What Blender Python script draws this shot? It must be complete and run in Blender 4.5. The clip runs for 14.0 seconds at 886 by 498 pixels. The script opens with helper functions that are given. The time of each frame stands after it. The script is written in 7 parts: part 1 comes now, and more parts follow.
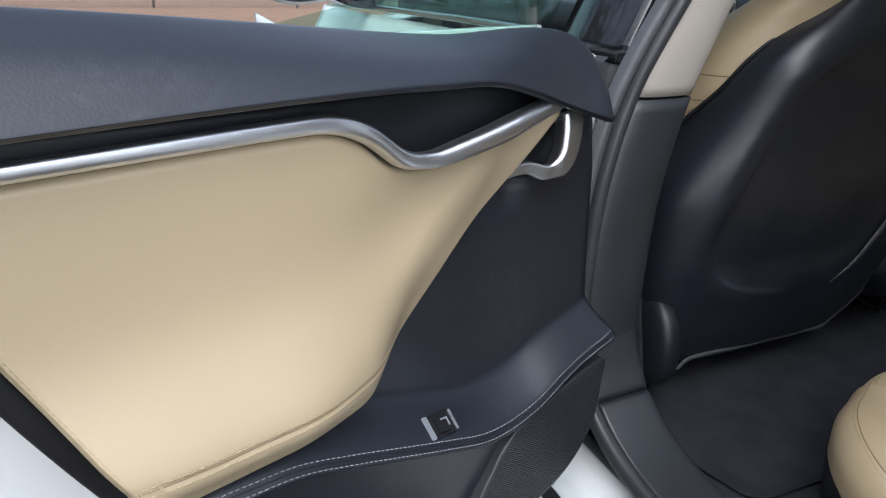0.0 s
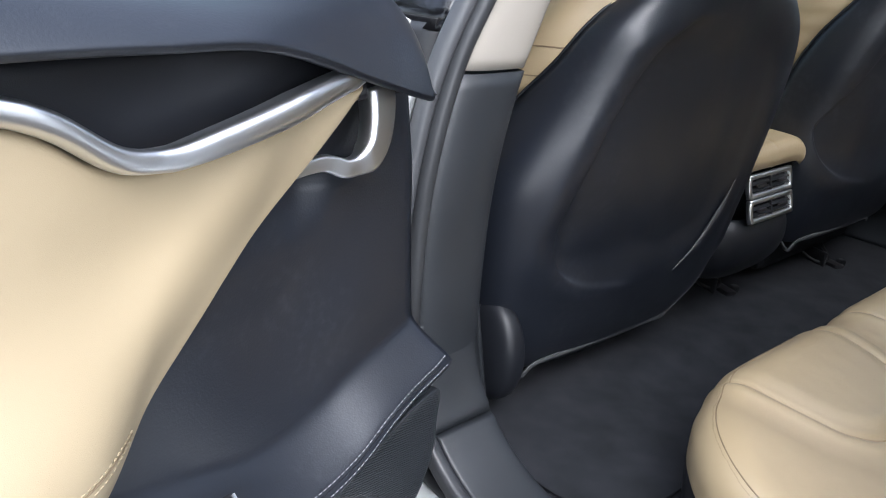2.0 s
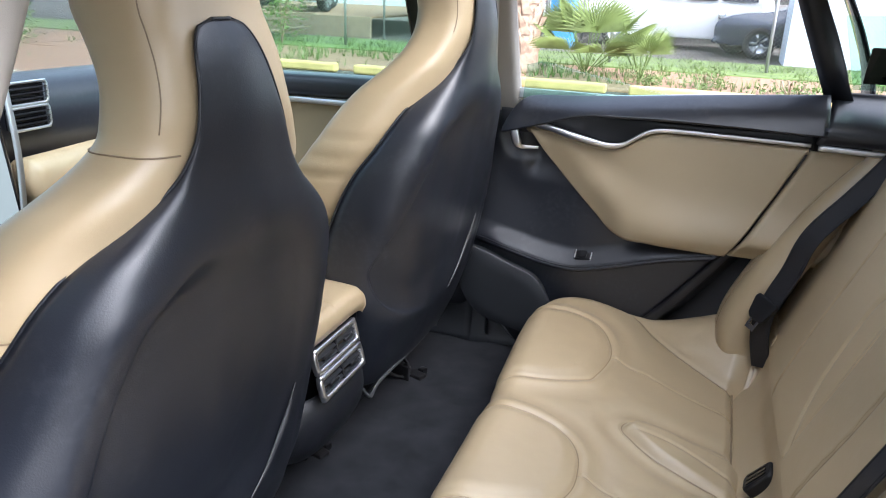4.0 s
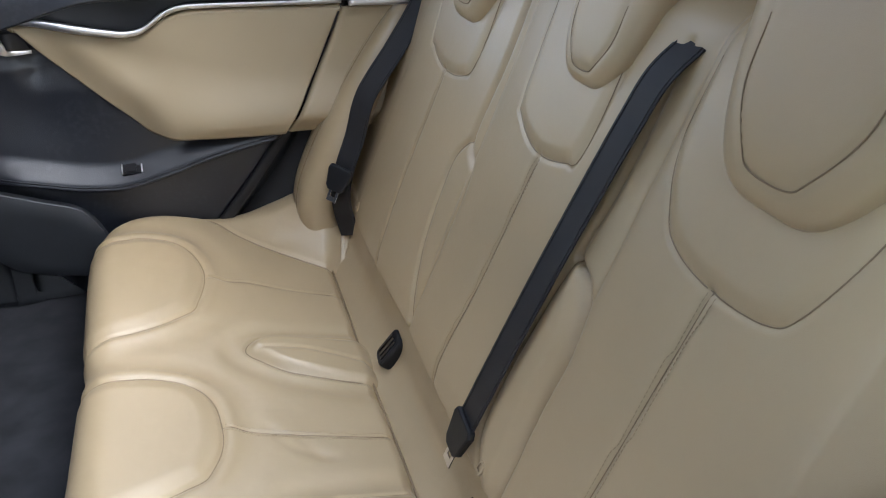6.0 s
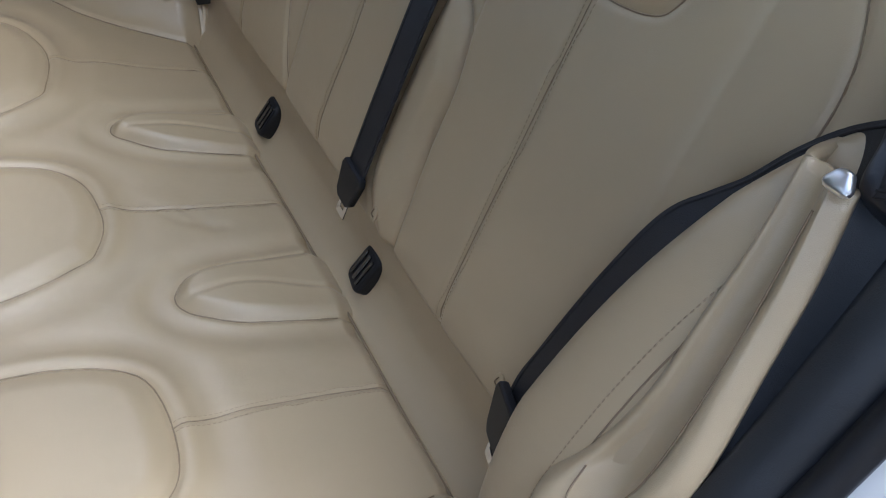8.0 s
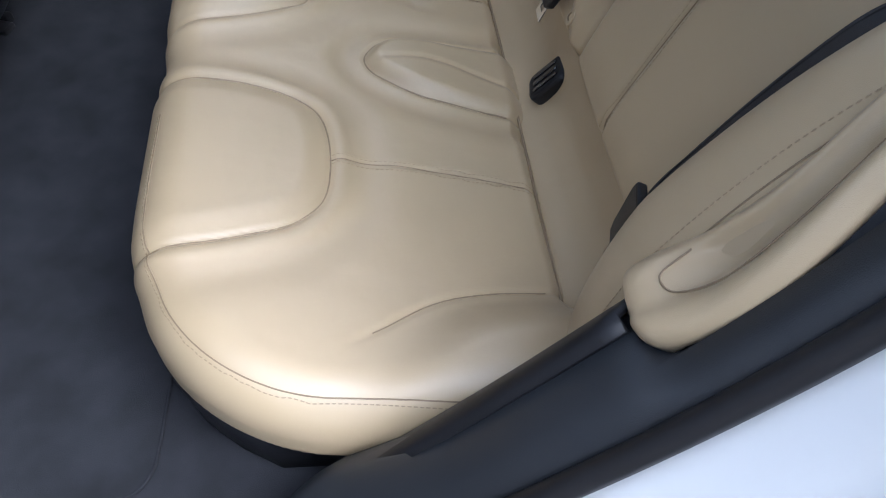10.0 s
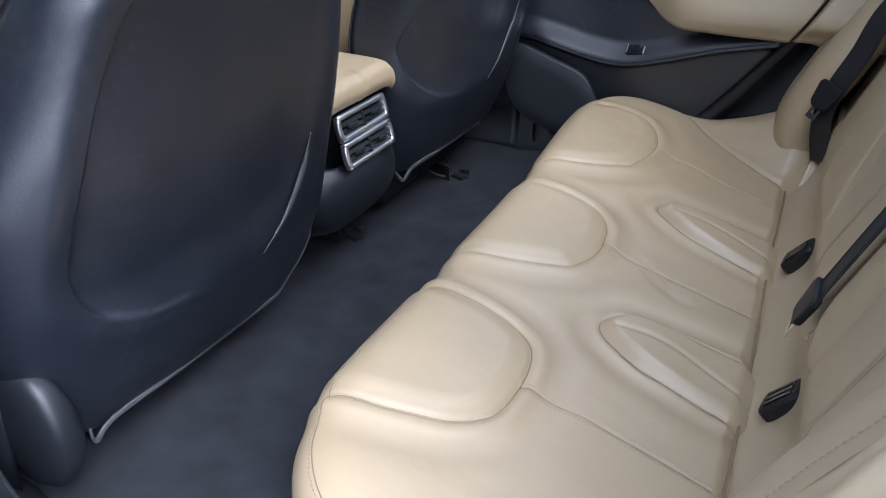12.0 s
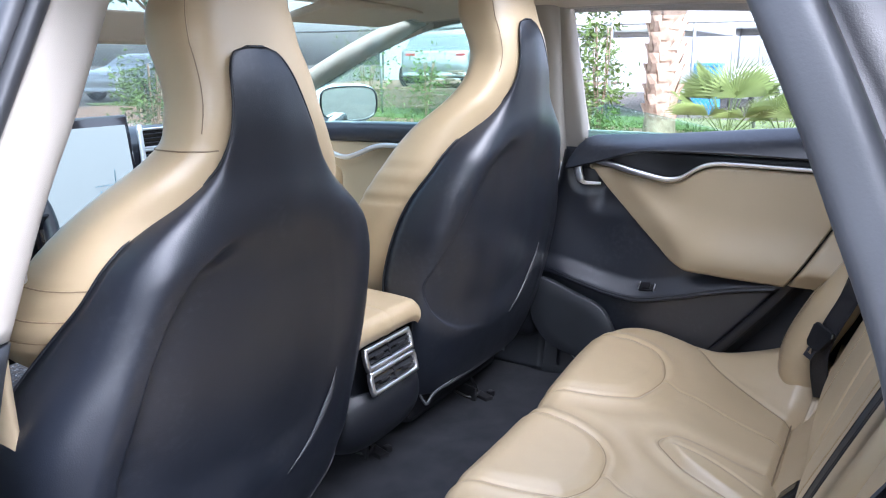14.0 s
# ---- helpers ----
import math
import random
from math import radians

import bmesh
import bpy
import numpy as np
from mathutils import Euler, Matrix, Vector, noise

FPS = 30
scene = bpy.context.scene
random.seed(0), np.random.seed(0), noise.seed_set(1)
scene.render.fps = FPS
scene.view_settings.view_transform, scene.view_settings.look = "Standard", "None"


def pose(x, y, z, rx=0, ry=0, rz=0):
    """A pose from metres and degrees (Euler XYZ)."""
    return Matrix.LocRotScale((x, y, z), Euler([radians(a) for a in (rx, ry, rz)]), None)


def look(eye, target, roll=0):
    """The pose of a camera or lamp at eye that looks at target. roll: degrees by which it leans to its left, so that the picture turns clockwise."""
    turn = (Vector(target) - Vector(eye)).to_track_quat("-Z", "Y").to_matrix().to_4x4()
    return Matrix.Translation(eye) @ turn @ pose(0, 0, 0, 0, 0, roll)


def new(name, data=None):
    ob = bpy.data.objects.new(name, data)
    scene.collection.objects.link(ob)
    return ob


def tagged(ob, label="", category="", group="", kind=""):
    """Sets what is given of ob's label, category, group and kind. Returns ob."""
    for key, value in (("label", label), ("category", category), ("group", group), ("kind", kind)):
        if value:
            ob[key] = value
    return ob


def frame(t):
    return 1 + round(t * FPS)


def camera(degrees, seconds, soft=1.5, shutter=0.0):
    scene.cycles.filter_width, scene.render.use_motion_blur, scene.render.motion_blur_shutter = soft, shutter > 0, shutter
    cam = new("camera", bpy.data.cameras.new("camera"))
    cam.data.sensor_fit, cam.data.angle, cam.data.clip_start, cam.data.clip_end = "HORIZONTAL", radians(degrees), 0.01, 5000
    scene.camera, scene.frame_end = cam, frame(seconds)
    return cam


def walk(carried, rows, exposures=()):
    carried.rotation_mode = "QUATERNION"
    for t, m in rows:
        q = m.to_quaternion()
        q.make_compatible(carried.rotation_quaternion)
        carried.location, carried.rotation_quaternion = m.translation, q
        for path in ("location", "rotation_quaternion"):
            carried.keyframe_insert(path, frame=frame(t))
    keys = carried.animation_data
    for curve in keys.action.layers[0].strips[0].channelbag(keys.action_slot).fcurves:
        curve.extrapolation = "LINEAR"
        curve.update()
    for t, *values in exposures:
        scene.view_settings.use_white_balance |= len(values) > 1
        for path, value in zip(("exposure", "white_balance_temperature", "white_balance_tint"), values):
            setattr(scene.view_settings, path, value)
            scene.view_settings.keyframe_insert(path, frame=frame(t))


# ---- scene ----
cam = camera(60.7, 14.0, soft=1.1)
PATH = [
    (0, (-1.589, -0.102, 1.201), (-0.745, 1.556, 0.468), 1.1),
    (0.5, (-1.597, -0.132, 1.17), (-0.83, 1.545, 0.396), 0.5),
    (1, (-1.566, -0.111, 1.149), (-0.739, 1.536, 0.372), 0.8),
    (1.5, (-1.508, -0.036, 1.145), (-0.519, 1.52, 0.368), 1.7),
    (2, (-1.45, 0.051, 1.157), (-0.26, 1.467, 0.397), 3.0),
    (2.5, (-1.406, 0.112, 1.199), (-0.035, 1.374, 0.471), 4.2),
    (3, (-1.33, 0.146, 1.243), (0.185, 1.255, 0.553), 4.2),
    (3.5, (-1.2, 0.165, 1.297), (0.455, 1.076, 0.641), 3.1),
    (4, (-1.118, 0.176, 1.366), (0.666, 0.793, 0.705), 2.2),
    (4.2, (-1.081, 0.196, 1.386), (0.742, 0.676, 0.718), 2.0),
    (6.3, (-0.928, 0.26, 1.373), (0.666, -0.38, 0.348), 1.2),
    (6.5, (-0.929, 0.258, 1.369), (0.617, -0.415, 0.294), 1.1),
    (7, (-0.938, 0.255, 1.349), (0.501, -0.465, 0.16), 1.3),
    (7.5, (-0.942, 0.259, 1.328), (0.395, -0.472, 0.033), 1.6),
    (8, (-0.948, 0.272, 1.31), (0.302, -0.44, -0.08), 2.5),
    (8.5, (-0.961, 0.28, 1.284), (0.214, -0.376, -0.196), 3.4),
    (8.7, (-0.967, 0.284, 1.27), (0.183, -0.341, -0.242), 3.7),
    (10.8, (-1.078, 0.171, 1.207), (0.254, 0.411, -0.265), 0.3),
    (11, (-1.072, 0.141, 1.196), (0.303, 0.504, -0.209), -0.5),
    (11.5, (-1.086, 0.113, 1.197), (0.404, 0.708, 0.002), -0.5),
    (12, (-1.121, 0.067, 1.183), (0.461, 0.821, 0.219), 0.1),
    (12.5, (-1.133, 0.042, 1.17), (0.507, 0.897, 0.41), 0.5),
    (13, (-1.14, 0.017, 1.206), (0.518, 0.952, 0.593), 0.6),
    (13.5, (-1.175, -0.038, 1.243), (0.492, 0.943, 0.735), 0.6),
    (14, (-1.197, -0.075, 1.308), (0.473, 0.913, 0.823), -0.1),
]
walk(cam, [(t, look(eye, target, roll)) for t, eye, target, roll in PATH],
     exposures=[(0.0,0.90,5850,10),(1.0,0.90,5800,10),(1.5,1.27,5800,10),(2.0,1.65,5800,10),(2.5,2.25,5650,11),(3.0,2.5,5600,13),(4.0,2.4,5750,13),(6.5,2.55,5750,11),(7.5,2.15,5480,11),(8.7,1.85,5350,14),(11.0,2.13,5400,12),(11.7,2.12,5350,13),(12.5,2.62,5150,15),(14.0,2.62,5400,16)])

# ---- light ----
world = bpy.data.worlds.new("sky")
scene.world = world
world.use_nodes = True
_wn = world.node_tree.nodes
_sky = _wn.new("ShaderNodeTexSky")
_sky.sky_type, _sky.sun_disc = "NISHITA", False
_sky.sun_elevation, _sky.sun_rotation = radians(50), radians(210)
_sky.air_density, _sky.dust_density = 1.0, 4.0
_veil = _wn.new("ShaderNodeHueSaturation")
_veil.inputs["Saturation"].default_value = 0.5
world.node_tree.links.new(_sky.outputs[0], _veil.inputs["Color"])
world.node_tree.links.new(_veil.outputs[0], _wn["Background"].inputs[0])
_wn["Background"].inputs[1].default_value = 0.15
sun = new("sun", bpy.data.lights.new("sun", "SUN"))
sun.data.energy, sun.data.angle, sun.data.color = 1.5, radians(110), (1.0, 0.97, 0.93)
sun.matrix_world = look((-2.6, -4.6, 6.5), (0, 0.4, 0.5))

# ---- materials ----


def mat(name, color, rough=0.5, metal=0.0, grain=0.0, scale=300.0, vary=0.12, vscale=6.0, coat=0.0, color2=None, kind="noise", spec=0.5, rvary=0.08, cells=False, ripple=0.0, wear=None):
    """A surface with two scales of variation: fine relief (grain) and broad changes of tone and gloss (vary)."""
    m = bpy.data.materials.new(name)
    m.use_nodes = True
    n, l = m.node_tree.nodes, m.node_tree.links
    b = n["Principled BSDF"]
    b.inputs["Roughness"].default_value = rough
    b.inputs["Metallic"].default_value = metal
    b.inputs["Specular IOR Level"].default_value = spec
    b.inputs["Coat Weight"].default_value = coat
    b.inputs["Coat Roughness"].default_value = 0.06
    co = n.new("ShaderNodeTexCoord")
    big = n.new("ShaderNodeTexNoise")
    big.inputs["Scale"].default_value, big.inputs["Detail"].default_value = vscale, 5
    l.new(co.outputs["Object"], big.inputs["Vector"])
    mix = n.new("ShaderNodeMix")
    mix.data_type = "RGBA"
    c2 = color2 or tuple(c * (1 - 2 * vary) for c in color)
    mix.inputs["A"].default_value = (*c2, 1)
    mix.inputs["B"].default_value = (*color, 1)
    ramp = n.new("ShaderNodeMapRange")
    ramp.inputs["From Min"].default_value, ramp.inputs["From Max"].default_value = 0.3, 0.7
    l.new(big.outputs["Fac"], ramp.inputs["Value"])
    l.new(ramp.outputs["Result"], mix.inputs["Factor"])
    tone = mix.outputs["Result"]
    if wear:
        # rubbed patches: sparse, and broken up by a finer noise
        spot, fine3, mask, rub = n.new("ShaderNodeTexNoise"), n.new("ShaderNodeTexNoise"), n.new("ShaderNodeMath"), n.new("ShaderNodeMapRange")
        spot.inputs["Scale"].default_value, fine3.inputs["Scale"].default_value = 7.0, 90.0
        fine3.inputs["Detail"].default_value = 8
        for q in (spot, fine3):
            l.new(co.outputs["Object"], q.inputs["Vector"])
        mask.operation = "MULTIPLY"
        l.new(spot.outputs["Fac"], mask.inputs[0])
        l.new(fine3.outputs["Fac"], mask.inputs[1])
        rub.inputs["From Min"].default_value, rub.inputs["From Max"].default_value = 0.30, 0.48
        l.new(mask.outputs[0], rub.inputs["Value"])
        worn = n.new("ShaderNodeMix")
        worn.data_type = "RGBA"
        worn.inputs["B"].default_value = (*wear, 1)
        l.new(rub.outputs["Result"], worn.inputs["Factor"])
        l.new(tone, worn.inputs["A"])
        tone = worn.outputs["Result"]
    l.new(tone, b.inputs["Base Color"])
    if rvary:
        rr = n.new("ShaderNodeMapRange")
        rr.inputs["To Min"].default_value, rr.inputs["To Max"].default_value = max(0.02, rough - rvary), min(1, rough + rvary)
        fine2 = n.new("ShaderNodeTexNoise")
        fine2.inputs["Scale"].default_value, fine2.inputs["Detail"].default_value = vscale * 4.3, 6
        l.new(co.outputs["Object"], fine2.inputs["Vector"])
        l.new(fine2.outputs["Fac"], rr.inputs["Value"])
        l.new(rr.outputs["Result"], b.inputs["Roughness"])
    if grain:
        if kind == "voronoi":
            g = n.new("ShaderNodeTexVoronoi")
            g.feature = "DISTANCE_TO_EDGE" if cells else "F1"
            out = g.outputs["Distance"]
        else:
            g = n.new("ShaderNodeTexNoise")
            g.inputs["Detail"].default_value = 4
            out = g.outputs["Fac"]
        g.inputs["Scale"].default_value = scale
        l.new(co.outputs["Object"], g.inputs["Vector"])
        bump = n.new("ShaderNodeBump")
        bump.inputs["Strength"].default_value, bump.inputs["Distance"].default_value = grain, 0.0006
        l.new(out, bump.inputs["Height"])
        l.new(bump.outputs["Normal"], b.inputs["Normal"])
        if ripple:
            soft_n, soft_b = n.new("ShaderNodeTexNoise"), n.new("ShaderNodeBump")
            soft_n.inputs["Scale"].default_value, soft_n.inputs["Detail"].default_value = 26.0, 3
            soft_b.inputs["Strength"].default_value, soft_b.inputs["Distance"].default_value = ripple, 0.006
            l.new(co.outputs["Object"], soft_n.inputs["Vector"])
            l.new(soft_n.outputs["Fac"], soft_b.inputs["Height"])
            l.new(soft_b.outputs["Normal"], bump.inputs["Normal"])
    return m


def glass_mat(name, tint, rough=0.0):
    m = bpy.data.materials.new(name)
    m.use_nodes = True
    n, l = m.node_tree.nodes, m.node_tree.links
    n.remove(n["Principled BSDF"])
    clear, gloss, mix, fr = n.new("ShaderNodeBsdfTransparent"), n.new("ShaderNodeBsdfGlossy"), n.new("ShaderNodeMixShader"), n.new("ShaderNodeLayerWeight")
    clear.inputs["Color"].default_value = (*tint, 1)
    gloss.inputs["Roughness"].default_value = rough
    fr.inputs["Blend"].default_value = 0.06
    l.new(fr.outputs["Facing"], mix.inputs[0])
    l.new(clear.outputs[0], mix.inputs[1])
    l.new(gloss.outputs[0], mix.inputs[2])
    l.new(mix.outputs[0], n["Material Output"].inputs["Surface"])
    return m


def gravel_mat(name):
    """Loose pebbles: each cell has its own stone colour and stands up from dark gaps."""
    m = bpy.data.materials.new(name)
    m.use_nodes = True
    n, l = m.node_tree.nodes, m.node_tree.links
    b = n["Principled BSDF"]
    b.inputs["Roughness"].default_value = 0.9
    co = n.new("ShaderNodeTexCoord")
    cell, edge = n.new("ShaderNodeTexVoronoi"), n.new("ShaderNodeTexVoronoi")
    edge.feature = "DISTANCE_TO_EDGE"
    for v in (cell, edge):
        v.inputs["Scale"].default_value = 105
        l.new(co.outputs["Object"], v.inputs["Vector"])
    sep, ramp, gap, mul = n.new("ShaderNodeSeparateColor"), n.new("ShaderNodeValToRGB"), n.new("ShaderNodeMapRange"), n.new("ShaderNodeMix")
    l.new(cell.outputs["Color"], sep.inputs[0])
    l.new(sep.outputs[0], ramp.inputs[0])
    el = ramp.color_ramp.elements
    el[0].color, el[1].color = (0.05, 0.045, 0.04, 1), (0.46, 0.44, 0.40, 1)
    e = el.new(0.35)
    e.color = (0.20, 0.15, 0.10, 1)
    e = el.new(0.7)
    e.color = (0.24, 0.235, 0.22, 1)
    gap.inputs["From Max"].default_value = 0.30
    l.new(edge.outputs["Distance"], gap.inputs["Value"])
    mul.data_type = "RGBA"
    mul.inputs["A"].default_value = (0.03, 0.027, 0.024, 1)
    l.new(gap.outputs["Result"], mul.inputs["Factor"])
    l.new(ramp.outputs[0], mul.inputs["B"])
    l.new(mul.outputs["Result"], b.inputs["Base Color"])
    bump = n.new("ShaderNodeBump")
    bump.inputs["Strength"].default_value, bump.inputs["Distance"].default_value = 1.0, 0.006
    l.new(gap.outputs["Result"], bump.inputs["Height"])
    l.new(bump.outputs["Normal"], b.inputs["Normal"])
    return m


TAN = mat("tan_leather", (0.448, 0.351, 0.213), 0.37, spec=0.85, ripple=0.16, grain=0.25, scale=900, vary=0.05, vscale=3.5, kind="voronoi", cells=True, rvary=0.05)
TAN_DOOR = mat("tan_door_leather", (0.41, 0.330, 0.210), 0.48, grain=0.22, scale=900, vary=0.04, vscale=3, kind="voronoi", cells=True, rvary=0.06)
THREAD = mat("tan_thread", (0.44, 0.35, 0.22), 0.7, vary=0.1)
THREAD_GREY = mat("grey_thread", (0.30, 0.305, 0.32), 0.7, vary=0.1)
SEAM = mat("seam_leather", (0.255, 0.190, 0.115), 0.6, vary=0.1)
BLACK = mat("black_leather", (0.0115, 0.0142, 0.0215), 0.375, spec=0.75, grain=0.36, scale=480, vary=0.1, vscale=6, rvary=0.06, wear=(0.024, 0.027, 0.034))
BLACK_SMOOTH = mat("black_soft_trim", (0.012, 0.0135, 0.018), 0.42, grain=0.25, scale=1200, vary=0.12, vscale=6, rvary=0.1)
STITCH = mat("dark_tan_thread", (0.35, 0.275, 0.175), 0.7, vary=0.1)
SILL_PLASTIC = mat("dark_grey_grained_plastic", (0.021, 0.024, 0.029), 0.44, spec=0.7, grain=0.4, scale=1100, vary=0.12, vscale=7)
PLASTIC = mat("black_plastic", (0.009, 0.0095, 0.012), 0.50, spec=0.4, grain=0.3, scale=1500, vary=0.12, vscale=8)
RUBBER = mat("black_rubber", (0.012, 0.012, 0.014), 0.50, spec=0.4, grain=0.15, scale=900, vary=0.15, vscale=12)
GREY_RUBBER = mat("grey_rubber_seal", (0.085, 0.088, 0.095), 0.42, grain=0.15, scale=700, vary=0.15, vscale=10)
DARK_SEAL = mat("dark_grey_seal", (0.040, 0.042, 0.046), 0.38, grain=0.2, scale=600, vary=0.2, vscale=9)
GLOSS_BLACK = mat("gloss_black_trim", (0.008, 0.008, 0.010), 0.09, vary=0.1, rvary=0.03, coat=0.6)
CHROME = mat("satin_chrome", (0.84, 0.85, 0.88), 0.34, metal=1.0, vary=0.05, vscale=20, rvary=0.05)
BRIGHT = mat("bright_chrome", (0.8, 0.8, 0.82), 0.08, metal=1.0, vary=0.03, rvary=0.03)
PAINT = mat("white_paint", (0.68, 0.70, 0.70), 0.25, vary=0.015, coat=0.8, rvary=0.03)
BELT = mat("seat_belt_webbing", (0.014, 0.014, 0.017), 0.6, grain=0.9, scale=900, vary=0.1)
CARPET = mat("dark_carpet", (0.029, 0.031, 0.037), 0.95, grain=1.0, scale=1100, vary=0.22, vscale=14, spec=0.2, rvary=0)
LINER = mat("cream_headliner", (0.66, 0.59, 0.48), 0.85, grain=0.5, scale=900, vary=0.03, vscale=5, rvary=0)
SWITCH = mat("satin_black_switch", (0.008, 0.008, 0.010), 0.3, vary=0.1)
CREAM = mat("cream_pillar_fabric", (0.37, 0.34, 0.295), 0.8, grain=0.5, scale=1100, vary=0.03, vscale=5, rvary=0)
SHELLGREY = mat("dark_steel_bracket", (0.05, 0.05, 0.055), 0.4, metal=0.6, vary=0.2, vscale=30)
GLASS = glass_mat("green_tinted_glass", (0.74, 0.88, 0.82))
GLASS_ROOF = glass_mat("assumed_roof_glass", (0.80, 0.80, 0.79))
GLASS_DARK = glass_mat("clear_windscreen_glass", (0.76, 0.82, 0.80))
MIRROR = mat("mirror_glass", (0.9, 0.9, 0.9), 0.02, metal=1.0, vary=0.0, rvary=0)
RED = mat("red_plastic", (0.30, 0.02, 0.02), 0.35, vary=0.1)
ASPHALT = gravel_mat("grey_brown_gravel")
SOIL = mat("brown_mulch", (0.27, 0.16, 0.10), 0.95, grain=1.0, scale=40, vscale=18, color2=(0.16, 0.10, 0.06), rvary=0)
FAN_LEAF = mat("pale_fan_leaf", (0.20, 0.27, 0.08), 0.5, vscale=4, vary=0.2, rvary=0)
GRASS_M = mat("green_grass", (0.13, 0.19, 0.045), 0.8, vscale=3, vary=0.25, grain=1.0, scale=50, rvary=0)
LEAF = mat("green_leaf", (0.13, 0.20, 0.045), 0.45, vscale=4, vary=0.25, rvary=0)
LEAF_DARK = mat("dark_green_leaf", (0.045, 0.085, 0.025), 0.5, vscale=4, vary=0.25, rvary=0)
BARK = mat("palm_bark", (0.48, 0.37, 0.27), 0.9, grain=1.0, scale=30, vscale=12, color2=(0.30, 0.21, 0.15), rvary=0)
WOOD = mat("weathered_wood", (0.30, 0.22, 0.15), 0.8, grain=0.8, scale=40, vscale=10, vary=0.2, rvary=0)
SILVER = mat("silver_car_paint", (0.27, 0.29, 0.30), 0.25, metal=0.5, coat=0.7, vary=0.03)
DARK_PAINT = mat("dark_blue_car_paint", (0.035, 0.045, 0.065), 0.25, metal=0.3, coat=0.7, vary=0.03)
TYRE = mat("tyre_rubber", (0.02, 0.02, 0.021), 0.8, vary=0.2)
WIRE = mat("galvanised_wire", (0.35, 0.36, 0.36), 0.5, metal=0.7, vary=0.1)
CANVAS = mat("white_canvas", (0.62, 0.63, 0.64), 0.8, vary=0.06, vscale=1.5, rvary=0)
WALLPAINT = mat("pale_siding", (0.60, 0.66, 0.70), 0.7, vary=0.05, vscale=1.2)
YELLOW = mat("yellow_kerb_paint", (0.55, 0.40, 0.16), 0.8, vary=0.15, vscale=5)
BLUE = mat("blue_paint", (0.05, 0.25, 0.50), 0.4, vary=0.1)

# ---- builders ----


def catmull(pts, n, closed=False):
    """n points along a smooth curve through pts."""
    p = np.array(pts, float)
    if closed:
        p = np.vstack([p[-1], p, p[0], p[1]])
    else:
        p = np.vstack([2 * p[0] - p[1], p, 2 * p[-1] - p[-2]])
    seg = len(p) - 3
    s = np.linspace(0, seg, n, endpoint=not closed)
    i = np.minimum(s.astype(int), seg - 1)
    t = (s - i)[:, None]
    a, b, c, d = p[i], p[i + 1], p[i + 2], p[i + 3]
    return 0.5 * (2 * b + (c - a) * t + (2 * a - 5 * b + 4 * c - d) * t ** 2 + (3 * b - a - 3 * c + d) * t ** 3)


def curve1(keys, z):
    """A smooth value of z through (z, value) keys."""
    k = np.array(sorted(keys), float)
    xs, ys = k[:, 0], k[:, 1]
    m = np.gradient(ys, xs)
    z = np.clip(np.asarray(z, float), xs[0], xs[-1])
    i = np.clip(np.searchsorted(xs, z) - 1, 0, len(xs) - 2)
    h = xs[i + 1] - xs[i]
    t = (z - xs[i]) / h
    return (ys[i] * (1 + 2 * t) * (1 - t) ** 2 + m[i] * h * t * (1 - t) ** 2 + ys[i + 1] * t * t * (3 - 2 * t) + m[i + 1] * h * t * t * (t - 1))


def sstep(a, b, x):
    t = np.clip((x - a) / (b - a), 0, 1)
    return t * t * (3 - 2 * t)


def seg_dist(X, Y, poly, closed=False):
    """The distance of points to a polyline."""
    p = np.array(poly, float)
    q = np.vstack([p[1:], p[:1]]) if closed else p[1:]
    p = p if closed else p[:-1]
    best = np.full(X.shape, 1e9)
    for (ax, ay), (bx, by) in zip(p, q):
        dx, dy = bx - ax, by - ay
        t = np.clip(((X - ax) * dx + (Y - ay) * dy) / (dx * dx + dy * dy + 1e-12), 0, 1)
        best = np.minimum(best, np.hypot(X - ax - t * dx, Y - ay - t * dy))
    return best


def inside(X, Y, poly):
    r = np.zeros(X.shape, bool)
    p = np.array(poly, float) + (3.1e-7, 1.7e-6)
    for (ax, ay), (bx, by) in zip(p, np.vstack([p[1:], p[:1]])):
        if ay != by:
            r ^= ((ay > Y) != (by > Y)) & (X < (bx - ax) * (Y - ay) / (by - ay) + ax)
    return r


def sdist(X, Y, poly):
    """Signed distance to a closed outline, positive inside."""
    d = seg_dist(X, Y, poly, True)
    return np.where(inside(X, Y, poly), d, -d)


def groove(d, depth, width):
    return -depth * np.exp(-(d / width) ** 2)


def link(name, verts, faces, material, parent=None, label="", smooth=True, flip=False):
    """A mesh object in world coordinates, as a top-level object or a part under its thing."""
    verts = np.asarray(verts, float).reshape(-1, 3)
    base = np.array(parent.matrix_world.translation) if parent is not None else np.zeros(3)
    if parent is not None and parent.parent is not None:
        base = np.array(parent.parent.location) + np.array(parent.location)
    elif parent is not None:
        base = np.array(parent.location)
    if flip:
        faces = [tuple(reversed(f)) for f in faces]
    me = bpy.data.meshes.new(name)
    me.from_pydata((verts - base).tolist(), [], faces)
    me.materials.append(material)
    if smooth:
        me.polygons.foreach_set("use_smooth", [True] * len(me.polygons))
    me.update()
    ob = new(name, me)
    if parent is not None:
        ob.parent = parent
    if label:
        ob["label"] = label
    return ob


def thing(name, at, label, category, group="", kind=""):
    ob = new(name)
    ob.location = at
    ob.empty_display_size = 0.05
    return tagged(ob, label, category, group, kind)


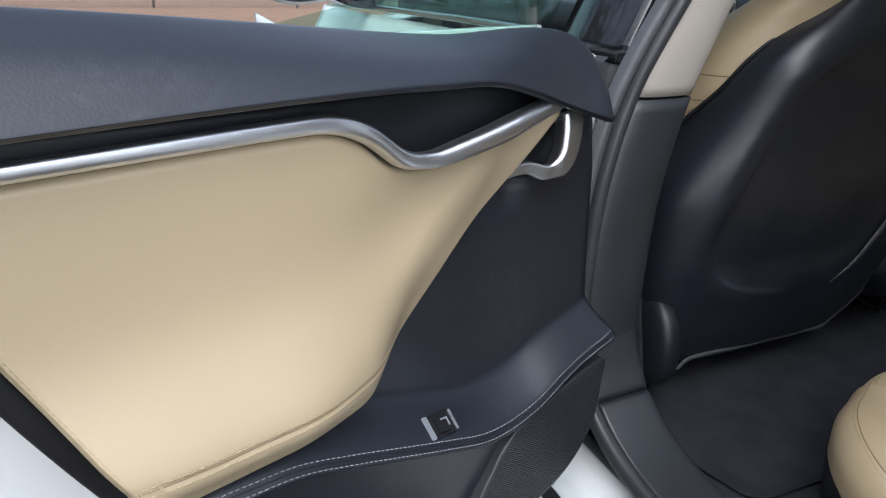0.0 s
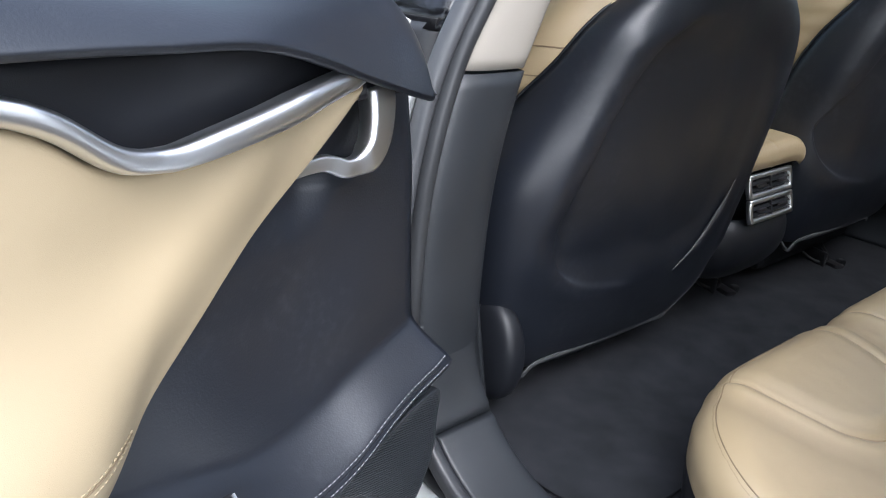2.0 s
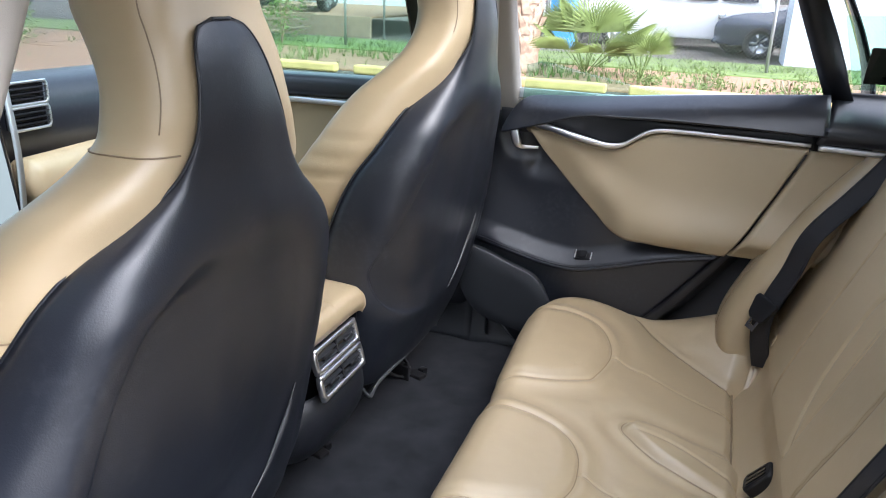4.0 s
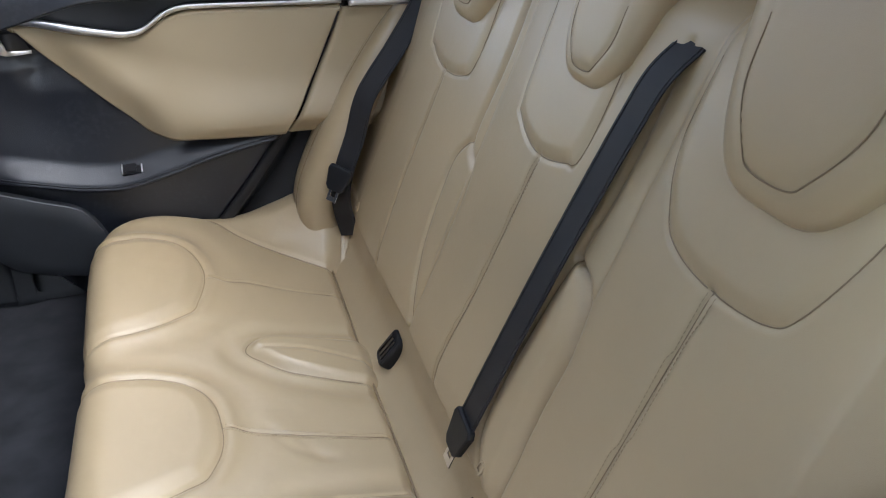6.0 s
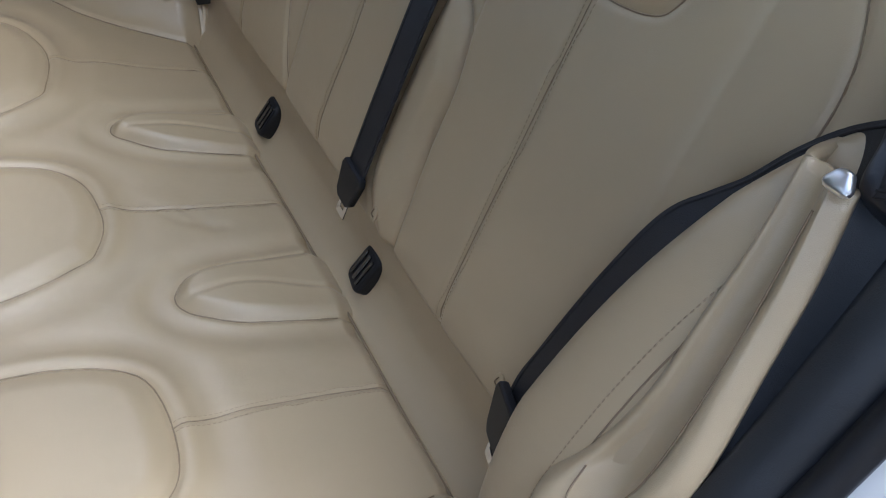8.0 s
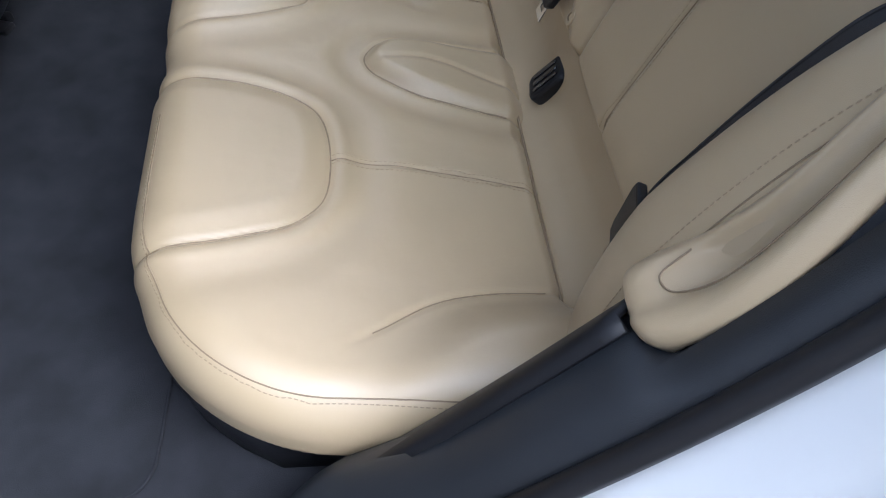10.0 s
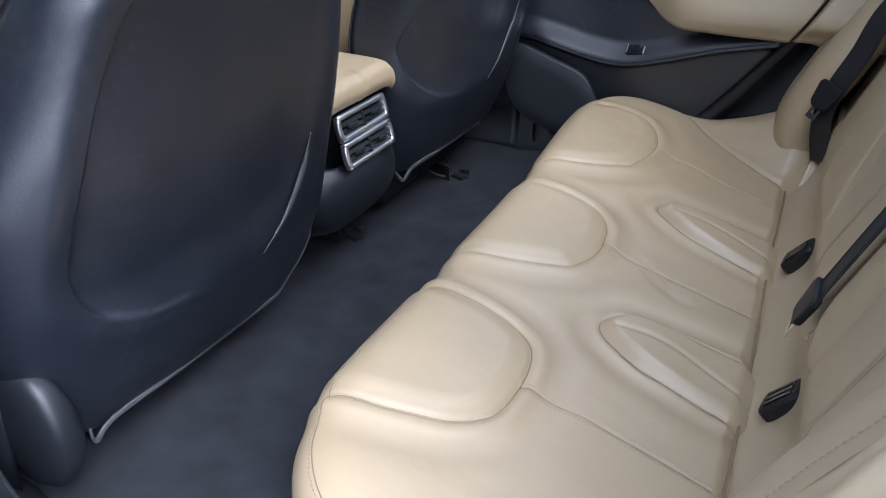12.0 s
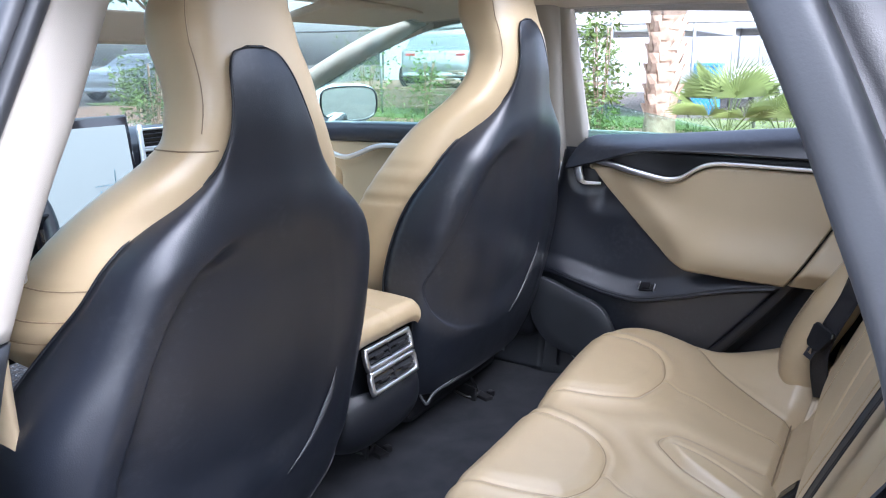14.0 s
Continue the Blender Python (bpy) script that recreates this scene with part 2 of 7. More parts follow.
def grid_faces(nu, nv, close_u=False, close_v=False, off=0):
    f = []
    for i in range(nu if close_u else nu - 1):
        a, b = i * nv, ((i + 1) % nu) * nv
        for j in range(nv if close_v else nv - 1):
            k = (j + 1) % nv
            f.append((off + a + j, off + b + j, off + b + k, off + a + k))
    return f


def normals(P):
    du, dv = np.gradient(P, axis=0), np.gradient(P, axis=1)
    n = np.cross(du, dv)
    return n / (np.linalg.norm(n, axis=2, keepdims=True) + 1e-12)


def shell(name, P, thick, material, parent=None, label="", flip=False):
    """A sheet with thickness: the grid P and a copy of it, thick behind it, joined round the rim."""
    nu, nv = P.shape[:2]
    Q = P + normals(P) * (thick if flip else -thick)
    f = grid_faces(nu, nv)
    o = nu * nv
    f += [tuple(reversed([o + i for i in q])) for q in f]
    rim = [i * nv for i in range(nu)] + [(nu - 1) * nv + j for j in range(1, nv)] + [i * nv + nv - 1 for i in range(nu - 2, -1, -1)] + [j for j in range(nv - 2, 0, -1)]
    for a, b in zip(rim, rim[1:] + rim[:1]):
        f.append((b, a, a + o, b + o))
    return link(name, np.vstack([P.reshape(-1, 3), Q.reshape(-1, 3)]), f, material, parent, label, flip=flip)


def frames_along(C, up):
    T = np.gradient(C, axis=0)
    T /= np.linalg.norm(T, axis=1, keepdims=True) + 1e-12
    up = np.broadcast_to(np.array(up, float), C.shape)
    S = np.cross(T, up)
    S /= np.linalg.norm(S, axis=1, keepdims=True) + 1e-12
    return T, S, np.cross(S, T)


def sweep(name, path, profile, material, parent=None, label="", n=60, up=(0, 0, 1), closed=False, scale=None, smooth=True):
    """A profile, (side, up) pairs in metres, drawn along a smooth path, with capped ends."""
    C = catmull(path, n, closed) if n else np.array(path, float)
    T, S, U = frames_along(C, up)
    if closed:
        T = np.roll(C, -1, 0) - np.roll(C, 1, 0)
        T /= np.linalg.norm(T, axis=1, keepdims=True)
        S = np.cross(T, np.broadcast_to(np.array(up, float), C.shape))
        S /= np.linalg.norm(S, axis=1, keepdims=True)
        U = np.cross(S, T)
    pr = np.array(profile, float)
    k = np.ones((len(C), 1, 1)) if scale is None else np.interp(np.linspace(0, 1, len(C)), *zip(*scale)).reshape(-1, 1, 1)
    P = C[:, None] + k * (S[:, None] * pr[None, :, :1] + U[:, None] * pr[None, :, 1:])
    m = len(pr)
    f = grid_faces(len(C), m, closed, True)
    if not closed:
        f += [tuple(range(m)), tuple(reversed(range((len(C) - 1) * m, len(C) * m)))]
    return link(name, P, f, material, parent, label, smooth=smooth)


def circle(r, n=10, ry=None):
    a = np.linspace(0, 2 * math.pi, n, endpoint=False)
    return np.stack([r * np.cos(a), (ry or r) * np.sin(a)], 1)


def rrect(w, h, r, n=4):
    """A rectangle w by h with rounded corners, as (side, up) pairs."""
    pts = []
    for cx, cy, a0 in ((w / 2 - r, h / 2 - r, 0), (-w / 2 + r, h / 2 - r, 90), (-w / 2 + r, -h / 2 + r, 180), (w / 2 - r, -h / 2 + r, 270)):
        for i in range(n + 1):
            a = radians(a0 + 90 * i / n)
            pts.append((cx + r * math.cos(a), cy + r * math.sin(a)))
    return pts


def pipe(name, path, r, material, parent=None, label="", n=60, sides=8, closed=False):
    return sweep(name, path, circle(r, sides), material, parent, label, n, (0.13, 0.21, 0.97), closed)


def slab(name, outline, origin, ex, ey, thick, material, parent=None, label="", bevel=0.002, smooth=False):
    """A plate: a 2-D outline in the plane of ex and ey at origin, thick along ex x ey, with bevelled edges."""
    o, ex, ey = Vector(origin), Vector(ex).normalized(), Vector(ey).normalized()
    ez = ex.cross(ey)
    bm = bmesh.new()
    vs = [bm.verts.new(o + ex * x + ey * y) for x, y in outline]
    face = bm.faces.new(vs)
    r = bmesh.ops.extrude_face_region(bm, geom=[face])
    bmesh.ops.translate(bm, vec=ez * thick, verts=[v for v in r["geom"] if isinstance(v, bmesh.types.BMVert)])
    bmesh.ops.recalc_face_normals(bm, faces=bm.faces)
    if bevel:
        edges = [e for e in bm.edges if len(e.link_faces) == 2 and e.calc_face_angle(0) > 0.6]
        bmesh.ops.bevel(bm, geom=edges, offset=bevel, segments=2, affect="EDGES", profile=0.5)
    bm.verts.index_update()
    v = [tuple(x.co) for x in bm.verts]
    f = [tuple(x.index for x in q.verts) for q in bm.faces]
    bm.free()
    return link(name, v, f, material, parent, label, smooth=smooth)


def box(name, centre, size, material, parent=None, label="", bevel=0.004, turn=0.0, tilt=0.0, smooth=False):
    """A bevelled block; turn about z, tilt about its own x, in degrees."""
    m = pose(*centre, tilt, 0, turn)
    ex, ey = m.to_3x3() @ Vector((1, 0, 0)), m.to_3x3() @ Vector((0, 1, 0))
    x, y, z = [s / 2 for s in size]
    o = m @ Vector((0, 0, -z))
    return slab(name, [(-x, -y), (x, -y), (x, y), (-x, y)], o, ex, ey, size[2], material, parent, label, bevel, smooth)


def stitches(name, path, material, parent, label="", step=0.006, size=0.0011, normal=(0, 0, 1), lift=0.0):
    """A row of threads along a path, one mesh."""
    C = np.array(path, float)
    L = np.concatenate([[0], np.cumsum(np.linalg.norm(np.diff(C, axis=0), axis=1))])
    k = max(2, int(L[-1] / step))
    verts, faces = [], []
    nrm = np.array(normal, float)
    nrm /= np.linalg.norm(nrm)
    for i in range(k):
        a, b = L[-1] * (i + 0.12) / k, L[-1] * (i + 0.82) / k
        p = np.array([np.interp(a, L, C[:, j]) for j in range(3)]) + nrm * lift
        q = np.array([np.interp(b, L, C[:, j]) for j in range(3)]) + nrm * lift
        t = (q - p) / (np.linalg.norm(q - p) + 1e-9)
        s = np.cross(t, nrm)
        s /= np.linalg.norm(s) + 1e-9
        o, h, a_, b_ = len(verts), size * 0.55, p * 0.8 + q * 0.2, p * 0.2 + q * 0.8
        verts += [p + s * h * 0.5, p - s * h * 0.5, a_ + s * h, a_ - s * h, a_ + nrm * h, b_ + s * h, b_ - s * h, b_ + nrm * h, q + s * h * 0.5, q - s * h * 0.5]
        faces += [(o, o + 4, o + 1), (o, o + 2, o + 4), (o + 1, o + 4, o + 3), (o + 2, o + 5, o + 7, o + 4), (o + 4, o + 7, o + 6, o + 3), (o + 5, o + 8, o + 7), (o + 7, o + 9, o + 6), (o + 8, o + 9, o + 7)]
    return link(name, verts, faces, material, parent, label, smooth=False)


def on_grid(P, us, vs, n=None, lift=0.0):
    """Reads a sheet P, laid out over us and vs, at any (u, v)."""
    N = normals(P) * (n or 1)

    def at(u, v, off=0.0):
        a = float(np.clip(np.interp(u, us, range(len(us))), 0, len(us) - 1.001))
        b = float(np.clip(np.interp(v, vs, range(len(vs))), 0, len(vs) - 1.001))
        i, j = int(a), int(b)
        a, b = a - i, b - j
        q = (1 - a) * (1 - b) * P[i, j] + a * (1 - b) * P[i + 1, j] + (1 - a) * b * P[i, j + 1] + a * b * P[i + 1, j + 1]
        return q + N[i, j] * (off + lift)
    return at


def seam_line(at, pts, parent, r=0.0012, material=None, n=None, closed=False, sink=0.0):
    """A thin dark seam along a curve on a sheet."""
    n = n or max(16, 7 * len(pts))
    C = np.array([at(u, v, sink) for u, v in catmull(pts, n, closed)])
    return pipe("seam", C, r, material or SEAM, parent, n=len(C) * 2, sides=5, closed=closed)


def drape(X, Y, hx, y0, y1, corner, r):
    """A cloth laid over a rounded plan, hx half wide and from y0 to y1: its plan place, its drop and how far it hangs over."""
    cx, cy, hy = 0.0, (y0 + y1) / 2, (y1 - y0) / 2
    hx, hy = hx - r, hy - r
    c = np.maximum(np.where(X < 0, corner, 0.7 * corner) - r, 0.001)
    qx, qy = np.abs(X - cx) - (hx - c), np.abs(Y - cy) - (hy - c)
    out = np.hypot(np.maximum(qx, 0), np.maximum(qy, 0))
    sd = out + np.minimum(np.maximum(qx, qy), 0) - c
    gx = np.where(out > 1e-9, np.maximum(qx, 0) / (out + 1e-12), (qx > qy) * 1.0) * np.sign(X - cx)
    gy = np.where(out > 1e-9, np.maximum(qy, 0) / (out + 1e-12), (qx <= qy) * 1.0) * np.sign(Y - cy)
    e = np.maximum(sd, 0)
    th = np.minimum(e / r, math.pi / 2)
    px = X - gx * e + gx * r * np.sin(th)
    py = Y - gy * e + gy * r * np.sin(th)
    drop = r * (1 - np.cos(th)) + np.maximum(0, e - r * math.pi / 2)
    return px, py, drop, gx, gy

# ---- ground and car body ----
GROUND = 0.06
tagged(link("ground", [(-150, -150, GROUND), (150, -150, GROUND), (150, 150, GROUND), (-150, 150, GROUND)], [(0, 1, 2, 3)], ASPHALT, smooth=False), "grey gravel and asphalt yard", "ground", kind="structure")

# carpet: one sheet with a slight crown and turned-up edges
_x, _y = np.linspace(-0.835, 0.835, 134), np.linspace(0.30, 1.75, 110)
_X, _Y = np.meshgrid(_x, _y, indexing="ij")
_Z = 0.428 - 0.03 * sstep(1.1, 1.4, _Y)
_Z += 0.0025 * np.array([[noise.noise((u * 11, v * 11, 2.2)) for v in _y] for u in _x])
tagged(shell("floor", np.stack([_X, _Y, _Z], 2), 0.02, CARPET), "dark charcoal carpet on the car floor", "floor", kind="structure")


def floor_mat():
    t = thing("floor_mat", (-0.40, 0.75, 0.43), "dark charcoal carpet mat with bound edge on the floor", "floor mat")
    o = catmull([(-0.748, 0.56), (-0.758, 0.65), (-0.748, 0.78), (-0.70, 0.96), (-0.40, 1.00), (0.64, 1.00), (0.70, 0.72), (0.64, 0.505), (-0.40, 0.50), (-0.66, 0.503), (-0.73, 0.516)], 80, True)
    C = np.array([(x, y, 0.4335) for x, y in o])
    mid = C.mean(0)
    R = np.array([C * (1 - k) + mid * k for k in np.linspace(0, 1, 12)])
    R[:, :, 2] = 0.4350 + 0.0015 * np.array([[noise.noise((p[0] * 13, p[1] * 13, 8)) for p in r] for r in R])
    link("mat_cover", R, grid_faces(12, 80, False, True), CARPET, t)
    pipe("bound_edge", C, 0.0022, CARPET, t, "black bound edge", n=160, sides=6, closed=True)


floor_mat()


def sill(s):
    """The door opening's lower edge: dark trim inside, a seal and painted metal outside."""
    n = "left" if s < 0 else "right"
    path = [(s * 0.775, 1.9, 0.478), (s * 0.775, 1.2, 0.478), (s * 0.775, 0.76, 0.478), (s * 0.778, 0.62, 0.474), (s * 0.782, 0.47, 0.470), (s * 0.792, 0.34, 0.492)]
    path += [(s * 0.803, 0.22, 0.590), (s * 0.806, 0.135, 0.690), (s * 0.806, 0.052, 0.800), (s * 0.806, -0.018, 0.920), (s * 0.804, -0.080, 1.060)]
    if s < 0:
        path = path[::-1]
    C = catmull(path, 140)
    # normals of the opening's rim: they point inwards and up or forward
    T = np.gradient(C, axis=0)
    T /= np.linalg.norm(T, axis=1, keepdims=True)
    A = np.array([(s, 0, 0)] * len(C))
    N = np.cross(T, A)
    N /= np.linalg.norm(N, axis=1, keepdims=True)
    N *= np.where((N[:, 2:] + N[:, 1:2]) < 0, -1, 1)
    out = (0.078 * sstep(0.30, 0.44, C[:, 1]) if s < 0 else np.zeros(len(C)))[:, None]

    def strip(name, prof, material, label, flip):
        P = C[:, None] + A[:, None] * np.array([p[0] for p in prof])[None, :, None] + N[:, None] * np.array([p[1] for p in prof])[None, :, None]
        P = P + A[:, None] * out[:, :, None]
        if "sill" in name:
            inner = np.array([1.0 if p[0] < -0.01 else 0.0 for p in prof])
            P = P - N[:, None] * (0.075 * sstep(0.76, 0.81, C[:, 2]))[:, None, None] * inner[None, :, None]
        ob = shell(name, P, 0.004, material, flip=flip)
        tagged(ob, label, "door sill", kind="structure")
    fl = True
    strip("trim_sill_" + n, [(-0.066, -0.060), (-0.046, -0.02), (-0.032, 0.002), (-0.016, 0.008), (0.02, 0.007), (0.045, 0.001), (0.058, -0.010)], SILL_PLASTIC, "black plastic sill trim along the door opening", fl)
    strip("jamb_" + n, [(0.055, -0.012), (0.075, -0.030), (0.100, -0.034), (0.115, -0.045), (0.13, -0.075), (0.165, -0.085), (0.178, -0.10), (0.180, -0.20)], PAINT, "white painted door jamb", fl)
    g = (C + A * (0.140 + out) + N * -0.070)[: 78] if s > 0 else (C + A * (0.140 + out) + N * -0.070)[62:]
    tagged(sweep("trim_gap_strip_" + n, g[::3], rrect(0.022, 0.016, 0.005), RUBBER, n=100, up=(s * 0.5, 0.01, 1)), "black rubber strip along the rocker", "door seal", kind="structure")
    q = C + A * (0.062 + out) + N * 0.002
    tagged(sweep("seal_" + n, q[::3], circle(0.011, 10), RUBBER, n=150, up=(s, 0.01, 0.02)), "black rubber door seal along the sill", "door seal", kind="structure")


sill(-1)
sill(1)


def pillar(s):
    n = "left" if s < 0 else "right"
    t = thing("b_pillar_trim_" + n, (s * 0.80, 0.76, 0.46), "pillar trim, cream fabric above and black plastic below", "pillar trim", kind="structure")
    # outer edge x, inner edge x by height
    oe = [(0.47, 0.895), (0.62, 0.914), (0.75, 0.915), (0.90, 0.900), (1.02, 0.866), (1.21, 0.772), (1.45, 0.660)]
    yp = 0.722
    def face(z0, z1, material, label, lift):
        z = np.linspace(z0, z1, 30)
        rows = []
        for v in z:
            xo = float(curve1(oe, v))
            lean = -0.10 * (v - 1.02) if v > 1.02 else 0.0
            y = yp + lean
            w = 0.096 - 0.020 * sstep(1.02, 1.21, v) - 0.012 * sstep(1.21, 1.45, v)
            pr = [(xo + 0.010, y + 0.05), (xo + 0.004, y + 0.012), (xo - 0.006, y + 0.001), (xo - 0.04, y - 0.004), (xo - w + 0.012, y - 0.001), (xo - w, y + 0.016), (xo - w - 0.004, y + 0.06), (xo - w - 0.006, y + 0.16)]
            rows.append(catmull([(s * a, b - lift, v) for a, b in pr], 30))
        shell("upper_trim" if z0 > 0.9 else "lower_trim", np.array(rows), 0.006, material, t, label, flip=s > 0)
    face(0.47, 1.012, SILL_PLASTIC, "black plastic lower pillar trim", 0.003)
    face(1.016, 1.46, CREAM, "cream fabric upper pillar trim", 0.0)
    # the trim flares into the sill trim at its foot, with a joint across it
    x1, x0 = (0.926, 0.822) if s < 0 else (0.840, 0.748)
    foot = catmull([(yp - 0.006, 0.700), (yp - 0.014, 0.640), (yp - 0.040, 0.585), (yp - 0.085, 0.540), (yp - 0.150, 0.508), (yp - 0.240, 0.488), (yp - 0.310, 0.474)], 44)
    at_floor = [(0.40, 0.800), (0.55, 0.774), (0.70, 0.764), (0.81, 0.718), (1.0, 0.700)] if s < 0 else [(0.40, 0.722), (1.0, 0.714)]
    rows = []
    for y, v in foot:
        xb = float(curve1(at_floor, y))
        rows.append(catmull([(s * (x1 + 0.004), y + 0.03, v - 0.03), (s * x1, y + 0.004, v - 0.004), (s * (x1 - 0.012), y, v), (s * (x1 - 0.05), y - 0.001, v + 0.001), (s * (x0 + 0.012), y, v), (s * x0, y + 0.008, v - 0.012), (s * (x0 * 0.4 + xb * 0.6), y + 0.010, v * 0.4 + 0.436 * 0.6 - 0.008), (s * xb, y + 0.006, 0.434)], 30))
    kick = np.array([catmull([(s * x0, y, 0.70), (s * (0.5 * x0 + 0.5 * float(curve1(at_floor, y))), y, 0.52), (s * float(curve1(at_floor, y)), y, 0.434)], 16) for y in np.linspace(yp, 1.02, 14)])
    shell("kick_trim", kick, 0.005, SILL_PLASTIC, t, "dark plastic kick trim down to the carpet", flip=s > 0)
    foot_grid = np.array(rows)
    for k0, k1, nm in ((0, 18, "pillar_foot"), (17, 44, "sill_end")):
        G = foot_grid[k0:k1].copy()
        G[0 if k0 else -1] += np.array((0, 0.004, -0.004))
        shell(nm, G, 0.005, SILL_PLASTIC, t, "dark plastic flare at the foot of the pillar", flip=s > 0)
    sweep("foot_seal", [(s * (x1 + 0.012), y + 0.008, v - 0.004) for y, v in foot[4:36]], rrect(0.026, 0.020, 0.008), DARK_SEAL, t, "dark grey seal curving into the sill", n=60, up=(s, 0, 0.02))
    # rubber seals outside the trim
    def xs(v, k):
        return s * (float(curve1(oe, v)) + k)
    zz = np.linspace(0.47, 1.45, 20)
    lean = lambda v: -0.10 * (v - 1.02) if v > 1.02 else 0.0
    sweep("seal", [(xs(v, 0.014), yp + 0.006 + lean(v), v) for v in zz], rrect(0.020, 0.030, 0.009), DARK_SEAL, t, "dark grey rubber door seal", n=70, up=(0, 1, 0.05))
    sweep("outer_seal", [(xs(v, 0.032), yp + 0.014 + lean(v), v) for v in zz], rrect(0.018, 0.026, 0.008), GREY_RUBBER, t, "grey rubber outer seal", n=70, up=(0, 1, 0.05))
    if s > 0:
        # the trim turns back towards the closed rear door
        rows = []
        for v in np.linspace(1.022, 1.45, 24):
            xo = float(curve1(oe, v))
            rows.append(catmull([(xo - 0.050, 0.746, v), (xo - 0.040, 0.715, v), (xo - 0.036, 0.675, v), (xo - 0.026, 0.655, v), (xo + 0.01, 0.650, v)], 16))
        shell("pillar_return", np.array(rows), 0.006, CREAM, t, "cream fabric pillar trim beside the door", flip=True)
        box("belt_guide", (0.735, 0.728, 1.280), (0.030, 0.016, 0.055), PLASTIC, t, "black seat belt guide", 0.006, tilt=6)
        C = [(0.745 + x, 0.733 - 0.006 * (x < 0), 1.285 + y) for x, y in rrect(0.075, 0.15, 0.02)]
        pipe("guide_panel_edge", C, 0.0012, SEAM, t, n=80, sides=5, closed=True)
    # painted pillar flank and the gloss black panel outside the glass line
    rows = []
    for v in np.linspace(0.45, 1.02, 16):
        rows.append([(xs(v, 0.036), 0.748, v), (xs(v, 0.060), 0.742, v), (xs(v, 0.078), 0.748, v), (xs(v, 0.080), 0.83, v)])
    shell("pillar_flank", np.array(rows), 0.005, PAINT, t, "white painted pillar flank", flip=s > 0)
    rows = []
    for v in np.linspace(1.055, 1.44, 16):
        x = 0.872 - 0.50 * (v - 1.055)
        rows.append([(s * (x - 0.012), 0.765, v), (s * (x - 0.003), 0.778, v), (s * x, 0.790, v), (s * (x + 0.002), 0.86, v), (s * x, 0.93, v), (s * (x - 0.010), 0.940, v)])
    shell("gloss_panel", np.array(rows), 0.005, GLOSS_BLACK, t, "gloss black pillar panel", flip=s > 0)
    return t


pillar(-1)
pillar(1)


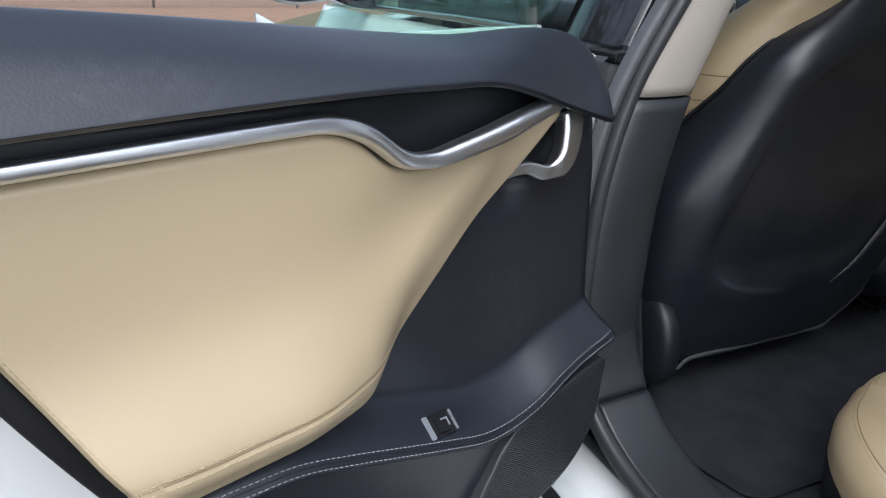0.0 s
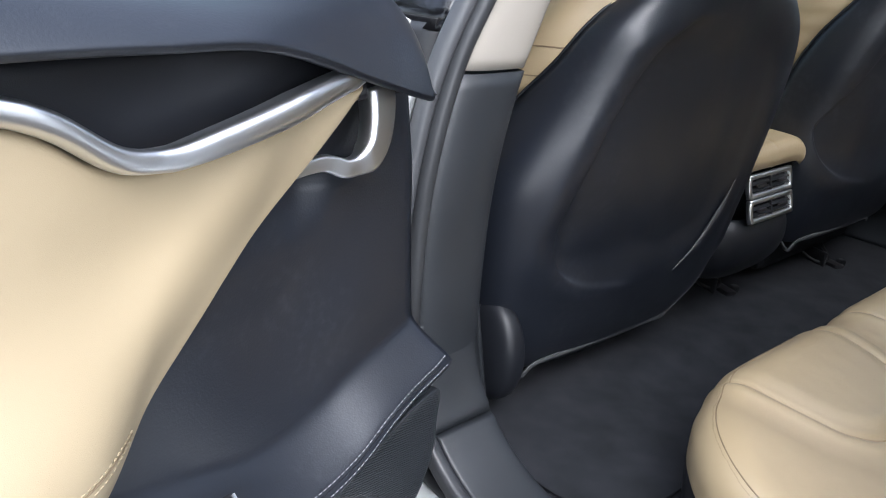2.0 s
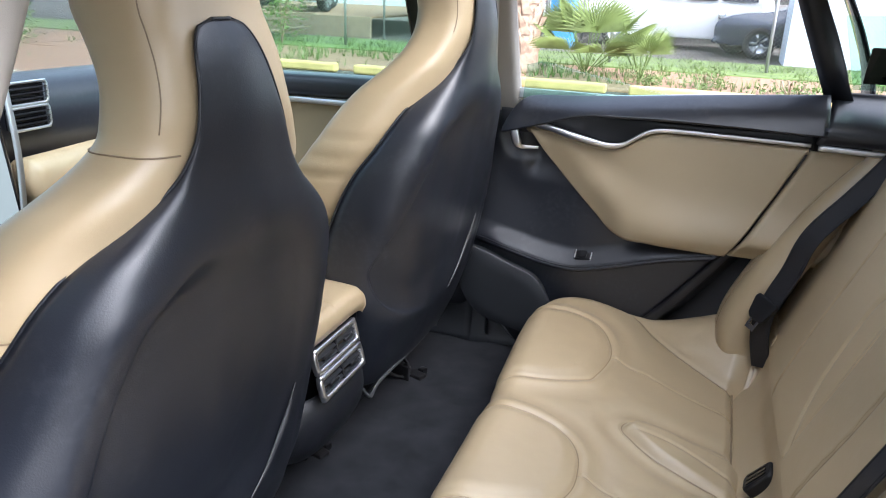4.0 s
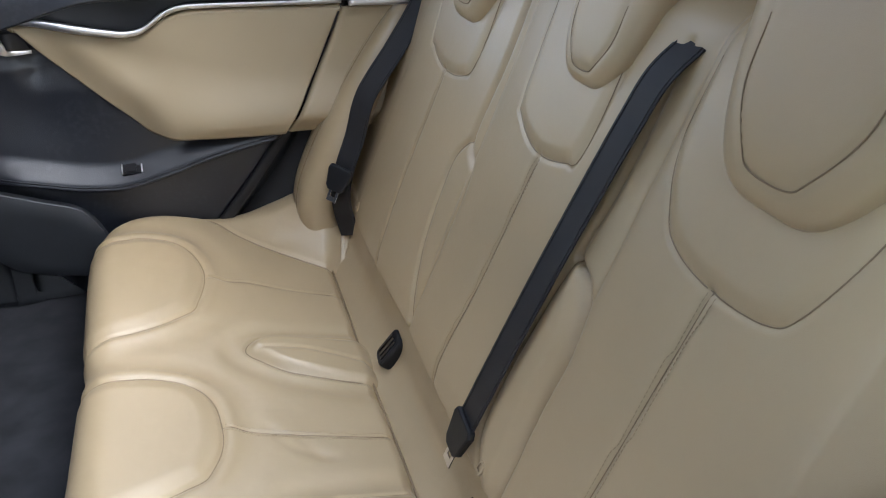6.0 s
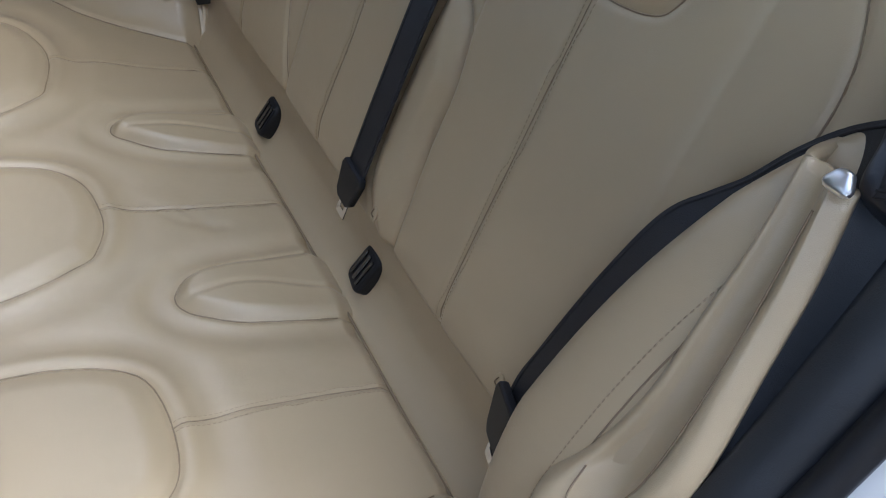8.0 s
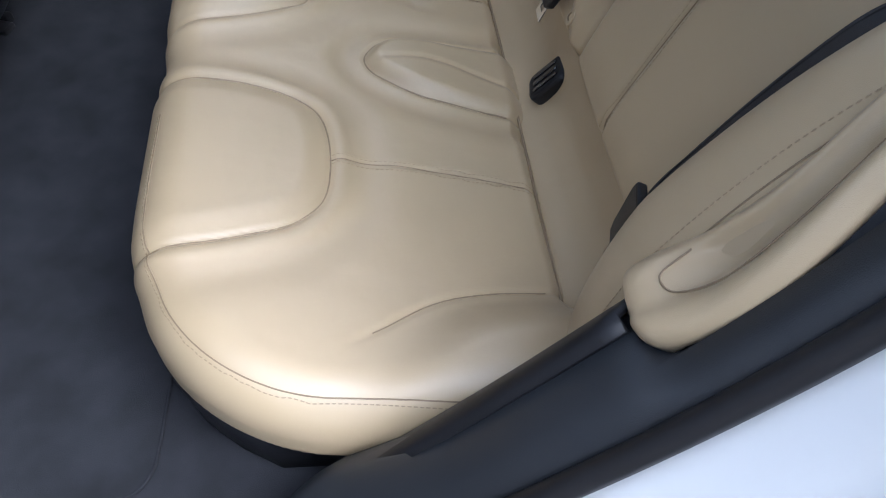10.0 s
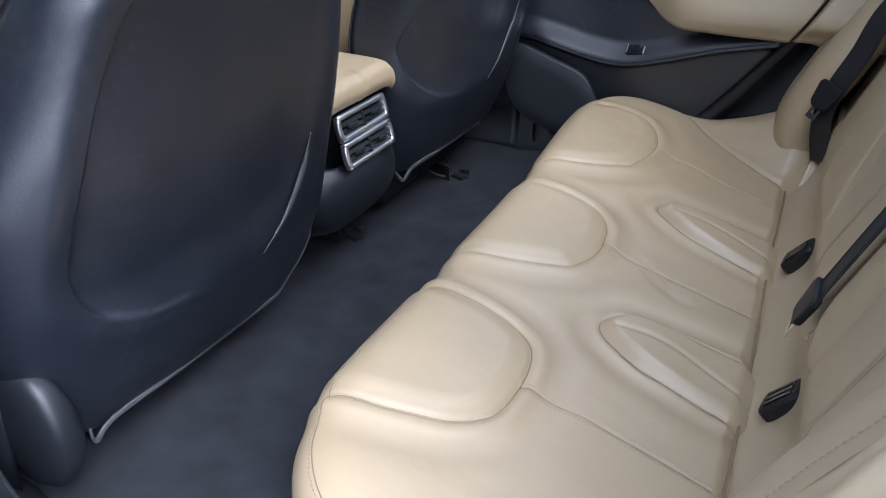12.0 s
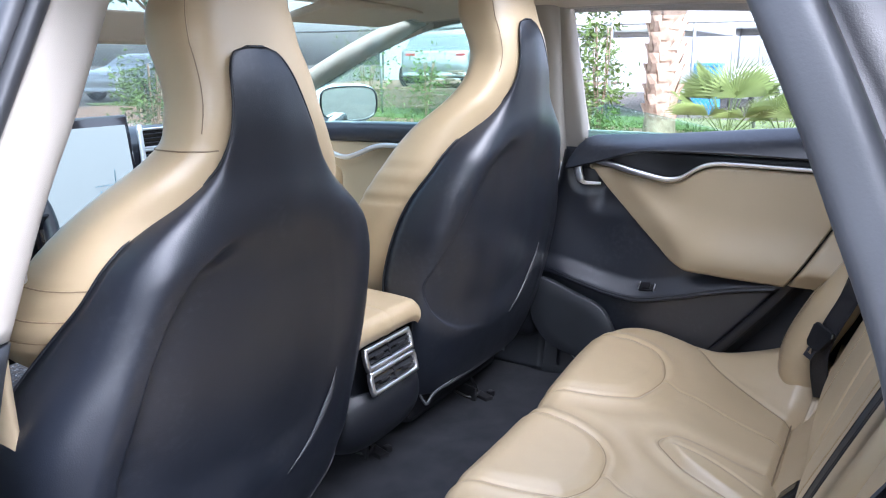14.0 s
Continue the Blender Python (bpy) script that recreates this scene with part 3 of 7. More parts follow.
def front_door(s):
    n = "driver" if s < 0 else "passenger"
    t = thing("front_door", (s * 0.93, 1.4, 0.45), "closed white front door with tan inner panel", "car door", "front doors")
    y = np.linspace(0.79, 2.05, 40)
    z = np.linspace(0.42, 1.07, 30)
    Y, Z = np.meshgrid(y, z, indexing="ij")
    X = 0.955 + 0.02 * np.sin((Z - 0.42) / 0.65 * math.pi) - 0.055 * sstep(0.93, 1.10, Z) - 0.02 * sstep(1.6, 2.1, Y)
    Zs = Z + 0.012 * (Y - 0.79) * (Z > 1.0) * -1
    shell("door_skin", np.stack([s * X, Y, Zs], 2), 0.01, PAINT, t, "white painted outer skin", flip=s < 0)
    # flush handle
    sweep("door_handle", [(s * 0.976, 0.93, 0.965), (s * 0.978, 1.02, 0.963), (s * 0.974, 1.15, 0.960)], rrect(0.030, 0.010, 0.004), BRIGHT, t, "flush chrome handle", n=20, up=(s, 0, 0))
    sweep("sill_strip", [(s * 0.903, 0.945, 1.087), (s * 0.905, 1.2, 1.085), (s * 0.895, 1.6, 1.075), (s * 0.875, 1.95, 1.060)], rrect(0.022, 0.012, 0.003), BRIGHT, t, "chrome strip below the window", n=40)
    rows = [[(s * (0.884 - 0.3 * (v - 0.99)), 0.775, v), (s * (0.892 - 0.3 * (v - 0.99)), 0.80, v), (s * (0.900 - 0.3 * (v - 0.99)), 0.87, v), (s * (0.905 - 0.3 * (v - 0.99)), 0.935, v)] for v in np.linspace(0.985, 1.062, 8)]
    shell("corner_trim", np.array(rows), 0.006, DARK_SEAL, t, "grey rubber corner below the window post", flip=s > 0)
    # window
    g = [(0.93, 1.085), (1.20, 1.083), (1.60, 1.073), (1.95, 1.058)]
    rows = []
    for k in np.linspace(0, 1, 12):
        row = []
        for yy, zz in catmull(g, 24):
            top = float(curve1([(0.78, 1.42), (1.0, 1.425), (1.2, 1.40), (1.4, 1.335), (1.7, 1.20), (1.96, 1.064)], yy))
            v = zz + (top - zz) * k
            row.append((s * (0.895 - 0.62 * (v - 1.085) * 1.0), yy, v))
        rows.append(row)
    gl = shell("window_pane", np.array(rows), 0.004, GLASS, t, "tinted side window", flip=s > 0)
    gl.visible_shadow = False
    # inner panel
    rows = []
    for zz, x in ((0.45, 0.74), (0.60, 0.725), (0.70, 0.69), (0.76, 0.69), (0.80, 0.72), (0.95, 0.725), (1.04, 0.72), (1.055, 0.715)):
        rows.append([(s * x, yy, zz) for yy in np.linspace(0.82, 1.72, 20)])
    R = np.array(rows)
    shell("lower_panel", R[:4], 0.01, BLACK_SMOOTH, t, "black lower door panel", flip=s < 0)
    shell("tan_panel", np.concatenate([catmull(R[3:, j], 20)[:, None] for j in range(20)], 1) + np.array((0, 0, 0.003)), 0.01, TAN_DOOR, t, "tan leather door panel", flip=s < 0)
    sweep("belt_trim", [(s * 0.755, 0.80, 1.095), (s * 0.755, 1.2, 1.093), (s * 0.75, 1.72, 1.080)], rrect(0.10, 0.060, 0.022), BLACK, t, "black leather roll below the window", n=30)
    sweep("chrome_strip", [(s * 0.705, 0.80, 1.056), (s * 0.705, 1.17, 1.056), (s * 0.703, 1.28, 1.052), (s * 0.70, 1.40, 1.012), (s * 0.70, 1.50, 1.035), (s * 0.70, 1.60, 1.05)], rrect(0.012, 0.016, 0.005), CHROME, t, "satin chrome strip", n=60)
    return t


front_door(-1)
front_door(1)


def door_mirror(s):
    t = thing("door_mirror", (s * 1.0, 1.62, 1.07), "white door mirror with dark glass", "mirror", "door mirrors")
    c = np.array((s * 1.045, 1.65, 1.152))
    out = catmull([(-0.125, 0.0), (-0.110, 0.058), (-0.02, 0.072), (0.09, 0.066), (0.125, 0.03), (0.118, -0.04), (0.06, -0.068), (-0.05, -0.064), (-0.11, -0.045)], 48, True)
    rings = []
    for k, d in ((0.90, 0.0), (1.0, 0.012), (1.0, 0.05), (0.86, 0.10), (0.55, 0.135), (0.0, 0.15)):
        rings.append([(c[0] + s * p[0] * k, c[1] + d + -0.35 * p[0], c[2] + p[1] * k) for p in out])
    link("mirror_housing", np.array(rings), grid_faces(6, 48, False, True), PAINT, t, flip=s > 0)
    ex = Vector((s * 1, 0.03, 0)).normalized()
    rim = np.array([(c[0] + s * p[0] * 0.86, c[1] - 0.002 - 0.35 * p[0], c[2] + p[1] * 0.86) for p in out])
    pipe("mirror_rim", rim, 0.004, GLOSS_BLACK, t, "black rim", n=96, sides=6, closed=True)
    g = np.array([rim * (1 - k) + rim.mean(0) * k for k in (0.0, 0.5, 0.999)])
    link("mirror_glass", g, grid_faces(3, 48, False, True), MIRROR, t, flip=s < 0)
    sweep("mirror_foot", [(s * 0.90, 1.66, 1.085), (s * 0.95, 1.65, 1.09), (s * 1.0, 1.65, 1.11)], rrect(0.05, 0.03, 0.012), GLOSS_BLACK, t, n=12, up=(0, 0, 1))


door_mirror(-1)
door_mirror(1)


# roof, windscreen, pillars in front
def roof():
    xs = np.linspace(-1, 1, 60)
    ys = np.linspace(-0.75, 1.12, 40)
    rows_i, rows_o = [], []
    for y in ys:
        top = float(curve1([(-0.8, 1.33), (-0.4, 1.42), (0.1, 1.458), (0.6, 1.465), (1.12, 1.438)], y))
        rows_i.append([(0.655 * a, y, top - 0.034 * abs(a) ** 3.5) for a in xs])
        rows_o.append([(0.70 * a, y, top + 0.045 - 0.10 * abs(a) ** 3.0) for a in xs])
    I, O = np.array(rows_i), np.array(rows_o)
    # a frame of headliner round an assumed glass opening, sized to light the cabin
    a0, a1, b0, b1 = 13, 28, 10, 50
    V, F = [], []
    for G in (I, I + np.array((0, 0, 0.012))):
        V.append(G.reshape(-1, 3))
    cells = [(i, j) for i in range(39) for j in range(59) if not (a0 <= i < a1 and b0 <= j < b1)]
    n1 = 40 * 60
    for i, j in cells:
        q = (i * 60 + j, (i + 1) * 60 + j, (i + 1) * 60 + j + 1, i * 60 + j + 1)
        F.append(q)
        F.append(tuple(n1 + k for k in reversed(q)))
    tagged(link("ceiling", np.vstack(V), F, LINER), "cream fabric headliner round an assumed roof opening", "headliner", kind="structure")
    tagged(shell("roof", O, 0.006, GLASS_ROOF), "assumed glass roof, unseen, that lets skylight into the cabin", "roof", kind="structure")
    for s in (-1, 1):
        n = "left" if s < 0 else "right"
        rail = [(s * 0.690, -0.35, 1.35), (s * 0.695, -0.05, 1.412), (s * 0.700, 0.30, 1.445), (s * 0.700, 0.75, 1.450), (s * 0.690, 1.05, 1.425), (s * 0.700, 1.30, 1.350), (s * 0.735, 1.60, 1.225), (s * 0.78, 1.95, 1.07)]
        tagged(sweep("roof_rail_" + n, rail, rrect(0.070, 0.046, 0.02), LINER, n=90, up=(s * 0.3, 0, 1)), "cream covered roof rail and front pillar", "pillar trim", kind="structure")
        tagged(sweep("drip_rail_" + n, [(x + s * 0.05, y, z + 0.005) for x, y, z in rail], rrect(0.028, 0.05, 0.01), RUBBER, n=90, up=(s * 0.3, 0, 1)), "black rubber seal above the doors", "door seal", kind="structure")


roof()


def sun_visor():
    for x in (-0.36, 0.36):
        t = thing("sun_visor", (x, 1.12, 1.40), "cream fabric sun visor folded up", "sun visor", "sun visors")
        if x < 0:
            slab("visor_pad", rrect(0.40, 0.060, 0.02), (-0.33, 1.13, 1.362), (1, 0, 0), (0, 0.35, 1), 0.018, LINER, t, "cream visor folded half down", bevel=0.006)
            continue
        slab("visor_pad", rrect(0.40, 0.15, 0.03), (x, 1.08, 1.408), (1, 0, 0), (0, 1, -0.22), 0.018, LINER, t, bevel=0.006, smooth=False)


sun_visor()
_ws = []
for _k in np.linspace(0, 1, 24):
    _row = []
    for _a in np.linspace(-1, 1, 40):
        _yy = 1.10 + 0.98 * _k - 0.16 * abs(_a) ** 2.5 * (0.4 + 0.6 * _k)
        _row.append((_a * (0.66 + 0.13 * _k), _yy, 1.455 - 0.035 * abs(_a) ** 2 - 0.375 * _k))
    _ws.append(_row)
_g = tagged(shell("windscreen", np.array(_ws), 0.005, GLASS_DARK), "clear raked windscreen", "windscreen", kind="structure")
_g.visible_shadow = False


def dashboard():
    t = thing("dashboard", (0, 1.7, 0.8), "black dashboard with large upright touch screen and air vents", "dashboard")
    P = []
    for x in np.linspace(-0.78, 0.78, 50):
        bow = 0.05 * (x / 0.78) ** 2
        hump = 0.045 * math.exp(-((x + 0.38) / 0.16) ** 2)
        P.append(catmull([(x, 1.98 - bow, 1.085), (x, 1.80 - bow, 1.115 + hump * 0.5), (x, 1.64 - bow, 1.125 + hump), (x, 1.575 - bow, 1.095 + hump * 0.7), (x, 1.57 - bow, 1.02), (x, 1.60 - bow, 0.95), (x, 1.66 - bow, 0.80), (x, 1.70 - bow, 0.60)], 40))
    shell("dash_top", np.array(P), 0.01, BLACK, t, flip=False)
    sweep("dash_trim", [(-0.74, 1.535, 1.03), (-0.3, 1.565, 1.04), (0.2, 1.565, 1.04), (0.74, 1.53, 1.03)], rrect(0.012, 0.03, 0.004), CHROME, t, "satin trim across the dash", n=40)
    for q in ([(0.06, 1.53, 0.93), (0.40, 1.53, 0.935), (0.74, 1.48, 0.93)], [(-0.29, 1.55, 0.93), (-0.5, 1.55, 0.935), (-0.74, 1.50, 0.93)]):
        sweep("lower_pad", q, rrect(0.09, 0.11, 0.04), TAN, t, "tan leather lower dash pad", n=30)
    box("screen_bezel", (-0.115, 1.532, 0.985), (0.285, 0.02, 0.39), GLOSS_BLACK, t, "gloss black screen bezel", 0.006, tilt=-8)
    s_ = bpy.data.materials.new("lit_screen")
    s_.use_nodes = True
    b = s_.node_tree.nodes["Principled BSDF"]
    b.inputs["Base Color"].default_value = (0.05, 0.06, 0.06, 1)
    b.inputs["Emission Color"].default_value = (0.52, 0.60, 0.58, 1)
    b.inputs["Emission Strength"].default_value = 0.16
    box("screen", (-0.115, 1.519, 0.985), (0.255, 0.004, 0.345), s_, t, "lit screen showing a pale map", 0.001, tilt=-8)
    line = mat("screen_line", (0.12, 0.20, 0.24), 0.5, vary=0.05)
    for x, z, w, h in ((-0.075, 1.02, 0.05, 0.002), (-0.07, 1.00, 0.06, 0.002), (-0.08, 0.985, 0.045, 0.002), (-0.06, 0.97, 0.05, 0.002), (-0.045, 1.03, 0.002, 0.05), (-0.09, 0.99, 0.002, 0.04)):
        box("map_road", (x, 1.5135 + (z - 0.985) * 0.14, z), (w, 0.0015, h), line, t, bevel=0)
    sweep("screen_side_trim", [(0.035, 1.52, 1.155), (0.028, 1.50, 1.0), (0.018, 1.50, 0.84)], rrect(0.012, 0.01, 0.003), CHROME, t, "satin strip beside the screen", n=16, up=(0, 1, 0))
    for k in (0, 1):
        C = [(0.10 + x, 1.535, 1.118 - 0.052 * k + y) for x, y in rrect(0.105, 0.046, 0.01)]
        sweep("vent_frame", C, rrect(0.006, 0.008, 0.002, 2), CHROME, t, n=60, up=(0, -1, 0), closed=True)
        box("vent_recess", (0.10, 1.545, 1.118 - 0.052 * k), (0.10, 0.006, 0.042), GLOSS_BLACK, t, bevel=0)
        for i in (-1, 0, 1):
            box("vent_slat", (0.10, 1.534, 1.118 - 0.052 * k + 0.011 * i), (0.098, 0.010, 0.002), PLASTIC, t, bevel=0)
    return t


dashboard()


def steering_wheel():
    t = thing("steering_wheel", (-0.47, 1.42, 0.98), "black leather steering wheel with stalk", "steering wheel")
    m = pose(-0.47, 1.42, 0.985, 68, 0, 0)
    C = [m @ Vector((0.185 * math.cos(a), 0.185 * math.sin(a), 0)) for a in np.linspace(0, 2 * math.pi, 40, endpoint=False)]
    pipe("rim", [tuple(c) for c in C], 0.016, BLACK, t, n=120, sides=12, closed=True)
    hub = [tuple(m @ Vector((0.075 * math.cos(a) * k, 0.065 * math.sin(a) * k, d))) for k, d in ((1.0, -0.02), (1.0, 0.01), (0.7, 0.025), (0.0, 0.03)) for a in np.linspace(0, 2 * math.pi, 24, endpoint=False)]
    link("hub", hub, grid_faces(4, 24, False, True), BLACK_SMOOTH, t)
    for a in (0, 180, 270):
        a = radians(a)
        sweep("spoke", [tuple(m @ Vector((r * math.cos(a), r * math.sin(a), 0.0))) for r in (0.06, 0.12, 0.18)], rrect(0.036, 0.014, 0.005), CHROME if a else BLACK_SMOOTH, t, n=8, up=(0, 1, 0.4))
    sweep("stalk", [(-0.46, 1.46, 0.93), (-0.52, 1.43, 0.90), (-0.56, 1.40, 0.86)], rrect(0.022, 0.016, 0.006), PLASTIC, t, n=10, up=(0, 1, 0))


steering_wheel()


def quarter_trim(s):
    """Tan trim behind the rear door, which carries the door's tan panel on to the seat."""
    n = "left" if s < 0 else "right"
    t = thing("quarter_trim_" + n, (s * 0.75, -0.1, 0.62), "tan leather quarter trim behind the rear door", "interior trim", kind="structure")
    ks = np.linspace(0, 1, 40)
    rows = []
    for k in ks:
        z, y = 0.775 + 0.279 * k, 0.071 - 0.145 * k
        end = math.sqrt(max(0.0, 1 - (1 - min(1.0, k / 0.10)) ** 2))
        cap = 0.032 * (1 - end)
        sc = 1.15 - 0.55 * k
        v = float(sstep(0.07, 0.22, k)) * (1 - 0.55 * k)
        tip = 0.020 * float(sstep(0.26, 0.03, k))
        ox = float(curve1([(0, 0.810), (0.14, 0.821), (0.36, 0.824), (0.65, 0.808), (0.83, 0.797), (1, 0.782)], k))
        pr = [(ox - 0.004, y - 0.012 - cap), (ox - 0.002, y - 0.002 - cap), (ox - 0.011, y + 0.008 * sc + tip * 0.25 - cap), (ox - 0.022 * sc, y + 0.008 * sc + tip * 0.6 - cap), (ox - 0.030 * sc, y + tip - cap)]
        pr += [(ox - 0.038 * sc, y - 0.017 * v + tip - cap), (ox - 0.048 * sc, y - 0.026 * v + tip * 0.95 - cap), (ox - 0.060 * sc, y - 0.024 * v + tip * 0.75 - cap), (ox - 0.070 * sc, y - 0.012 * v - 0.006 * (1 - v) + tip * 0.3 - cap), (ox - 0.080 * sc, y - 0.030 - cap), (ox - 0.090 * sc, y - 0.10), (0.712, y - 0.19), (0.705, y - 0.26)]
        drop = 0.06 * float(sstep(0.70, 1.0, k))
        rows.append(catmull([(s * a, b, z - drop * min(1.0, max(0.0, (0.735 - a) / 0.03))) for a, b in pr], 60))
    R = np.array(rows)
    shell("trim_cover", R, 0.008, TAN, t, flip=s > 0)
    flank = [catmull([r[0] + np.array((-s * 0.004, 0.001, 0.0)), r[0] + np.array((s * 0.010, -0.012, -0.004)), r[0] + np.array((s * 0.030, -0.020, -0.010)), r[0] + np.array((s * 0.060, -0.030, -0.02))], 12) for r in R]
    shell("trim_flank", np.array(flank), 0.004, SILL_PLASTIC, t, "dark plastic flank beside the tan trim", flip=s < 0)
    seam = [R[i, j] + np.array((0, 0.0008, 0.0006)) for i, j in ((7, 37), (5, 32), (5, 27), (6, 23), (9, 20), (13, 19), (20, 19), (28, 19), (37, 19))]
    pipe("seam", np.array(seam), 0.0008, SEAM, t, n=90, sides=5)
    # dark lower and upper panels
    rows = []
    for k in np.linspace(0, 1, 16):
        z = 0.50 + 0.285 * k
        y = float(curve1([(0.45, 0.36), (0.50, 0.318), (0.65, 0.192), (0.79, 0.086)], z))
        rows.append([(s * 0.792, y - 0.005, z), (s * 0.776, y - 0.002, z), (s * 0.755, y - 0.03, z), (s * 0.725, y - 0.10, z), (s * 0.712, y - 0.25, z)])
    shell("lower_trim", np.array(rows), 0.006, PLASTIC, t, "black plastic lower quarter trim", flip=s > 0)
    rows = []
    for z, y in ((1.020, -0.112), (1.045, -0.088), (1.062, -0.080), (1.082, -0.098), (1.105, -0.108), (1.130, -0.120), (1.150, -0.140), (1.156, -0.19)):
        dx = 0.028 * float(sstep(1.12, 1.06, z))
        rows.append([(s * 0.875, y - 0.030, z), (s * 0.83, y - 0.008, z), (s * 0.805, y, z), (s * (0.752 + dx), y - 0.001, z), (s * (0.743 + dx), y - 0.014, z), (s * (0.740 + dx), y - 0.05, z), (s * (0.738 + dx), y - 0.30, z)])
    rows = np.array([catmull(r, 30) for r in rows])
    rows = np.stack([catmull(rows[:, j], 24) for j in range(30)], 1)
    shell("upper_trim", rows, 0.006, BLACK, t, "black leather upper quarter trim", flip=s > 0)
    slab("chrome_strip", [(0.0, 0.002), (0.003, -0.002), (0.018, -0.001), (0.020, 0.004), (0.014, 0.013), (0.005, 0.012)], (s * 0.764, -0.071, 1.056), (s * 0.99, 0.10, 0.02), (0.0, -0.45, 0.9), 0.008 * (-s), CHROME, t, "satin chrome strip end", 0.003, True)
    if s > 0:
        # the closed door's tan panel, chrome line and black roll carry on behind the gap
        rear = [(0.36, 0.16), (0.50, 0.262), (0.65, 0.388), (0.79, 0.492), (0.93, 0.573), (1.06, 0.630), (1.18, 0.665)]
        rows, roll = [], []
        for v in np.linspace(0.790, 1.052, 40):
            yr = 0.594 - float(curve1(rear, v)) - 0.004
            x = 0.700 - (0.014 + 0.034 * math.exp(-(max(v - 0.832, 0) / 0.06) ** 2) - 0.030 * float(sstep(0.832, 0.792, v)))
            rows.append([(x + 0.010 * float(sstep(0.008, 0.0, d)), yr - d, v) for d in np.linspace(0, 0.22, 40)])
        shell("quarter_pad", np.array(rows), 0.01, TAN_DOOR, t, "tan leather pad in line with the door panel", flip=True)
        for v in np.linspace(1.070, 1.175, 20):
            yr = 0.594 - float(curve1(rear, v)) - 0.004
            x = 0.655 + 0.10 * float(sstep(1.09, 1.175, v)) ** 1.4 + 0.01 * float(sstep(1.085, 1.07, v))
            roll.append([(x, yr - d, v) for d in np.linspace(0, 0.25, 20)])
        shell("quarter_roll", np.array(roll), 0.01, BLACK, t, "black leather roll in line with the door's", flip=True)
        sweep("chrome_line", [(0.672, -0.050, 1.062), (0.672, -0.15, 1.060), (0.675, -0.28, 1.056)], rrect(0.014, 0.012, 0.004), CHROME, t, "satin chrome line", n=20)
    # rear pillar inside
    rows = []
    post = ((1.12, -0.110, 0.80), (1.25, -0.085, 0.80), (1.33, -0.04, 0.785), (1.40, 0.04, 0.755)) if s < 0 else ((1.15, -0.068, 0.742), (1.25, -0.022, 0.735), (1.33, 0.014, 0.722), (1.44, 0.062, 0.700))
    for z, y, x in post:
        rows.append([(s * (x + 0.03), y + 0.005, z), (s * (x + 0.012), y + 0.012, z), (s * x, y - 0.005, z), (s * x, y - (0.03 if s < 0 else 0.045), z)])
    shell("window_post", np.array(rows), 0.006, BLACK_SMOOTH, t, "black window post", flip=s > 0)
    return t


quarter_trim(-1)
quarter_trim(1)


def rear_body(s):
    n = "left" if s < 0 else "right"
    t = thing("rear_quarter_" + n, (s * 0.95, -0.6, 0.5), "white rear quarter panel with small fixed window", "car body", kind="structure")
    # quarter window
    q = [(s * 0.728, -0.10, 1.185), (s * 0.70, -0.055, 1.335), (s * 0.66, -0.36, 1.30), (s * 0.70, -0.50, 1.205)]
    a, b = catmull([q[0], ((q[0][0] + q[3][0]) / 2, -0.30, 1.192), q[3]], 16), catmull([q[1], ((q[1][0] + q[2][0]) / 2, -0.2, 1.335), q[2]], 16)
    g = shell("quarter_window", np.array([a * (1 - k) + b * k for k in np.linspace(0, 1, 8)]), 0.004, GLASS, t, "fixed quarter window", flip=s < 0)
    g.visible_shadow = False
    if s > 0:
        slab("window_sticker", rrect(0.068, 0.078, 0.004), (0.712, -0.150, 1.236), (-0.05, 1, 0.0), (-0.26, -0.02, 1), 0.002, SWITCH, t, "black square sticker on the quarter window", 0.0004)
    # outer skin
    rows = []
    for z, x in ((0.45, 0.94), (0.60, 0.975), (0.80, 0.985), (0.98, 0.965), (1.08, 0.925), (1.13, 0.86), (1.15, 0.80)):
        rows.append([(s * (x - 0.15 * max(0, -y - 0.8) ** 1.5), y, z) for y in np.concatenate([[float(curve1([(0.45, 0.34), (0.60, 0.18), (0.80, 0.04), (1.0, -0.03), (1.15, -0.06)], z)) - 0.045], np.linspace(-0.2, -1.5, 12)])])
    P = np.array(rows)
    P = np.concatenate([catmull(P[:, j], 30)[:, None] for j in range(P.shape[1])], 1)
    shell("quarter_panel", P, 0.008, PAINT, t, "white painted quarter panel", flip=s > 0)
    # grey seal up the rear edge of the opening
    sweep("opening_seal", [(s * 0.90, -0.095, 1.03), (s * 0.89, -0.108, 1.10), (s * 0.875, -0.098, 1.18), (s * 0.862, -0.068, 1.255), (s * 0.848, -0.034, 1.325), (s * 0.82, 0.01, 1.40), (s * 0.78, 0.08, 1.44), (s * 0.74, 0.20, 1.45)], rrect(0.026, 0.032, 0.009), GREY_RUBBER, t, "grey rubber seal up the window post", n=60, up=(s, 0, 0))
    sweep("outer_post", [(s * 0.905, -0.165, 1.12), (s * 0.885, -0.150, 1.20), (s * 0.865, -0.115, 1.285), (s * 0.85, -0.085, 1.345), (s * 0.82, -0.04, 1.42)], rrect(0.012, 0.075, 0.004), GLOSS_BLACK, t, "gloss black window post", n=40, up=(s, 0.2, 0.3))
    # parcel shelf, tailgate
    return t


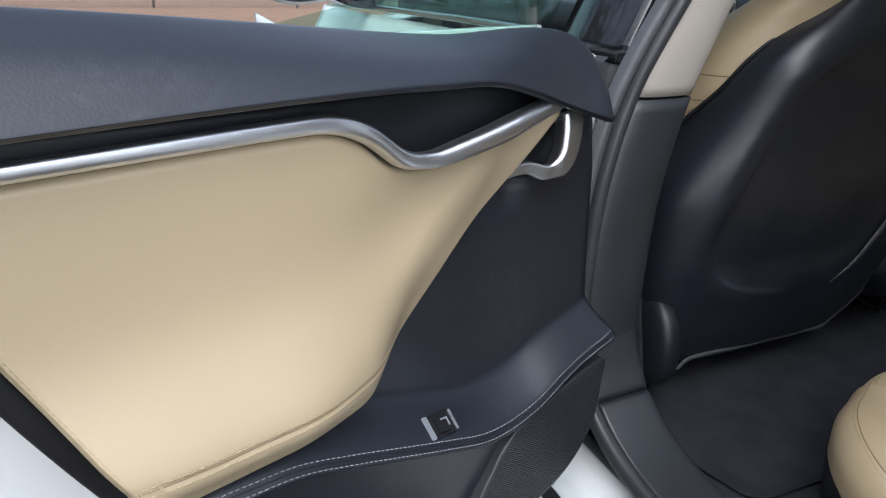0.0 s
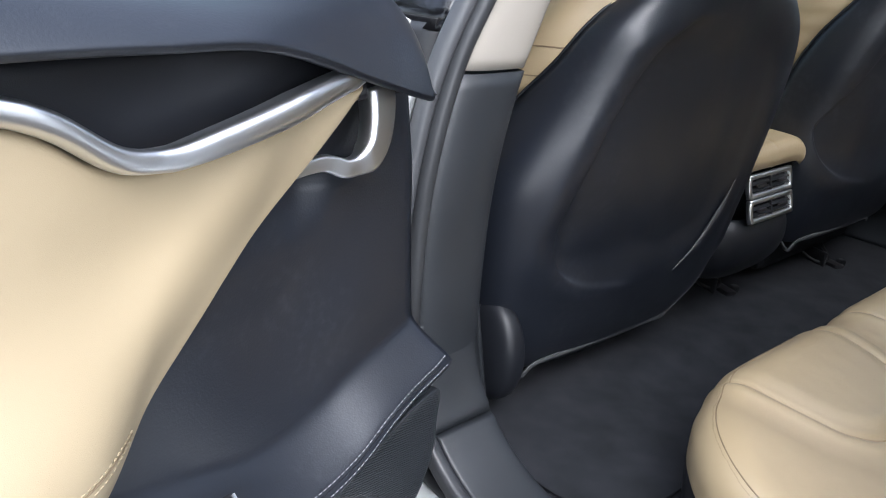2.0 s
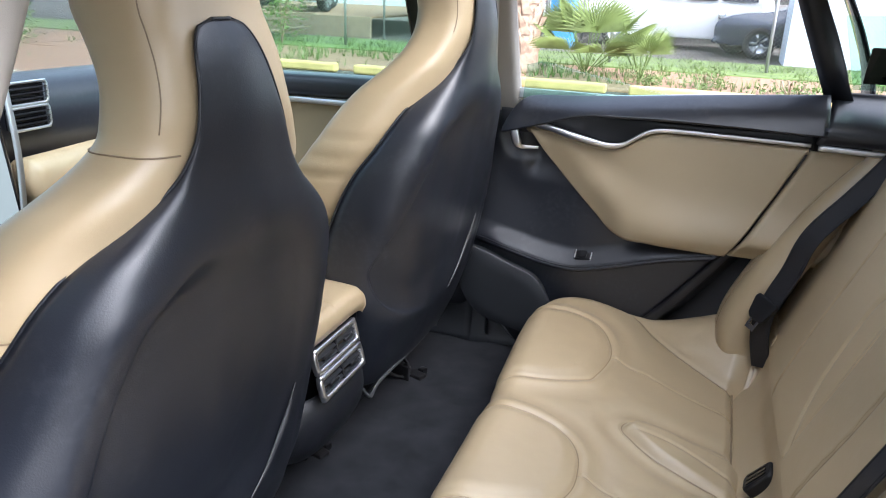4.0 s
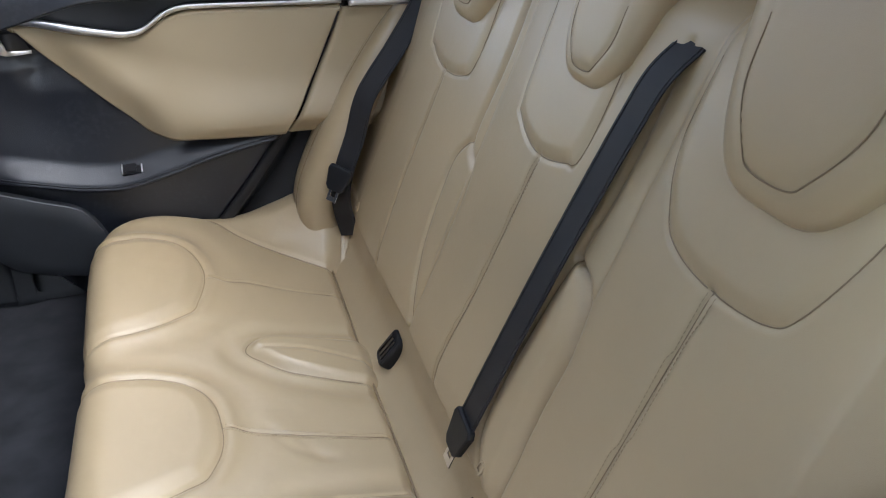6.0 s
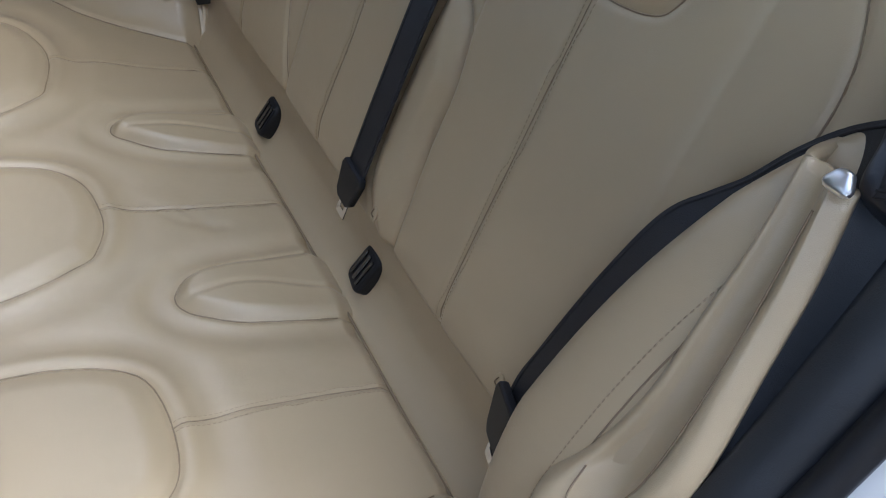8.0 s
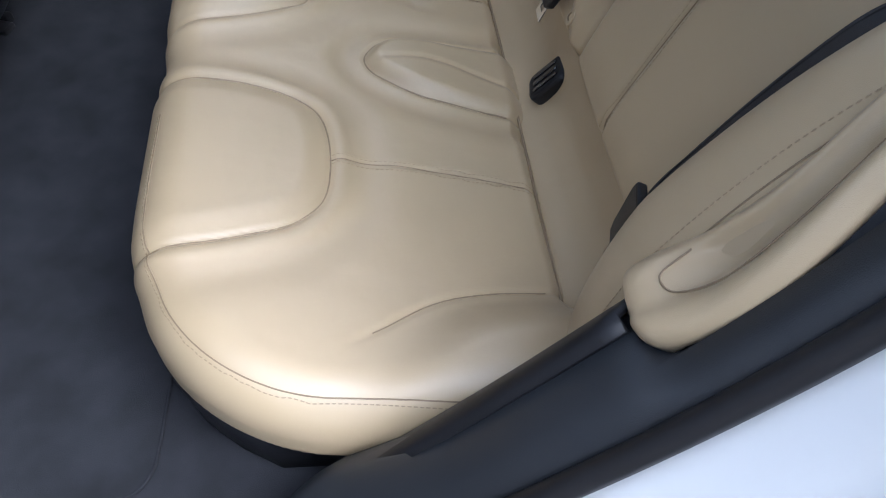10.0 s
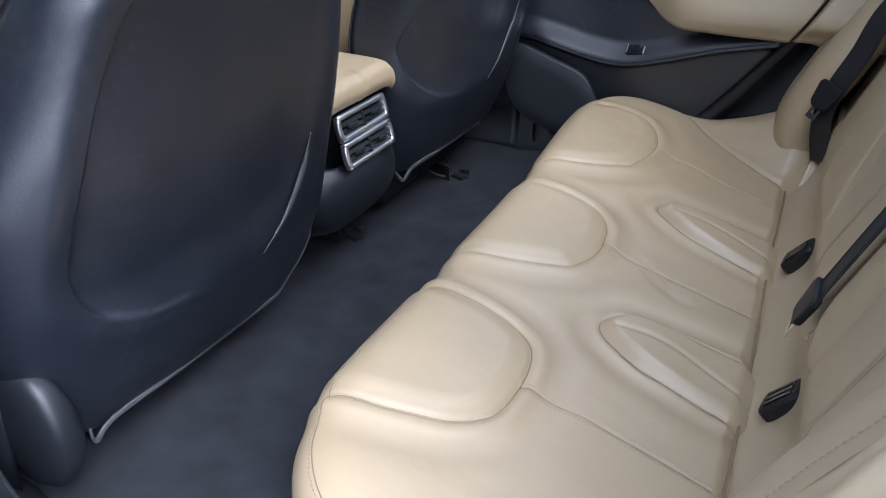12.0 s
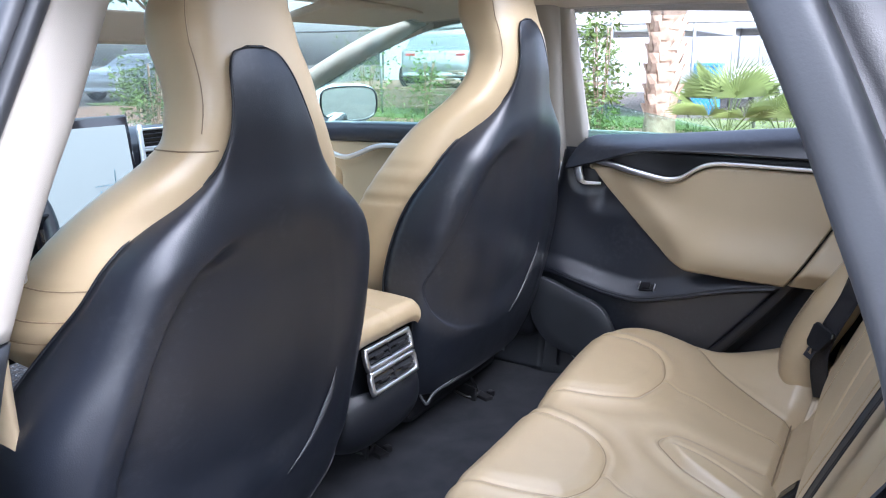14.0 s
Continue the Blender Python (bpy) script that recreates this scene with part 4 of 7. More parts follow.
rear_body(-1)
rear_body(1)
for _s in (-1, 1):
    _sw = np.array([[(_s * 0.815, y, z) for z in np.linspace(0.36, 0.80, 8)] for y in np.linspace(-0.5, 0.02, 8)])
    tagged(shell("wall_wheel_arch_" + ("left" if _s < 0 else "right"), _sw, 0.01, CARPET, flip=_s < 0), "dark carpeted panel beside the rear seat", "side panel", kind="structure")
_bw = np.array([[(x, -0.17 - 0.385 * (z - 0.66), z) for z in np.linspace(0.38, 1.16, 12)] for x in np.linspace(-0.84, 0.84, 12)])
tagged(shell("wall_behind_bench", _bw, 0.012, CARPET, flip=True), "dark carpeted panel behind the rear seat", "bulkhead", kind="structure")
_ps = np.array([[(x, y, 1.165 + 0.01 * math.cos(x * 2)) for y in np.linspace(-0.30, -0.85, 10)] for x in np.linspace(-0.70, 0.70, 20)])
tagged(shell("parcel_shelf", _ps, 0.02, CARPET, flip=True), "black carpeted parcel shelf", "parcel shelf", kind="structure")
_rw = np.array([[(x * (1 - 0.12 * k), -0.72 - 0.62 * k + 0.06 * x * x, 1.345 - 0.24 * k - 0.03 * x * x) for k in np.linspace(0, 1, 12)] for x in np.linspace(-0.62, 0.62, 24)])
_g = tagged(shell("rear_window", _rw, 0.005, GLASS_DARK, flip=True), "sloping rear window", "rear window", kind="structure")
_g.visible_shadow = False

# ---- rear bench ----


def bench_cushion():
    t = thing("rear_bench_cushion", (-0.015, 0.25, 0.43), "wide tan leather rear seat cushion with sewn pads, worn and creased", "car seat")
    x = np.linspace(-0.92, 0.92, 560)
    y = np.concatenate([np.linspace(-0.02, 0.52, 200, endpoint=False), np.linspace(0.52, 0.66, 40)])
    X, Y = np.meshgrid(x, y, indexing="ij")
    px, py, drop, gx, gy = drape(X, Y, 0.733, -0.5, 0.509, 0.215, 0.06)
    py = py + (0.006 + 0.012 * sstep(0.10, 0.60, px)) * sstep(0.25, 0.48, py) * sstep(-0.62, -0.45, px)
    px = px + 0.018 * sstep(0.50, 0.70, px)
    top = curve1([(-0.05, 0.500), (0.045, 0.524), (0.15, 0.551), (0.25, 0.575), (0.33, 0.591), (0.42, 0.609), (0.50, 0.617), (0.7, 0.617)], py) - 0.022 * sstep(0.058, 0.028, py)
    top = top + 0.018 * sstep(0.05, 0.50, px) * sstep(0.12, 0.36, py)
    U, V = X - 0.015, Y
    h = np.zeros_like(X)
    pads = (
        [(-0.568, 0.70), (-0.550, 0.46), (-0.526, 0.365), (-0.504, 0.328), (-0.47, 0.304), (-0.41, 0.297), (-0.35, 0.304), (-0.317, 0.325), (-0.297, 0.37), (-0.287, 0.46), (-0.285, 0.70)],
        [(-0.20, 0.70), (-0.168, 0.45), (-0.122, 0.345), (-0.09, 0.318), (-0.03, 0.302), (0.055, 0.311), (0.102, 0.345), (0.118, 0.40), (0.120, 0.46), (0.13, 0.70)],
        [(0.20, 0.70), (0.235, 0.45), (0.295, 0.345), (0.345, 0.320), (0.44, 0.306), (0.52, 0.325), (0.562, 0.36), (0.572, 0.42), (0.565, 0.46), (0.56, 0.70)],
    )
    for p in pads:
        d = sdist(U, V, catmull(p, 70))
        h += 0.0085 * sstep(-0.002, 0.034, d) + groove(d, 0.0042, 0.0035) + 0.003 * np.exp(-((d + 0.014) / 0.010) ** 2) - 0.004 * np.exp(-((d + 0.045) / 0.022) ** 2)
    ovals = ([(-0.199, 0.244), (-0.169, 0.212), (-0.160, 0.127), (-0.172, 0.0), (-0.290, 0.0), (-0.279, 0.154), (-0.252, 0.218), (-0.226, 0.245)], [(0.201, 0.251), (0.232, 0.223), (0.240, 0.136), (0.225, 0.0), (0.112, 0.0), (0.134, 0.164), (0.172, 0.231)])
    for p in ovals:
        d = sdist(U, V, catmull(p, 60, True))
        h += 0.014 * sstep(-0.002, 0.018, d) * (0.45 + 0.55 * sstep(0.05, 0.20, V)) + groove(d, 0.004, 0.0035) - 0.007 * np.exp(-((d + 0.025) / 0.022) ** 2)
    # a sewn crease down the length of each oval
    for p in ([(-0.222, 0.235), (-0.213, 0.15), (-0.25, 0.03)], [(0.19, 0.235), (0.19, 0.14), (0.16, 0.03)]):
        h += groove(seg_dist(U, V, catmull(p, 20)), 0.0025, 0.004)
    seams = {"l": [(-0.411, 0.297), (-0.409, 0.215), (-0.417, 0.116), (-0.434, 0.0)], "m": [(0.0, 0.302), (-0.024, 0.176), (-0.037, 0.0)], "r": [(0.430, 0.303), (0.429, 0.198), (0.396, 0.0)]}
    for p in seams.values():
        h += groove(seg_dist(U, V, catmull(p, 24)), 0.0028, 0.003)
    # side bolsters rise outside these lines
    left = catmull([(-0.672, 0.300), (-0.648, 0.255), (-0.614, 0.198), (-0.597, 0.141), (-0.588, 0.06), (-0.58, -0.1)], 30)
    d = seg_dist(U, V, left)
    h += 0.050 * sstep(0.31, 0.10, V) * sstep(0, 0.075, d) * (inside(U, V, np.vstack([left, [(-1.2, -0.1), (-1.2, 0.4)]]))) + groove(d, 0.003, 0.004) * sstep(0.30, 0.24, V)
    right = catmull([(0.725, 0.345), (0.665, 0.275), (0.615, 0.225), (0.559, 0.124), (0.518, 0.045), (0.49, -0.05)], 30)
    d = seg_dist(U, V, right)
    rise = curve1([(-0.05, 0.118), (0.09, 0.108), (0.20, 0.062), (0.26, 0.044), (0.345, 0.012), (0.45, 0.004)], V)
    h += rise * sstep(-0.01, 0.125, d) * (inside(U, V, np.vstack([right, [(1.2, -0.1), (1.2, 0.4)]]))) + groove(d, 0.004, 0.005)
    # sat-in hollows and folds
    for cx, cy, r, k in ((-0.42, 0.17, 0.12, 0.006), (0.02, 0.20, 0.13, 0.005), (0.42, 0.17, 0.12, 0.006), (-0.24, 0.29, 0.07, 0.006), (0.17, 0.30, 0.07, 0.006)):
        h -= k * np.exp(-((U - cx) ** 2 + (V - cy) ** 2) / r ** 2)
    for p in ([(-0.005, 0.235), (-0.055, 0.20), (-0.075, 0.15)], [(-0.03, 0.19), (-0.075, 0.165)], [(0.60, 0.16), (0.585, 0.10), (0.55, 0.06)], [(0.64, 0.14), (0.60, 0.08)], [(-0.30, 0.09), (-0.285, 0.05)]):
        d = seg_dist(U, V, catmull(p, 14))
        h += groove(d, 0.0020, 0.011)
    wob = np.array([[noise.noise((u * 9, v * 9, 0.3)) + 0.4 * noise.noise((u * 31, v * 31, 1.7)) for v in y[::4]] for u in x[::4]])
    wi = np.array([np.interp(y, y[::4], r) for r in wob])
    wi = np.array([np.interp(x, x[::4], wi[:, j]) for j in range(len(y))]).T
    h += 0.0014 * wi
    hem = 0.084
    tuck = np.clip(drop - hem, 0, 0.05)
    P = np.stack([px - gx * tuck - 0.015, py - gy * tuck, top - np.minimum(drop, hem) + 0.02 * tuck], 2)
    P += normals(P) * h[..., None] * np.clip(1.0 - drop / hem, 0, 1)[..., None]
    # seam round the outer edge
    shell("cushion_cover", P, 0.01, TAN, t)
    at = on_grid(P, x - 0.015, y)
    for p in pads:
        seam_line(at, p, t, 0.0010)
    for p in ovals:
        seam_line(at, p, t, 0.0010, closed=True)
    for p in seams.values():
        seam_line(at, p, t, 0.0009)
    seam_line(at, left[5:-6], t, 0.0009)
    seam_line(at, right[:-4], t)
    # dark bead that stands in for the shadow in the gap behind the cushion
    pipe("crease_shade", [(u, 0.0435 + 0.0015 * math.sin(u * 9), 0.5135) for u in np.linspace(-0.64, 0.585, 24)], 0.0019, SEAM, t, n=120, sides=6)
    # threads
    def place(pts, off=0.0):
        c = catmull(pts, 40)
        out = []
        g = np.gradient(c, axis=0)
        g /= np.linalg.norm(g, axis=1, keepdims=True)
        for (u, v), (gx, gy) in zip(c, g):
            u, v = u - gy * off, v + gx * off
            i = int(np.clip(np.interp(u + 0.015, x, range(len(x))), 0, len(x) - 1))
            j = int(np.clip(np.interp(v, y, range(len(y))), 0, len(y) - 1))
            out.append(P[i, j] + (0, 0, 0.0006))
        return out
    for p in seams.values():
        stitches("stitching", place(p, 0.0065), STITCH, t)
        stitches("stitching", place(p, -0.0065), STITCH, t)
    edge = [(-0.722 + 0.19 * (1 - math.cos(a)), 0.487 - 0.19 * (1 - math.sin(a))) for a in np.linspace(0, math.pi / 2, 16)]
    edge = [(-0.722, 0.16), (-0.722, 0.24)] + edge + [(-0.45, 0.487), (-0.35, 0.487)]
    seam_line(at, edge, t, 0.0009, n=80)
    stitches("stitching", place(edge, 0.005), STITCH, t)
    # dark plinth under the cushion
    a = np.linspace(-1, 1, 60)
    xs = 0.70 * a
    ys = 0.482 - 0.10 * np.clip((np.abs(xs) - 0.58) / 0.12, 0, 1) ** 2.2
    rows = []
    for z, inset in ((0.53, 0.0), (0.46, 0.006), (0.40, 0.02)):
        front = [(x_ - 0.015, y_ - inset, z) for x_, y_ in zip(xs, ys)]
        rows.append([(-0.722, 0.02, z), (-0.722, 0.2, z)] + front + [(0.69, 0.2, z), (0.69, 0.02, z)])
    R = np.array(rows)
    shell("plinth", R, 0.01, PLASTIC, t, "black plastic plinth under the cushion")
    return t


BACK_N = Vector((0, 1, 0.385)).normalized()


def back_at(x, z, h=0.0):
    return np.array((x, -0.02 - 0.385 * (z - 0.66) + BACK_N.y * h, z + BACK_N.z * h))


def bench_back():
    t = thing("rear_seat_backrest", (-0.03, 0.0, 0.52), "tan leather rear seat backrest in three sewn sections", "car seat")
    x = np.linspace(-0.74, 0.72, 460)
    z = np.linspace(0.585, 1.25, 250)
    X, Z = np.meshgrid(x, z, indexing="ij")
    h = np.full_like(X, 0.004)
    # each section swells between its edges
    for x0, x1 in ((-0.61, -0.30), (-0.30, 0.105), (0.105, 0.545)):
        u = np.clip((X - x0) / (x1 - x0), 0, 1)
        h += 0.016 * np.clip(4 * u * (1 - u), 0, 1) ** 0.5 * sstep(0.585, 0.68, Z)
    h -= 0.012 + 0.05 * (1 - sstep(0.600, 0.640, Z))
    lines = (
        [(-0.250, 0.945), (-0.287, 0.921), (-0.308, 0.857), (-0.304, 0.778), (-0.310, 0.66), (-0.300, 0.58)],
        [(-0.250, 0.945), (-0.234, 0.873), (-0.222, 0.755), (-0.231, 0.675), (-0.285, 0.60)],
        [(0.129, 1.19), (0.126, 1.078), (0.131, 0.951), (0.095, 0.905), (0.092, 0.822), (0.101, 0.60)],
        [(0.131, 0.951), (0.160, 0.915), (0.164, 0.86), (0.152, 0.76), (0.105, 0.65)],
        [(-0.250, 0.945), (-0.262, 1.05), (-0.262, 1.19)],
    )
    for p, k in zip(lines, (0.012, 0.006, 0.012, 0.005, 0.005)):
        h += groove(seg_dist(X, Z, catmull(p, 40)), k, 0.0045)
    oval = catmull([(-0.250, 0.945), (-0.287, 0.921), (-0.308, 0.857), (-0.304, 0.778), (-0.310, 0.66), (-0.285, 0.62), (-0.231, 0.675), (-0.222, 0.755), (-0.234, 0.873)], 60, True)
    h += 0.010 * sstep(0, 0.03, sdist(X, Z, oval))
    seams = ([(-0.455, 1.014), (-0.452, 0.897), (-0.449, 0.79), (-0.446, 0.60)], [(-0.088, 1.004), (-0.077, 0.823), (-0.060, 0.703), (-0.055, 0.60)], [(0.318, 1.008), (0.325, 0.805), (0.310, 0.60)])
    for p in seams:
        h += groove(seg_dist(X, Z, catmull(p, 24)), 0.0035, 0.0045)
    pads = (
        [(-0.312, 1.25), (-0.316, 1.11), (-0.354, 1.044), (-0.390, 1.022), (-0.453, 1.014), (-0.520, 1.021), (-0.546, 1.044), (-0.571, 1.12), (-0.590, 1.25)],
        [(0.040, 1.25), (0.020, 1.06), (-0.004, 1.026), (-0.076, 1.005), (-0.149, 1.017), (-0.178, 1.042), (-0.195, 1.25)],
        [(0.47, 1.25), (0.437, 1.055), (0.405, 1.026), (0.320, 1.008), (0.241, 1.018), (0.210, 1.050), (0.19, 1.25)],
    )
    for p in pads:
        d = sdist(X, Z, catmull(p, 60))
        h += 0.0045 * sstep(-0.002, 0.02, d) + groove(d, 0.0022, 0.0032)
    edge = catmull([(-0.60, 0.60), (-0.605, 0.72), (-0.622, 0.85), (-0.640, 0.91), (-0.662, 0.955), (-0.693, 1.002), (-0.688, 1.06), (-0.667, 1.10), (-0.642, 1.14), (-0.62, 1.19)], 50)
    dl = seg_dist(X, Z, edge)
    h += groove(dl, 0.003, 0.0035)
    # the top rolls over to the parcel shelf
    roll = np.clip(Z - 1.195, 0, 1)
    h -= 5.0 * roll ** 2 * 2.2
    # outer ends fall back behind the side bolsters
    h -= 0.05 * sstep(-0.63, -0.72, X) * sstep(1.0, 0.9, Z) + 0.012 * sstep(0.54, 0.66, X)
    wob = np.array([[noise.noise((u * 7, v * 7, 4.3)) for v in z[::4]] for u in x[::4]])
    wi = np.array([np.interp(z, z[::4], r) for r in wob])
    wi = np.array([np.interp(x, x[::4], wi[:, j]) for j in range(len(z))]).T
    h += 0.0012 * wi
    P = np.stack([X, -0.02 - 0.385 * (Z - 0.66) + BACK_N.y * h, Z + BACK_N.z * h], 2)
    shell("backrest_cover", P, 0.02, TAN, t, flip=True)
    at = on_grid(P, x, z, -1)
    for p in lines[:4]:
        seam_line(at, p[1:] if p is lines[2] else p, t, 0.0009)
    for p in pads:
        seam_line(at, [q if q[1] < 1.2 else (q[0] * 0.35 + p[1 if q is p[0] else -2][0] * 0.65, 1.19) for q in p], t, 0.0009)
    for p in seams:
        seam_line(at, p, t, 0.0008)
    seam_line(at, edge[:40:3], t, 0.0010)

    def on(u, v):
        i = int(np.clip(np.interp(u, x, range(len(x))), 0, len(x) - 1))
        j = int(np.clip(np.interp(v, z, range(len(z))), 0, len(z) - 1))
        return P[i, j] + np.array(BACK_N) * 0.0006
    for p in seams:
        c = catmull(p, 30)
        for off in (-0.0060, 0.0060):
            stitches("stitching", [on(u + off, v) for u, v in c], STITCH, t, normal=BACK_N)
    # lower strip in which the buckles sit
    s = np.linspace(-0.71, 0.71, 130)
    q = catmull([(0.062, 0.491), (0.038, 0.506), (0.014, 0.524), (-0.003, 0.546), (-0.012, 0.568), (-0.019, 0.610), (-0.030, 0.660)], 20)
    S = np.array([[(a, b - 0.0015 * math.sin(a * 23) ** 2, c) for b, c in q] for a in s])
    shell("lower_strip", S, 0.01, TAN, t, "tan leather strip along the back of the cushion", flip=True)
    # chair-fixing badges
    for bx, bz in ((-0.268, 0.660), (-0.566, 0.665), (0.535, 0.66)):
        c = on(bx, bz)
        ex, ey = Vector((1, 0, 0)), Vector((0, -0.385, 1)).normalized()
        slab("anchor_tag", [(0.0075 * math.cos(a), 0.0115 * math.sin(a)) for a in np.linspace(0, 2 * math.pi, 20, endpoint=False)], c - np.array(BACK_N) * 0.001, ex, ey, -0.003, TAN, t, "round tan child-seat anchor tag", 0.0008)
        sweep("anchor_mark", [c + np.array(BACK_N) * 0.003 + np.array(ex) * a + np.array(ey) * b for a, b in ((-0.003, -0.004), (0.003, -0.002), (0.001, 0.006))], circle(0.0008, 6), SEAM, t, n=10, up=(0, 1, 0.3))
    return t


def headrest(x0, z0, w, tall, deep, y0):
    t = thing("rear_headrest", (x0, y0, z0 - tall / 2), "tan leather rear headrest with sewn panels", "headrest", "rear headrests")
    a = np.linspace(-math.pi / 2, math.pi / 2, 60)
    b = np.linspace(0, 2 * math.pi, 120, endpoint=False)
    A, B = np.meshgrid(b, a, indexing="ij")
    se = lambda v, p: np.sign(v) * np.abs(v) ** p
    cx, cy, cz = se(np.cos(B), 0.45) * se(np.cos(A), 0.45), se(np.cos(B), 0.45) * se(np.sin(A), 0.6), se(np.sin(B), 0.5)
    wide = 1 - 0.42 * ((1 - cz) / 2) ** 2.2
    lx, lz = cx * w / 2 * wide, cz * tall / 2
    k = np.zeros_like(lx)
    front = cy > 0
    p = [(-0.58, 1.3), (-0.57, 0.05), (-0.52, -0.36), (-0.30, -0.68), (-0.16, -0.77), (0.16, -0.77), (0.30, -0.68), (0.52, -0.36), (0.57, 0.05), (0.58, 1.3)]
    d = seg_dist(lx * 2 / w, lz * 2 / tall, catmull(p, 40)) * w / 2
    k += np.where(front, groove(d, 0.0022, 0.0035), 0)
    ly = cy * deep / 2 + k * np.sign(cy)
    lean = -0.30
    P = np.stack([x0 + lx, y0 + ly + lean * lz, z0 + lz], 2)
    link("headrest_cover", P, grid_faces(len(b), len(a), True), TAN, t)
    fy = lambda u, v: y0 + deep / 2 * max(0.0, 1 - abs(u) ** 5) ** 0.12 * max(0.0, 1 - abs(v) ** 5) ** 0.14 + lean * v * tall / 2 - 0.0035
    C = np.array([(x0 + u * w / 2, fy(u, v), z0 + v * tall / 2) for u, v in catmull(p[1:-1], 40)])
    pipe("seam", C, 0.0009, SEAM, t, n=80, sides=5)
    return t


def side_bolster(s):
    t = thing("side_bolster", (s * 0.69 - 0.02, 0.0, 0.56), "narrow tan leather side bolster beside the rear backrest", "car seat", "side bolsters")
    x0 = -0.722 if s < 0 else 0.672
    if s > 0:
        line = [(x0, 0.030, 0.500), (x0, 0.038, 0.545), (x0 + 0.004, 0.044, 0.64), (x0 + 0.006, -0.006, 0.76), (x0 + 0.012, -0.076, 0.89), (x0 + 0.022, -0.145, 1.00), (x0 + 0.04, -0.20, 1.08)]
    else:
        line = [(x0 + s * 0.00, 0.018, 0.500), (x0 + s * 0.00, 0.022, 0.545), (x0 + s * 0.004, 0.026, 0.64), (x0 + s * 0.006, 0.000, 0.76), (x0 + s * 0.014, -0.052, 0.89), (x0 + s * 0.036, -0.104, 1.00), (x0 + s * 0.065, -0.145, 1.08)]
    C = catmull(line, 90)
    T, S, U = frames_along(C, (0, 1, 0.35))
    k = np.interp(np.linspace(0, 1, 90), (0, 0.04, 0.14, 0.5, 0.8, 1), (0.45, 0.70, 0.94, 1.0, 0.68, 0.30))
    a = np.linspace(0, 2 * math.pi, 48, endpoint=False)
    prx, pry = np.sign(np.cos(a)) * np.abs(np.cos(a)) ** 0.8 * 0.078, np.sign(np.sin(a)) * np.abs(np.sin(a)) ** 0.8 * 0.052
    gr = np.array([1 - 0.05 * math.exp(-((i - math.radians(80)) / 0.09) ** 2) for i in a])
    P = C[:, None] + k[:, None, None] * (S[:, None] * (prx * gr)[None, :, None] + U[:, None] * (pry * gr)[None, :, None])
    m = 48
    f = grid_faces(90, m, False, True) + [tuple(range(m)), tuple(reversed(range(89 * m, 90 * m)))]
    link("bolster_cover", P, f, TAN, t)
    i0 = int(round(80 / 360 * 48))
    pipe("seam", np.array([P[i, i0] for i in range(4, 86, 4)]), 0.0009, SEAM, t, n=80, sides=5)
    for j in (i0 - 1, i0 + 1):
        stitches("stitching", [P[i, j] + U[i] * 0.0008 for i in range(4, 86)], STITCH, t, normal=(0, 1, 0.35))
    return t


def buckle(x, y, z, turn):
    t = thing("seat_belt_buckle", (x, y, z - 0.02), "black plastic seat belt buckle set in the tan seat", "seat belt buckle", "seat belt buckles")
    m = pose(x, y, z, -52, 0, turn)
    ex, ey, ez = [np.array(m.to_3x3() @ Vector(v)) for v in ((1, 0, 0), (0, 1, 0), (0, 0, 1))]
    o = np.array((x, y, z))
    slab("buckle_body", rrect(0.050, 0.066, 0.013), o - ez * 0.02, ex, ey, 0.030, PLASTIC, t, bevel=0.005, smooth=False)
    for k in (-0.010, 0.0, 0.010):
        slab("buckle_rib", rrect(0.006 if k else 0.008, 0.044, 0.003), o + ez * 0.0095 + ex * k * 1.25, ex, ey, 0.003, GLOSS_BLACK, t, bevel=0.001)
    return t


def belt(name_at, path, label, width=0.048, up=(0, 1, 0.4), tongue=None, group="rear seat belts"):
    t = thing("seat_belt", path[0], label, "seat belt", group)
    sweep("webbing", path, [(-width / 2, -0.0008), (width / 2, -0.0008), (width / 2 - 0.0005, 0.0010), (-width / 2 + 0.0005, 0.0010)], BELT, t, n=70, up=up, smooth=False)
    for e in (-0.4, 0.4):
        C = catmull(path, 70)
        T, S, U = frames_along(C, up)
        pipe("selvage", C[::6] + S[::6] * width * e + U[::6] * 0.001, 0.0012, BELT, t, n=50, sides=6)
    if tongue is not None:
        p, q = np.array(tongue[0]), np.array(tongue[1])
        u = Vector(q - p).normalized()
        n_ = Vector(up).normalized()
        s_ = u.cross(n_).normalized()
        n_ = s_.cross(u)
        out = [(-0.030, -0.012), (-0.026, -0.022), (0.026, -0.022), (0.030, -0.012), (0.022, 0.026), (0.014, 0.034), (-0.014, 0.034), (-0.022, 0.026)]
        slab("tongue_grip", out, p + np.array(n_) * 0.001, s_, u, 0.011, PLASTIC, t, "black plastic tongue grip", 0.003)
        blade = [(-0.012, 0.030), (-0.012, 0.058), (0.012, 0.058), (0.012, 0.030), (0.006, 0.030), (0.006, 0.046), (-0.006, 0.046), (-0.006, 0.030)]
        slab("tongue_blade", blade, p + np.array(n_) * 0.004, s_, u, 0.0022, BRIGHT, t, "bright metal tongue blade", 0.0004)
    return t


